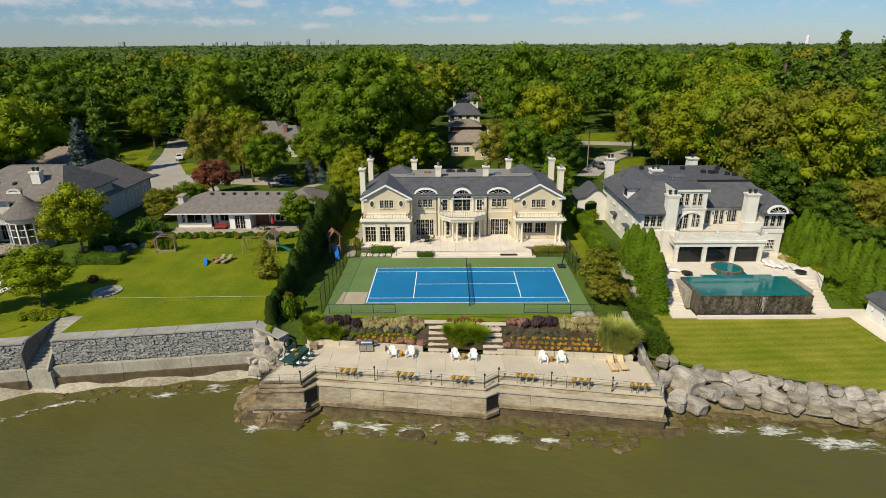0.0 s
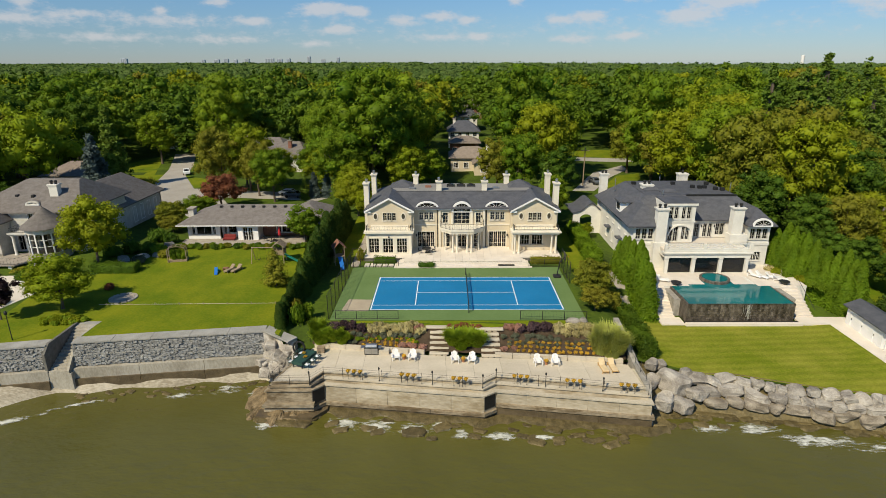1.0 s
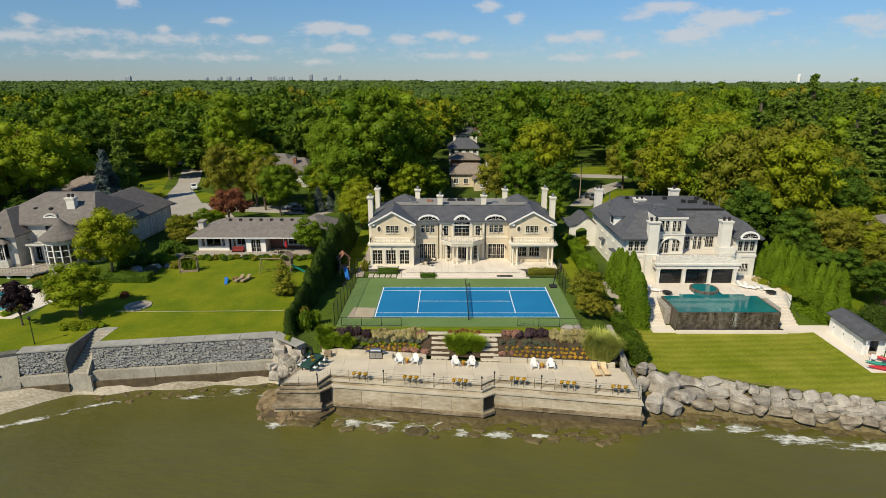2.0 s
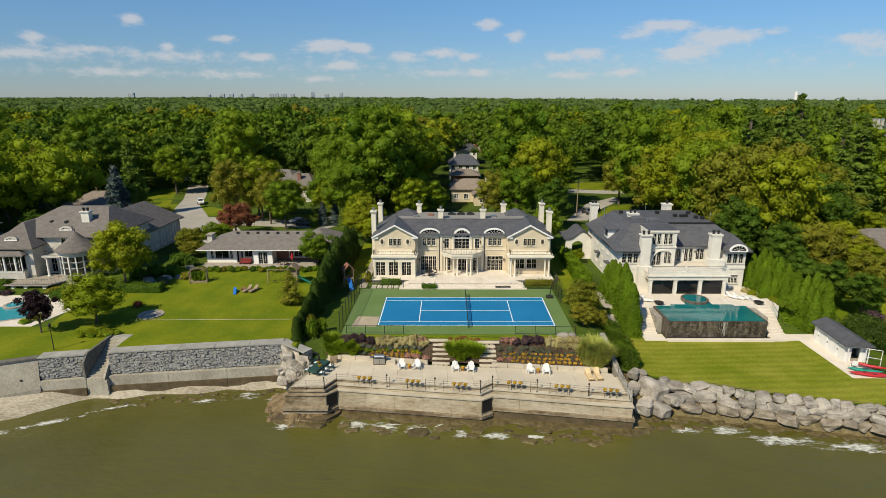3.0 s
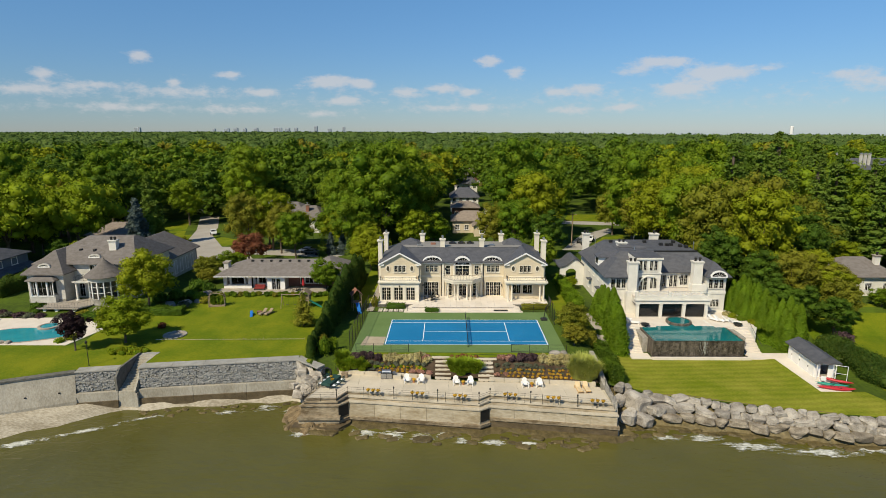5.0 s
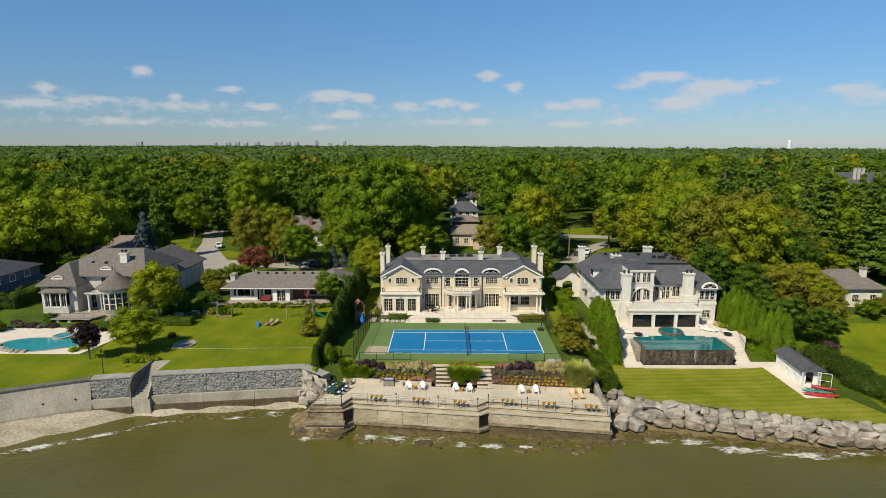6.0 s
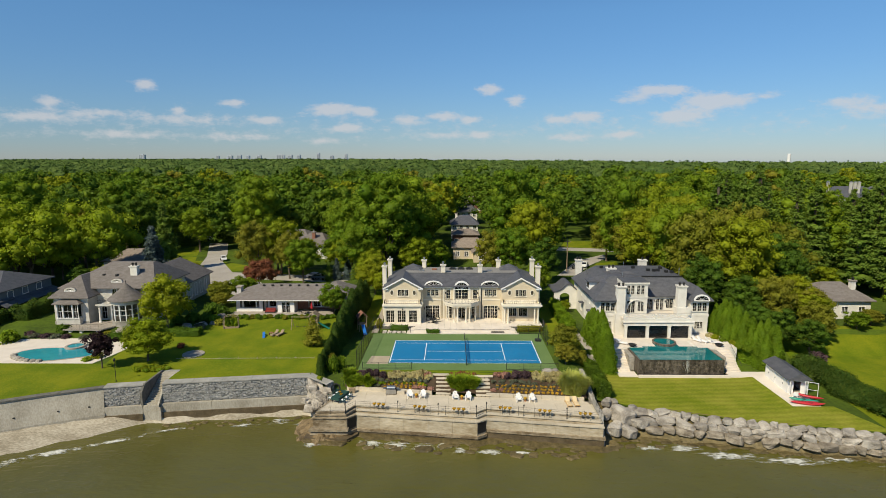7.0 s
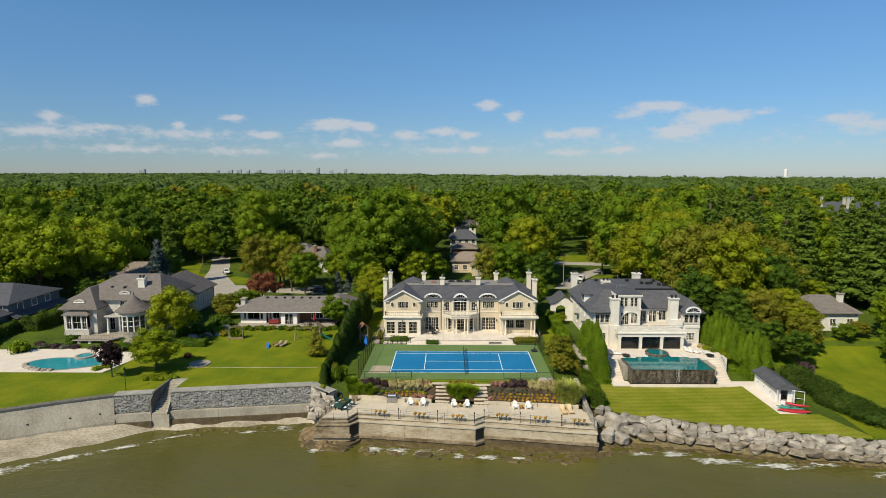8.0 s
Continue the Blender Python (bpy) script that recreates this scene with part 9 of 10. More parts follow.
for x, y in ((-17.75, -15.2), (-17.45, -16.0)):
    fl = shrub("flower_clump", x, y, TZ + 0.74, 0.26, 0.3, "orange", "bunch of orange flowers on the table", "flowers", "table flowers")
wc = thing("egg_chair", -18.6, -13.9, TZ, "round dark wicker chair at the terrace corner", "chair")
bm = bmesh.new()
for i in range(16):
    a, b = 6.283 * i / 16, 6.283 * (i + 1) / 16
    tube(bm, [(0.62 * math.cos(a), 0.12 * math.sin(a), 0.85 + 0.62 * math.sin(a)), (0.62 * math.cos(b), 0.12 * math.sin(b), 0.85 + 0.62 * math.sin(b))], 0.11, 6)
part("ring", bm, M["iron"], wc)
part("seat", lathe(bmesh.new(), 0, 0.15, [(0.1, 0.28), (0.45, 0.34), (0.5, 0.46), (0.1, 0.44)], 12), M["dkgreen"], wc)
part("foot", lathe(bmesh.new(), 0, 0, [(0.35, 0), (0.33, 0.05), (0.06, 0.1), (0.06, 0.28)], 10), M["iron"], wc)
bx = thing("storage_box", -16.3, -13.4, TZ, "brown wicker storage box against the kerb", "box")
part("body", box(bmesh.new(), -0.4, 0.4, -0.3, 0.3, 0, 0.6, 0.03), M["wood"], bx)
part("lid", box(bmesh.new(), -0.43, 0.43, -0.33, 0.33, 0.6, 0.66, 0.02), M["wood"], bx)

# ---- lawn things ----
ar = thing("garden_arbour", -43.0, 11.4, 0.25, "weathered green wooden arbour overgrown with vines", "arbour", rz=12)
for a in (-1.3, 1.3):
    for b in (-0.5, 0.5):
        part("post", boxes((a - 0.06, a + 0.06, b - 0.06, b + 0.06, 0, 2.0)), M["wood"], ar)
for b in (-0.5, 0.5):
    bm = bmesh.new()
    for i in range(8):
        p, q = math.pi * i / 8, math.pi * (i + 1) / 8
        tube(bm, [(-1.3 * math.cos(p), b, 2.0 + 0.6 * math.sin(p)), (-1.3 * math.cos(q), b, 2.0 + 0.6 * math.sin(q))], 0.05, 5)
    part("arch", bm, M["wood"], ar)
for i in range(7):
    p = math.pi * i / 6
    part("slat", boxes((-1.3 * math.cos(p) - 0.03, -1.3 * math.cos(p) + 0.03, -0.7, 0.7, 2.03 + 0.6 * math.sin(p), 2.08 + 0.6 * math.sin(p))), M["wood"], ar)
part("planter", box(bmesh.new(), -1.35, 1.35, -0.45, 0.45, 0, 0.45, 0.03), M["wood"], ar)
for x, y in ((-43.7, 11.5), (-42.8, 11.6), (-42.2, 11.7)):
    shrub("vine", x, y, 0.6, 0.6, 1.7, "green", "leafy vine growing through the arbour", "vine", "arbour vines")
ps = thing("swing_set", -29.6, 11.0, 0.35, "wooden swing set with a tower and a green slide", "swing set")
for x, dx in ((-1.9, 0), (1.4, 0)):
    for k in (-0.9, 0.9):
        part("leg", tube(bmesh.new(), [(x, k, 0), (x, 0, 2.3)], 0.055, 6), M["wood"], ps)
part("beam", tube(bmesh.new(), [(-2.0, 0, 2.3), (1.5, 0, 2.3)], 0.07, 6), M["wood"], ps)
for x in (-1.0, 0.3):
    sw = part("swing_seat", boxes((x - 0.22, x + 0.22, -0.1, 0.1, 0.45, 0.49)), M["iron"], ps)
    part("rope", tube(bmesh.new(), [(x - 0.2, 0, 0.49), (x - 0.2, 0, 2.3)], 0.015, 4), M["iron"], sw)
    part("rope", tube(bmesh.new(), [(x + 0.2, 0, 0.49), (x + 0.2, 0, 2.3)], 0.015, 4), M["iron"], sw)
for a in (1.5, 2.9):
    for b in (-0.7, 0.7):
        part("post", boxes((a - 0.06, a + 0.06, b - 0.06, b + 0.06, 0, 2.7)), M["wood"], ps)
part("platform", boxes((1.5, 2.9, -0.7, 0.7, 1.3, 1.38)), M["wood"], ps)
part("guard", boxes((1.5, 2.9, -0.74, -0.7, 1.4, 2.1), (1.5, 2.9, 0.7, 0.74, 1.4, 2.1)), M["wood"], ps)
part("roof", gable_roof(1.2, 3.2, -0.95, 0.95, 2.6, 3.4, 0.08), M["wood"], ps)
part("slide", solid([(2.9, -0.3, 1.35), (2.9, 0.3, 1.35), (5.0, 0.3, 0.12), (5.0, -0.3, 0.12), (2.9, -0.3, 1.25), (2.9, 0.3, 1.25), (5.0, 0.3, 0.02), (5.0, -0.3, 0.02)], [(0, 1, 2, 3), (7, 6, 5, 4), (0, 3, 7, 4), (1, 5, 6, 2), (3, 2, 6, 7), (0, 4, 5, 1)]), M["teal"], ps, "green plastic slide")
sl = thing("toy_slide", -35.4, 6.6, 0.3, "small blue plastic slide on the lawn", "toy", rz=15)
part("slide", solid([(-0.3, 0.5, 1.1), (0.3, 0.5, 1.1), (0.3, -1.2, 0.1), (-0.3, -1.2, 0.1), (-0.3, 0.5, 1.0), (0.3, 0.5, 1.0), (0.3, -1.2, 0.0), (-0.3, -1.2, 0.0)], [(0, 1, 2, 3), (7, 6, 5, 4), (0, 3, 7, 4), (1, 5, 6, 2), (3, 2, 6, 7), (0, 4, 5, 1)]), M["bluep"], sl)
part("ladder", boxes((-0.3, -0.24, 0.45, 0.55, 0, 1.15), (0.24, 0.3, 0.45, 0.55, 0, 1.15), (-0.24, 0.24, 0.47, 0.53, 0.3, 0.36), (-0.24, 0.24, 0.47, 0.53, 0.65, 0.71)), M["bluep"], sl)
sl.scale = (0.7, 0.7, 0.7)
part("base", boxes((-0.2, 0.5, 0.9, 1.3, 0, 0.4)), M["teal"], sl)
for x, rz in ((-33.7, -22), (-32.7, -22)):
    lounger(x, 7.3, 0.32, rz, M["wood"], M["wood"], "weathered wooden lawn lounger", "lawn loungers")
lt2 = thing("side_table", -34.4, 7.6, 0.3, "small reddish wooden side table", "table")
part("tabletop", boxes((-0.35, 0.35, -0.3, 0.3, 0.4, 0.46)), M["brick"], lt2)
for a in (-0.3, 0.3):
    part("leg", boxes((a - 0.03, a + 0.03, -0.25, 0.25, 0, 0.4)), M["brick"], lt2)
ring = thing("fire_ring", -44.1, -2.1, 0.12, "flat round ring of pale stones in the lawn", "stone ring")
for i in range(12):
    a = 6.283 * i / 12
    part("stone", turned(box(bmesh.new(), 1.15, 1.7, -0.33, 0.33, -0.1, 0.14, 0.04), 0, 0, 30 * i), M["paving"], ring)
part("gravel", lathe(bmesh.new(), 0, 0, [(1.16, -0.1), (1.16, 0.05), (0.1, 0.07)], 16), M["paving"], ring)
for i_ in range(22):
    a = i_ * 2.4
    r = 2.6 * math.sqrt((i_ + 0.5) / 22)
    shrub("shrub", -47.6 + r * math.cos(a), -8.9 + 0.42 * r * math.sin(a), 0.05, 0.55, 0.6, "gold" if i_ % 3 else "lime", "low yellow-green plant in the lawn bed", group="lawn bed plants")
shrub("shrub", -47.5, 0.8, 0.1, 0.8, 1.0, "red", "small copper shrub on the lawn edge")
rope = thing("lawn_edging", -36, -3.9, 0.1, "pale low rope line across the lawn", "edging", kind="structure", absolute=True)
part("rope", tube(bmesh.new(), [(x, -4.2 + 0.02 * (x + 45), ground_z(x, -4) + 0.12) for x in np.arange(-46, -22, 2.0)], 0.022, 5), M["terrace"], rope)
for x in np.arange(-45, -22, 3.0):
    part("peg", boxes((x - 0.03, x + 0.03, -4.25 + 0.02 * (x + 45), -4.19 + 0.02 * (x + 45), 0, 0.4)), M["wood"], rope)
lm = thing("garden_lamp", -50.1, -13.6, 0.1, "slim black lamp post at the wall edge", "lamp")
part("post", lathe(bmesh.new(), 0, 0, [(0.07, 0), (0.05, 0.2), (0.04, 3.0)], 8), M["iron"], lm)
part("lantern", lathe(bmesh.new(), 0, 0, [(0.05, 3.0), (0.14, 3.05), (0.18, 3.3), (0.05, 3.5)], 8), M["iron"], lm)
pt2 = thing("play_tower", -18.6, 11.2, 0.0, "wooden play tower with a red roof and blue slide", "play tower", rz=20)
for a in (-0.7, 0.7):
    for b in (-0.7, 0.7):
        part("post", boxes((a - 0.06, a + 0.06, b - 0.06, b + 0.06, 0, 2.8)), M["wood"], pt2)
part("platform", boxes((-0.75, 0.75, -0.75, 0.75, 1.3, 1.4)), M["wood"], pt2)
part("roof", gable_roof(-1.0, 1.0, -1.0, 1.0, 2.7, 3.7, 0.1), M["brick"], pt2)
part("slide", solid([(-0.3, -0.7, 1.4), (0.3, -0.7, 1.4), (0.3, -2.8, 0.15), (-0.3, -2.8, 0.15), (-0.3, -0.7, 1.3), (0.3, -0.7, 1.3), (0.3, -2.8, 0.02), (-0.3, -2.8, 0.02)], [(0, 1, 2, 3), (7, 6, 5, 4), (0, 3, 7, 4), (1, 5, 6, 2), (3, 2, 6, 7), (0, 4, 5, 1)]), M["bluep"], pt2, "blue plastic slide")
part("guard", boxes((-0.75, -0.7, -0.7, 0.7, 1.4, 2.1), (0.7, 0.75, -0.7, 0.7, 1.4, 2.1)), M["brick"], pt2)
# side stair and dark fence beside the terrace
fs = thing("side_wall", 17.6, -15, -1.7, "stone side wall stepping down beside the terrace", "wall", kind="structure", absolute=True)
v = [(x, y, z) for x in (17.0, 17.6) for y, z in ((-22.2, -5.4), (-8.6, -5.4), (-8.6, 0.35), (-12.0, -0.1), (-16.5, -1.1), (-20.6, -1.3))]
part("wall_body", solid(v, [(0, 1, 2, 3, 4, 5), (11, 10, 9, 8, 7, 6)] + [(i, 6 + i, 6 + (i + 1) % 6, (i + 1) % 6) for i in range(6)]), M["rubble"], fs)
railing("railing", [(17.3, -19.8), (17.2, -16.6), (17.2, -9.0)], -1.3, 1.3, 1.5, "slim black iron railing on the side wall", (0.4, 0.8, 1.2), 0.025, False)

# ---- trees: kinds ----
def make_kinds():
    for i in range(5):
        tree_kind("big%d" % i, round_crown("crown", 11 + i, 15 + i * 0.7, 5.4 + 0.3 * (i % 3), 1.6, 46 + 4 * i, 7600, 0.20, M["leaf"], top=0.5), trunk_mesh("trunk", i, 14, 0.32, 3.6, 4.5), "tall broad-leaved tree with a full green crown")
    for i in range(3):
        tree_kind("dark%d" % i, round_crown("crown", 31 + i, 15 + i, 5.0, 1.5, 46, 7000, 0.20, M["leaf_dark"]), trunk_mesh("trunk", 10 + i, 14, 0.3, 3.4, 4.2), "tall dark green broad-leaved tree")
    for i in range(2):
        tree_kind("gold%d" % i, round_crown("crown", 41 + i, 15, 5.4, 1.6, 46, 7400, 0.20, M["leaf_gold"]), trunk_mesh("trunk", 20 + i, 14, 0.3, 3.6, 4.4), "tall yellow-green maple tree")
    tree_kind("olive0", round_crown("crown", 47, 14, 5.0, 1.5, 44, 7000, 0.20, M["leaf_olive"]), trunk_mesh("trunk", 24, 13, 0.3, 3.4, 4.2), "olive-brown woodland tree turning early")
    tree_kind("red0", round_crown("crown", 51, 7, 4.4, 1.2, 34, 4200, 0.18, M["leaf_red"]), trunk_mesh("trunk", 30, 6, 0.22, 1.6, 3.2), "spreading copper-leaved garden maple")
    tree_kind("purple0", round_crown("crown", 52, 5.0, 1.9, 1.1, 24, 2600, 0.13, M["leaf_purple"]), trunk_mesh("trunk", 31, 4.6, 0.10, 1.3, 1.2), "small dark purple-leaved tree")
    tree_kind("small0", round_crown("crown", 53, 6.0, 2.6, 0.7, 34, 4600, 0.14, M["leaf"]), trunk_mesh("trunk", 32, 5.4, 0.13, 1.2, 1.8), "small round green garden tree")
    tree_kind("small1", round_crown("crown", 54, 6.2, 2.4, 0.9, 34, 4600, 0.14, M["leaf_gold"]), trunk_mesh("trunk", 33, 5.4, 0.13, 1.4, 1.8), "small yellow-green garden tree")
    tree_kind("small2", round_crown("crown", 58, 6.0, 2.6, 0.5, 34, 4600, 0.14, M["leaf_olive"]), trunk_mesh("trunk", 34, 5.4, 0.13, 1.2, 1.8), "small olive-green garden tree")
    tree_kind("garden", round_crown("crown", 55, 9.6, 4.3, 1.5, 44, 7600, 0.17, M["leaf"]), trunk_mesh("trunk", 35, 8.5, 0.2, 2.0, 3.0), "full green garden tree with a lobed crown")
    tree_kind("garden_gold", round_crown("crown", 57, 9.6, 4.3, 0.6, 44, 7600, 0.17, M["leaf_gold"]), trunk_mesh("trunk", 41, 8.5, 0.2, 2.0, 3.0), "full yellow-green garden tree with a lobed crown")
    tree_kind("limetree", round_crown("crown", 59, 12.5, 6.4, 2.0, 60, 8200, 0.22, M["leaf_lime"]), trunk_mesh("trunk", 42, 11, 0.3, 3.0, 4.8), "broad bright yellow-green tree")
    for i in range(2):
        tree_kind("pine%d" % i, conifer_crown("crown", 61 + i, 19, 4.4, 3.0, 22, 42, 0.30, M["needle"], 0.05, 0.75), trunk_mesh("trunk", 36, 19, 0.3, 18, 0.2, 0), "tall white pine with layered boughs")
    tree_kind("spruce", conifer_crown("crown", 65, 11, 3.0, 0.5, 20, 60, 0.26, M["needle"], 0.35, 0.95), trunk_mesh("trunk", 37, 10.5, 0.2, 10, 0.1, 0), "dark green spruce with drooping boughs")
    tree_kind("bluespruce", conifer_crown("crown", 66, 9, 2.7, 0.3, 22, 90, 0.26, M["leaf_blue"], 0.25, 0.75), trunk_mesh("trunk", 38, 8.5, 0.2, 8, 0.1, 0), "silvery blue garden spruce")
    tree_kind("brownfir", conifer_crown("crown", 67, 4.2, 1.7, 0.5, 12, 42, 0.13, M["leaf_olive"], -0.15, 0.55), trunk_mesh("trunk", 39, 3.8, 0.08, 3.5, 0.1, 0), "small brownish pine with upswept boughs")
    for i in range(2):
        tree_kind("cedar%d" % i, column_crown("foliage", 71 + i, 6.4, 1.45, 3600, 0.125, M["cedar"], 0.62), None, "dense bright green columnar cedar", "cedar")
    tree_kind("darkcedar", column_crown("foliage", 74, 6.0, 1.35, 2600, 0.15, M["hedge_dark"], 0.42), None, "dense dark green columnar cedar", "cedar")
    # lighter kinds for the middle distance
    for i, k in enumerate(("leaf", "leaf_dark", "leaf_gold", "leaf", "leaf_olive", "leaf")):
        tree_kind("mid%d" % i, round_crown("crown", 81 + i, 15, 5.6, 3.0, 20, 900, 0.46, M[k]), trunk_mesh("trunk", 40 + i, 12, 0.3, 3.4, 3.5, 0), "broad-leaved tree in the woods")
    tree_kind("midpine", conifer_crown("crown", 91, 14, 3.0, 2.0, 12, 12, 0.5, M["leaf_dark"], 0.1, 0.8), trunk_mesh("trunk", 46, 16, 0.25, 15, 0.1, 0), "dark conifer in the woods")


make_kinds()

# open ground: houses, roads and lawns, as x0, x1, y0, y1
OPEN = [(-24, 24, -30, 46), (-54, -20, -30, 44), (-96, -47, -30, 42), (18, 47, -30, 38), (-72, -26, 42, 62), (-96, -58, 58, 96),
        (-5, 14, 46, 100), (-3, 12, 100, 140), (-64, -38, 66, 106), (24, 42, 44, 84), (30, 52, 84, 112), (44, 110, -60, 15), (-130, -96, -60, 20), (64, 92, 10, 32),
        (-104, -84, 10, 36), (-98, -82, 54, 76), (-88, -74, 140, 164)]


def is_open(x, y, grow=0.0):
    return any(a - grow < x < b + grow and c - grow < y < d + grow for a, b, c, d in OPEN)


# single trees and hedges round the houses
HAND = [("garden_gold", -54.0, 9.6, 1.02, 1.06), ("garden_gold", -49.9, -5.2, 0.86, 0.86), ("purple0", -55.3, -8.3, 1.12, 1.05), ("small0", -25.4, 18.9, 1.12, 0.95), ("brownfir", -25.5, 2.0, 1.1, 1.05),
        ("small2", 15.9, -2.6, 0.98, 1.0), ("small2", 15.6, -5.6, 0.7, 0.8), ("red0", -48.0, 42.6, 1.0, 1.0), ("small0", -49.0, 33.2, 1.0, 0.8), ("small2", -52.6, 30.5, 1.1, 0.75), ("small1", -47.6, 35.0, 0.9, 0.8),
        ("small2", -50.4, 26.0, 0.8, 0.7), ("bluespruce", -77.0, 50.0, 1.5, 1.0), ("bluespruce", -31.4, 52.5, 0.6, 1.0), ("bluespruce", -28.6, 53, 0.62, 1.0), ("spruce", -33.0, 50.5, 0.5, 1.0), ("spruce", -26.5, 51.5, 0.55, 1.0),
        ("olive0", -53, 56.5, 1.0, 1.1), ("gold0", -47.5, 59, 0.95, 1.1), ("olive0", -44.0, 54.0, 0.8, 1.15), ("big1", -39.0, 48.5, 0.72, 1.05), ("big0", -50, 64, 0.8, 1.0), ("gold1", -42, 65, 0.7, 0.9), ("big2", -33, 62, 0.75, 0.9), ("gold1", -30.5, 70, 0.8, 0.9),
        ("big3", -19, 56, 1.18, 1.05), ("big4", -15, 65, 1.0, 1.05), ("garden_gold", -19.6, 37.5, 0.95, 1.0), ("small1", -17.6, 34.0, 0.9, 1.1), ("gold0", -21.5, 46, 0.62, 1.0), ("big1", -27, 74, 1.05, 1.0), ("big2", -16, 80, 1.15, 1.1), ("gold1", -11.0, 53, 0.62, 0.95), ("big2", -6.4, 60, 0.5, 0.9), ("gold0", -30.0, 59, 0.78, 0.95), ("big0", -25, 52, 0.85, 0.95),
        ("olive0", 8.5, 54, 0.66, 1.1), ("gold1", 19.5, 62, 0.98, 1.05), ("big3", 15.5, 72, 1.15, 1.1), ("big1", 13.5, 52, 0.72, 1.0), ("dark1", 20.5, 48, 0.75, 1.0), ("big0", 24.5, 76, 1.1, 1.05), ("big2", 18.5, 90, 1.1, 1.1), ("spruce", 16.8, 41, 0.85, 1.0), ("big4", 17.0, 34.5, 0.5, 1.0),
        ("gold0", 46, 48, 1.0, 1.05), ("gold1", 53, 45, 1.08, 1.1), ("big0", 58, 54, 1.12, 1.1), ("olive0", 51.5, 30, 1.05, 1.1), ("gold1", 57, 24, 1.0, 1.05), ("big1", 50, 37, 1.0, 1.1), ("olive0", 61, 34, 1.1, 1.1), ("gold0", 53, 62, 1.15, 1.1), ("big3", 45, 62, 1.05, 1.1), ("dark2", 47.6, 20.0, 0.8, 1.0), ("dark0", 52.5, 14.5, 0.72, 0.9), ("olive0", 58, 14, 0.8, 0.9),
        ("dark1", 54.5, 5.5, 0.62, 0.8), ("dark2", 58.5, 3.0, 0.6, 0.75), ("dark0", 52.0, 8.5, 0.6, 0.8), ("small2", 62.5, 8.0, 1.2, 1.1), ("gold0", 64, 12.5, 0.6, 0.75), ("garden", 78, 4.0, 1.0, 0.95), ("big1", 85, 2, 0.85, 0.9), ("olive0", 70, 34, 0.95, 1.0), ("gold0", 90, 8, 0.8, 0.9),
        ("pine0", 68, 40, 1.05, 1.0), ("pine1", 75, 37, 1.0, 1.05), ("pine0", 82, 42, 1.1, 1.0), ("pine1", 90, 38, 1.05, 1.0), ("pine1", 64, 52, 1.15, 1.0), ("pine0", 98, 44, 1.1, 1.0), ("pine0", 73, 50, 1.15, 1.05), ("pine1", 84, 54, 1.2, 1.0), ("gold1", 80, 33.5, 0.5, 0.8),
        ("limetree", -112, 42, 1.5, 1.05), ("limetree", -101, 40, 1.5, 1.08), ("limetree", -91.0, 49, 1.45, 1.1), ("dark2", -88, 38, 0.5, 0.8), ("small1", -82, 36.5, 1.2, 0.9), ("spruce", -80, 62, 1.7, 1.0), ("limetree", -124, 50, 1.4, 1.0), ("dark0", -102, 52, 0.8, 1.0),
        ("small0", -76.5, 57, 1.0, 0.7), ("small2", -71.5, 58.5, 1.0, 0.6), ("garden", -95.5, 8.5, 0.55, 0.7), ("big2", -120, 28, 0.8, 1.0), ("small1", 21.2, 24.5, 0.6, 0.7), ("olive0", 67, 15.5, 0.62, 0.8), ("gold1", 65.5, 20, 0.7, 0.85), ("garden", 82, 11, 1.1, 0.95), ("big0", 86, 18, 0.7, 0.9), ("dark0", 66, 27, 0.8, 1.0), ("small0", 73, 12.5, 0.8, 0.7), ("small2", 77, 14.5, 0.8, 0.7)]
g_ = np.random.default_rng(33)
for k_, x, y, s, t in HAND:
    # the tall old trees behind the houses
    if k_[:-1] in ("big", "gold", "dark", "olive") and ((x > 40 and y > 20) or (-30 < x < 26 and y > 50)):
        s *= 1.3
    elif k_[:-1] == "pine":
        s *= 1.2
    plant(k_, x, y, ground_z(x, y) - 0.05, s, t, g_.uniform(0, 360), group="garden trees")
# dark cedar row along the boundary
y = -10.5
while y < 31:
    s = 0.52 + 0.38 * ease(-8, 8, y)
    x = -21.3 + 0.02 * y + g_.normal(scale=0.12)
    plant("darkcedar", x, y, ground_z(x, y) - 0.1, s * g_.uniform(0.95, 1.15), g_.uniform(0.85, 1.12), g_.uniform(0, 360), name="cedar", group="boundary cedars")
    y += 1.55 * s
for x, y, s, t in ((22.9, -2.6, 1.15, 1.0), (22.8, -0.6, 1.12, 1.05), (22.9, 1.4, 1.1, 1.0), (22.6, 3.3, 1.0, 1.0), (22.5, 5.2, 0.98, 1.0), (22.6, 7.0, 0.95, 0.95), (22.4, 8.6, 0.85, 0.85)):
    plant("cedar%d" % (int(y * 5) % 2), x, y, ground_z(x, y) - 0.1, s, t, g_.uniform(0, 360), name="cedar", group="clipped cedars")
for i_ in range(11):
    x, y = 45.8 + 0.30 * i_ + g_.normal(scale=0.2), 10.5 - 1.2 * i_
    plant("cedar%d" % (i_ % 2), x, y, ground_z(x, y) - 0.1, g_.uniform(0.95, 1.12), g_.uniform(0.85, 1.08), g_.uniform(0, 360), name="cedar", group="pool cedars")
    plant("cedar%d" % ((i_ + 1) % 2), x + 2.0, y + 0.8, ground_z(x + 2, y) - 0.1, g_.uniform(0.95, 1.15), g_.uniform(0.9, 1.15), g_.uniform(0, 360), name="cedar", group="pool cedars")
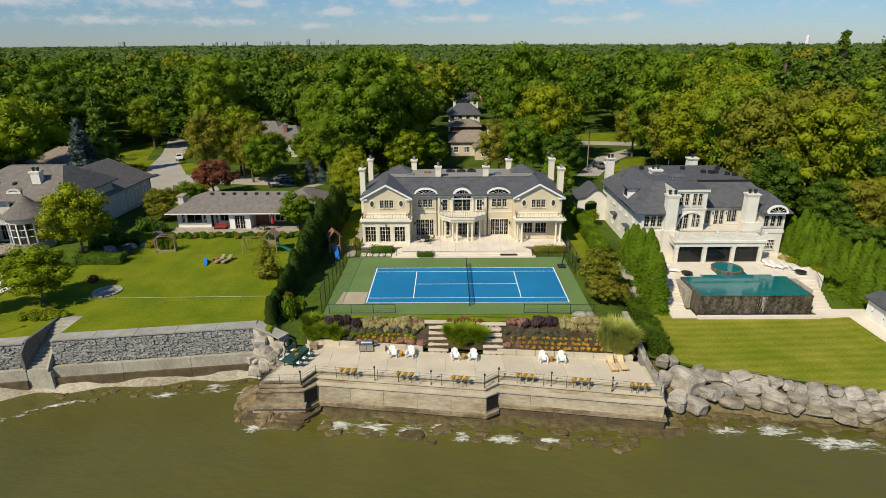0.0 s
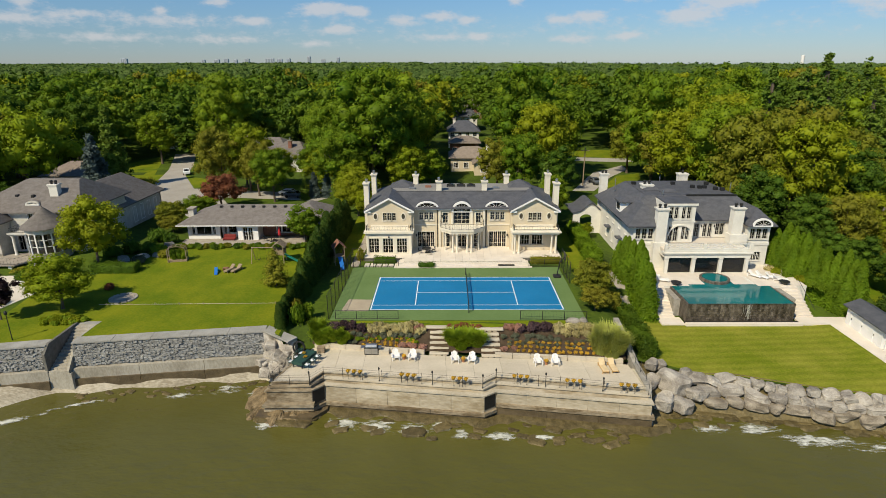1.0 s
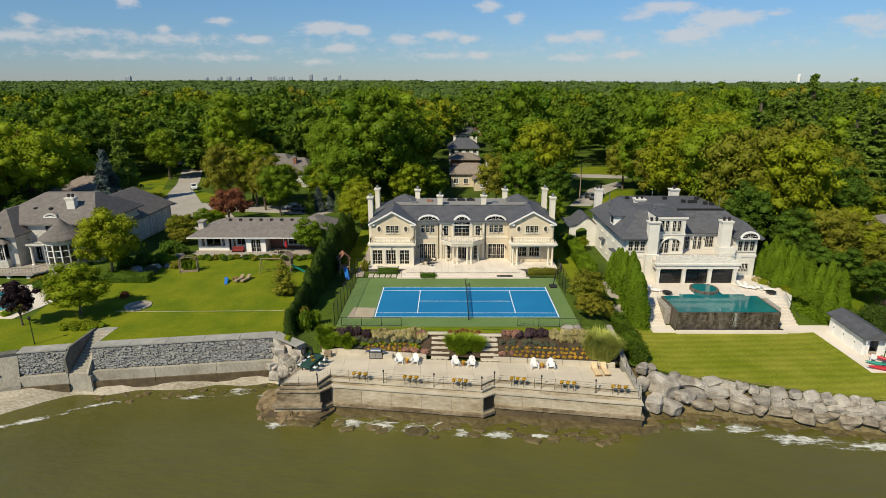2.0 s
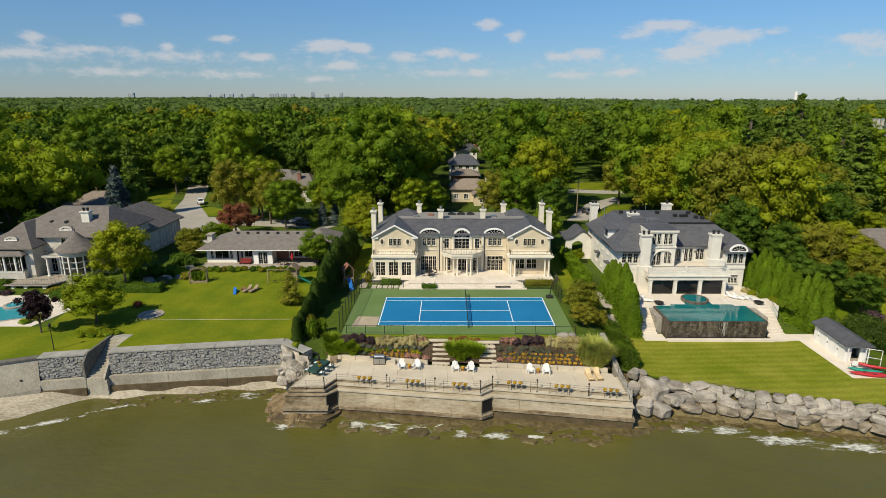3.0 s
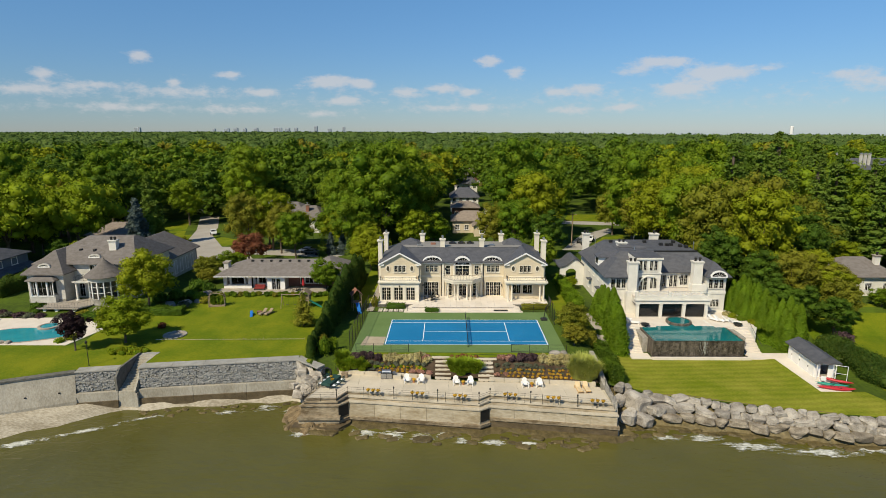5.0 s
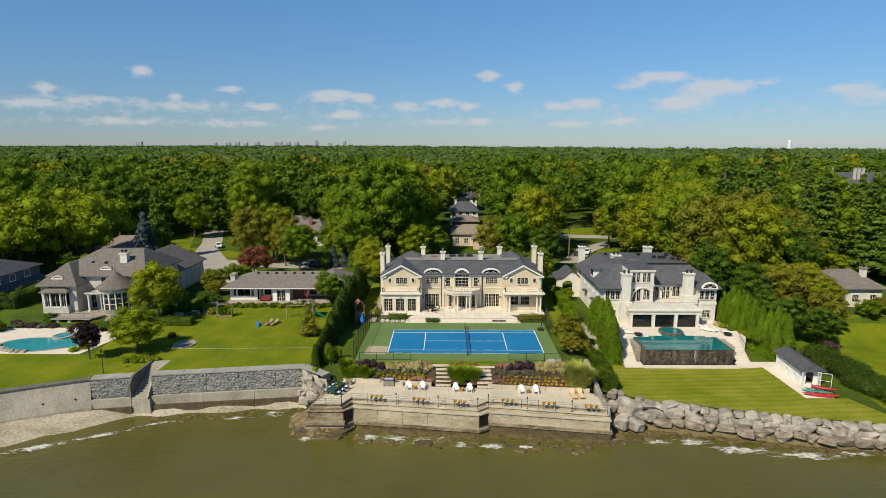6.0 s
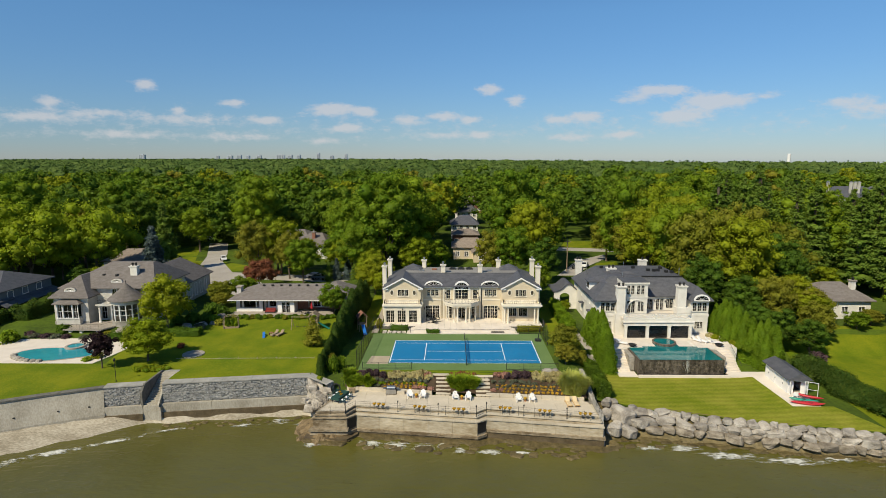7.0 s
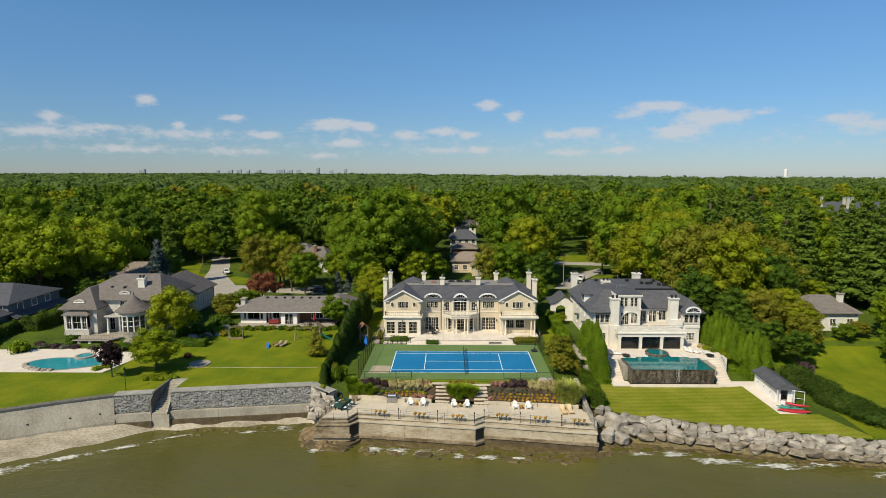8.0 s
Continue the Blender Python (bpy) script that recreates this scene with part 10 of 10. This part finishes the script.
for i_ in range(16):
    x, y = 54.0 + 0.14 * i_ + g_.normal(scale=0.3), -3.0 - 1.05 * i_
    shrub("hedge_bush", x, y, -2.4, 2.6, 3.3 - 0.05 * i_, "bushy", "dense dark green hedge bush by the boat shed", group="shed hedge")
shrub("shrub", 57.5, -1.0, -1.6, 1.7, 2.0, "plum", "dark red-leaved shrub behind the hedge")
M["hedge_mid"] = leaf_mat("green_hedge_foliage", (0.045, 0.085, 0.006), (0.065, 0.108, 0.008), (0.10, 0.14, 0.010))
# clipped hedges on the other boundary
clipped("hedge", 18.6, 20.2, 9.0, 26.0, -0.1, 2.2, M["cedar"], 5, "clipped green hedge between the two mansions", 0.16, 40, "boundary hedges")
clipped("hedge", 18.7, 20.3, -14.0, -4.2, -2.3, 0.0, M["hedge_mid"], 6, "green clipped hedge beside the terrace steps", 0.17, 60, "boundary hedges")
clipped("hedge", 16.9, 18.9, -4.6, 8.6, -1.0, 1.3, M["leaf_olive"], 7, "loose olive hedge beside the court", 0.18, 30, "boundary hedges")
clipped("hedge", -53.4, -47.0, 6.4, 8.2, 0, 1.5, M["leaf_dark"], 8, "low dark clipped hedge in the garden", 0.15, 36, "garden hedges")
clipped("hedge", -90.5, -86.5, 3.0, 14.0, 0, 2.9, M["hedge_dark"], 19, "tall dark hedge between gardens", 0.24, 16, "garden hedges")
clipped("hedge", -87.0, -83.0, 14.0, 30.0, 0, 3.2, M["hedge_dark"], 9, "tall dark hedge between gardens", 0.24, 16, "garden hedges")
clipped("hedge", -62.8, -57.5, 4.2, 6.2, 0, 1.1, M["leaf_dark"], 10, "low clipped hedge beside the pool steps", 0.14, 40, "garden hedges")
for x, y, r, h, k in ((-49.5, 15.5, 1.6, 1.9, "dark"), (-47.4, 14.6, 1.5, 1.6, "green"), (-51.8, 15.0, 1.7, 2.0, "dark"), (-46.0, 13.2, 1.1, 1.2, "olive"), (-54.0, 13.4, 1.6, 1.8, "dark"), (-48.6, 10.8, 1.2, 1.3, "grey"), (-50.8, 21.0, 1.9, 2.4, "dark"), (-48.2, 20.0, 1.5, 2.0, "dark"),
                      (-19.8, -9.2, 1.0, 2.6, "green"), (-18.9, -8.0, 0.9, 2.2, "green"), (-20.4, -7.4, 1.0, 2.4, "olive"), (19.2, 27.6, 1.1, 1.6, "green"), (-5.5, 37, 2.2, 2.4, "gold"), (-1.5, 39, 2.0, 2.0, "green"), (3.0, 40, 2.2, 2.4, "olive"), (-9, 38.5, 2.4, 2.8, "green"), (6.5, 42, 2.0, 2.2, "gold"), (-12.5, 42, 2.6, 3.2, "dark"), (0.5, 46, 2.5, 2.6, "green"), (10.5, 41, 2.0, 2.6, "dark")):
    shrub("shrub", x, y, ground_z(x, y) - 0.05, r, h, k, "leafy green garden shrub", group="garden shrubs")
for x, y in ((-46.9, 13.8), (-49.2, 12.6), (-51.4, 11.6), (-47.9, 19.2)):
    b = new("boulder", corner_me)
    b.matrix_basis = pose(x, y, 0.5, 0, 0, x * 50) @ Matrix.Diagonal((1.5, 0.8, 0.8, 1))
    tagged(b, "pale flat garden boulder", "boulder", "garden boulders")

rng = np.random.default_rng(5)
KINDS = ["big0", "big1", "big2", "big3", "big4", "dark0", "dark1", "dark2", "gold0", "big2", "big0", "spruce", "big3", "dark1", "big4", "olive0"]
taken = [(h[1], h[2]) for h in HAND]
near_n = 0
loose = []
for gy in np.arange(24, 132, 10.8):
    half = 0.80 * (gy + 96) + 8
    for gx_ in np.arange(-half, half, 10.8):
        x, y = gx_ + rng.uniform(-2.8, 2.8), gy + rng.uniform(-2.8, 2.8)
        k = KINDS[int(rng.integers(0, len(KINDS)))]
        if x > 62 and y < 115 and rng.random() < 0.5:
            k = "pine%d" % rng.integers(0, 2)
        s, t, a = rng.uniform(1.0, 1.55), rng.uniform(0.88, 1.1), rng.uniform(0, 360)
        if k == "spruce":
            s *= 1.05
        if y > 60 and 31.5 < math.degrees(math.atan2(x + 2, y + 94)) < 39:
            s = min(s, 0.95)
        if is_open(x, y, 1.5) or any((x - p) ** 2 + (y - q) ** 2 < 20 for p, q in taken):
            continue
        if y < 100 and near_n < 215:
            near_n += 1
            plant(k, x, y, ground_z(x, y), s, t, a, group="woodland trees")
        else:
            loose.append((x, y, s, t, a))
for gy in np.arange(132, 330, 12.0):
    half = 0.82 * (gy + 100) + 12
    for gx_ in np.arange(-half, half, 12.0):
        x, y = gx_ + rng.uniform(-3.4, 3.4), gy + rng.uniform(-3.4, 3.4)
        low = 31.5 < math.degrees(math.atan2(x + 2, y + 94)) < 39 and y < 226
        if not is_open(x, y, 1.0) and not (204 < x < 270 and 216 < y < 250) and not (-4 < x - (y - 100) * 0.05 < 9 and y < 245):
            loose.append((x, y, rng.uniform(0.95, 1.6) * (0.6 if low else 1.0), rng.uniform(0.8, 1.1), rng.uniform(0, 360)))


def joined_woods(name, places, protos, material):
    """Many trees as one mesh, each a turned and scaled copy of a light prototype."""
    data = []
    for me in protos:
        v = np.empty(len(me.vertices) * 3, np.float32)
        me.vertices.foreach_get("co", v)
        li = np.empty(len(me.loops), np.int32)
        me.loops.foreach_get("vertex_index", li)
        data.append((v.reshape(-1, 3), li.reshape(-1, 3)))
    vs, ts, base = [], [], 0
    for i, (x, y, s, t, a) in enumerate(places):
        v, tr = data[i % len(data)]
        c, d = math.cos(radians(a)), math.sin(radians(a))
        w = np.column_stack([(v[:, 0] * c - v[:, 1] * d) * s + x, (v[:, 0] * d + v[:, 1] * c) * s + y, v[:, 2] * s * t + ground_z(x, y)])
        vs.append(w)
        ts.append(tr + base)
        base += len(v)
    ob = new(name, quick_mesh(name, np.concatenate(vs), np.concatenate(ts), NO_QUADS, material))
    return tagged(ob, "dense green broad-leaved woods behind the houses", "woods", kind="stuff")


M["leaf_mid"] = leaf_mat("mixed_green_woods", (0.078, 0.140, 0.009), (0.078, 0.140, 0.009), (0.165, 0.215, 0.016), 0.3)
mixes = {0: [], 1: [], 2: [], 3: []}
for p_ in loose:
    mixes[int(rng.choice(4, p=[0.52, 0.30, 0.12, 0.06]))].append(p_)
MIDP = [TREES["mid%d" % i][0] for i in range(6)]
for key_, mk in ((0, "leaf_mid"), (1, "leaf_dark"), (2, "leaf_gold"), (3, "leaf_olive")):
    joined_woods("woods", mixes[key_], [MIDP[key_], MIDP[(key_ + 3) % 6]] + ([TREES["midpine"][0]] if key_ == 1 else []), M[mk])


# far woods: one canopy of thousands of crowns
def far_woods(y0, y1, spacing, radius, seed, leaf):
    g = np.random.default_rng(seed)
    vs, fs, cp, cn, cs = [], [], [], [], []
    nb = 0
    y = y0
    while y < y1:
        half = 0.84 * (y + 100) + 30
        sp = spacing * (1 + (y - y0) / (y1 - y0))
        for x in np.arange(-half, half, sp):
            px, py = x + g.uniform(-0.4, 0.4) * sp, y + g.uniform(-0.4, 0.4) * sp
            r = radius * g.uniform(0.6, 1.35) * sp / spacing
            z = ground_z(px, py) + 9.0 + g.uniform(-3.0, 3.6)
            vs.append(np.array([px, py, z]) + ICO2_V * np.array([r, r, min(r * 0.75, 5) + 2]) * (1 + g.normal(scale=0.16, size=(12, 1))))
            fs.append(ICO2_F + 12 * nb)
            nb += 1
            n = leaf
            d = unit(g, n)
            d[:, 2] = np.abs(d[:, 2])
            cp.append(np.array([px, py, z]) + d * np.array([r, r, min(r * 0.75, 5) + 2]) * g.uniform(0.95, 1.15, (n, 1)))
            cn.append(d + g.normal(scale=0.5, size=(n, 3)))
            cs.append(0.15 * r * g.uniform(0.6, 1.4, n))
        y += sp
    cv, cq = cards(np.concatenate(cp), np.concatenate(cn), np.concatenate(cs), g)
    return quick_mesh("far_woods", np.concatenate(vs + [cv]), np.concatenate(fs + [cq + nb * 12]), NO_QUADS, M["leaf_far"])


# blue raised a little to put distance haze into the canopy colour
M["leaf_far"] = leaf_mat("far_green_canopy", (0.055, 0.095, 0.022), (0.055, 0.095, 0.022), (0.12, 0.16, 0.035), 0.2)
for a, b, sp, r, lf in ((330, 640, 12, 6.2, 46), (640, 1250, 19, 9, 26), (1250, 3600, 46, 24, 12)):
    ob = new("far_woods", far_woods(a, b, sp, r, 3, lf))
    tagged(ob, "endless green tree canopy towards the horizon", "woods", kind="stuff")
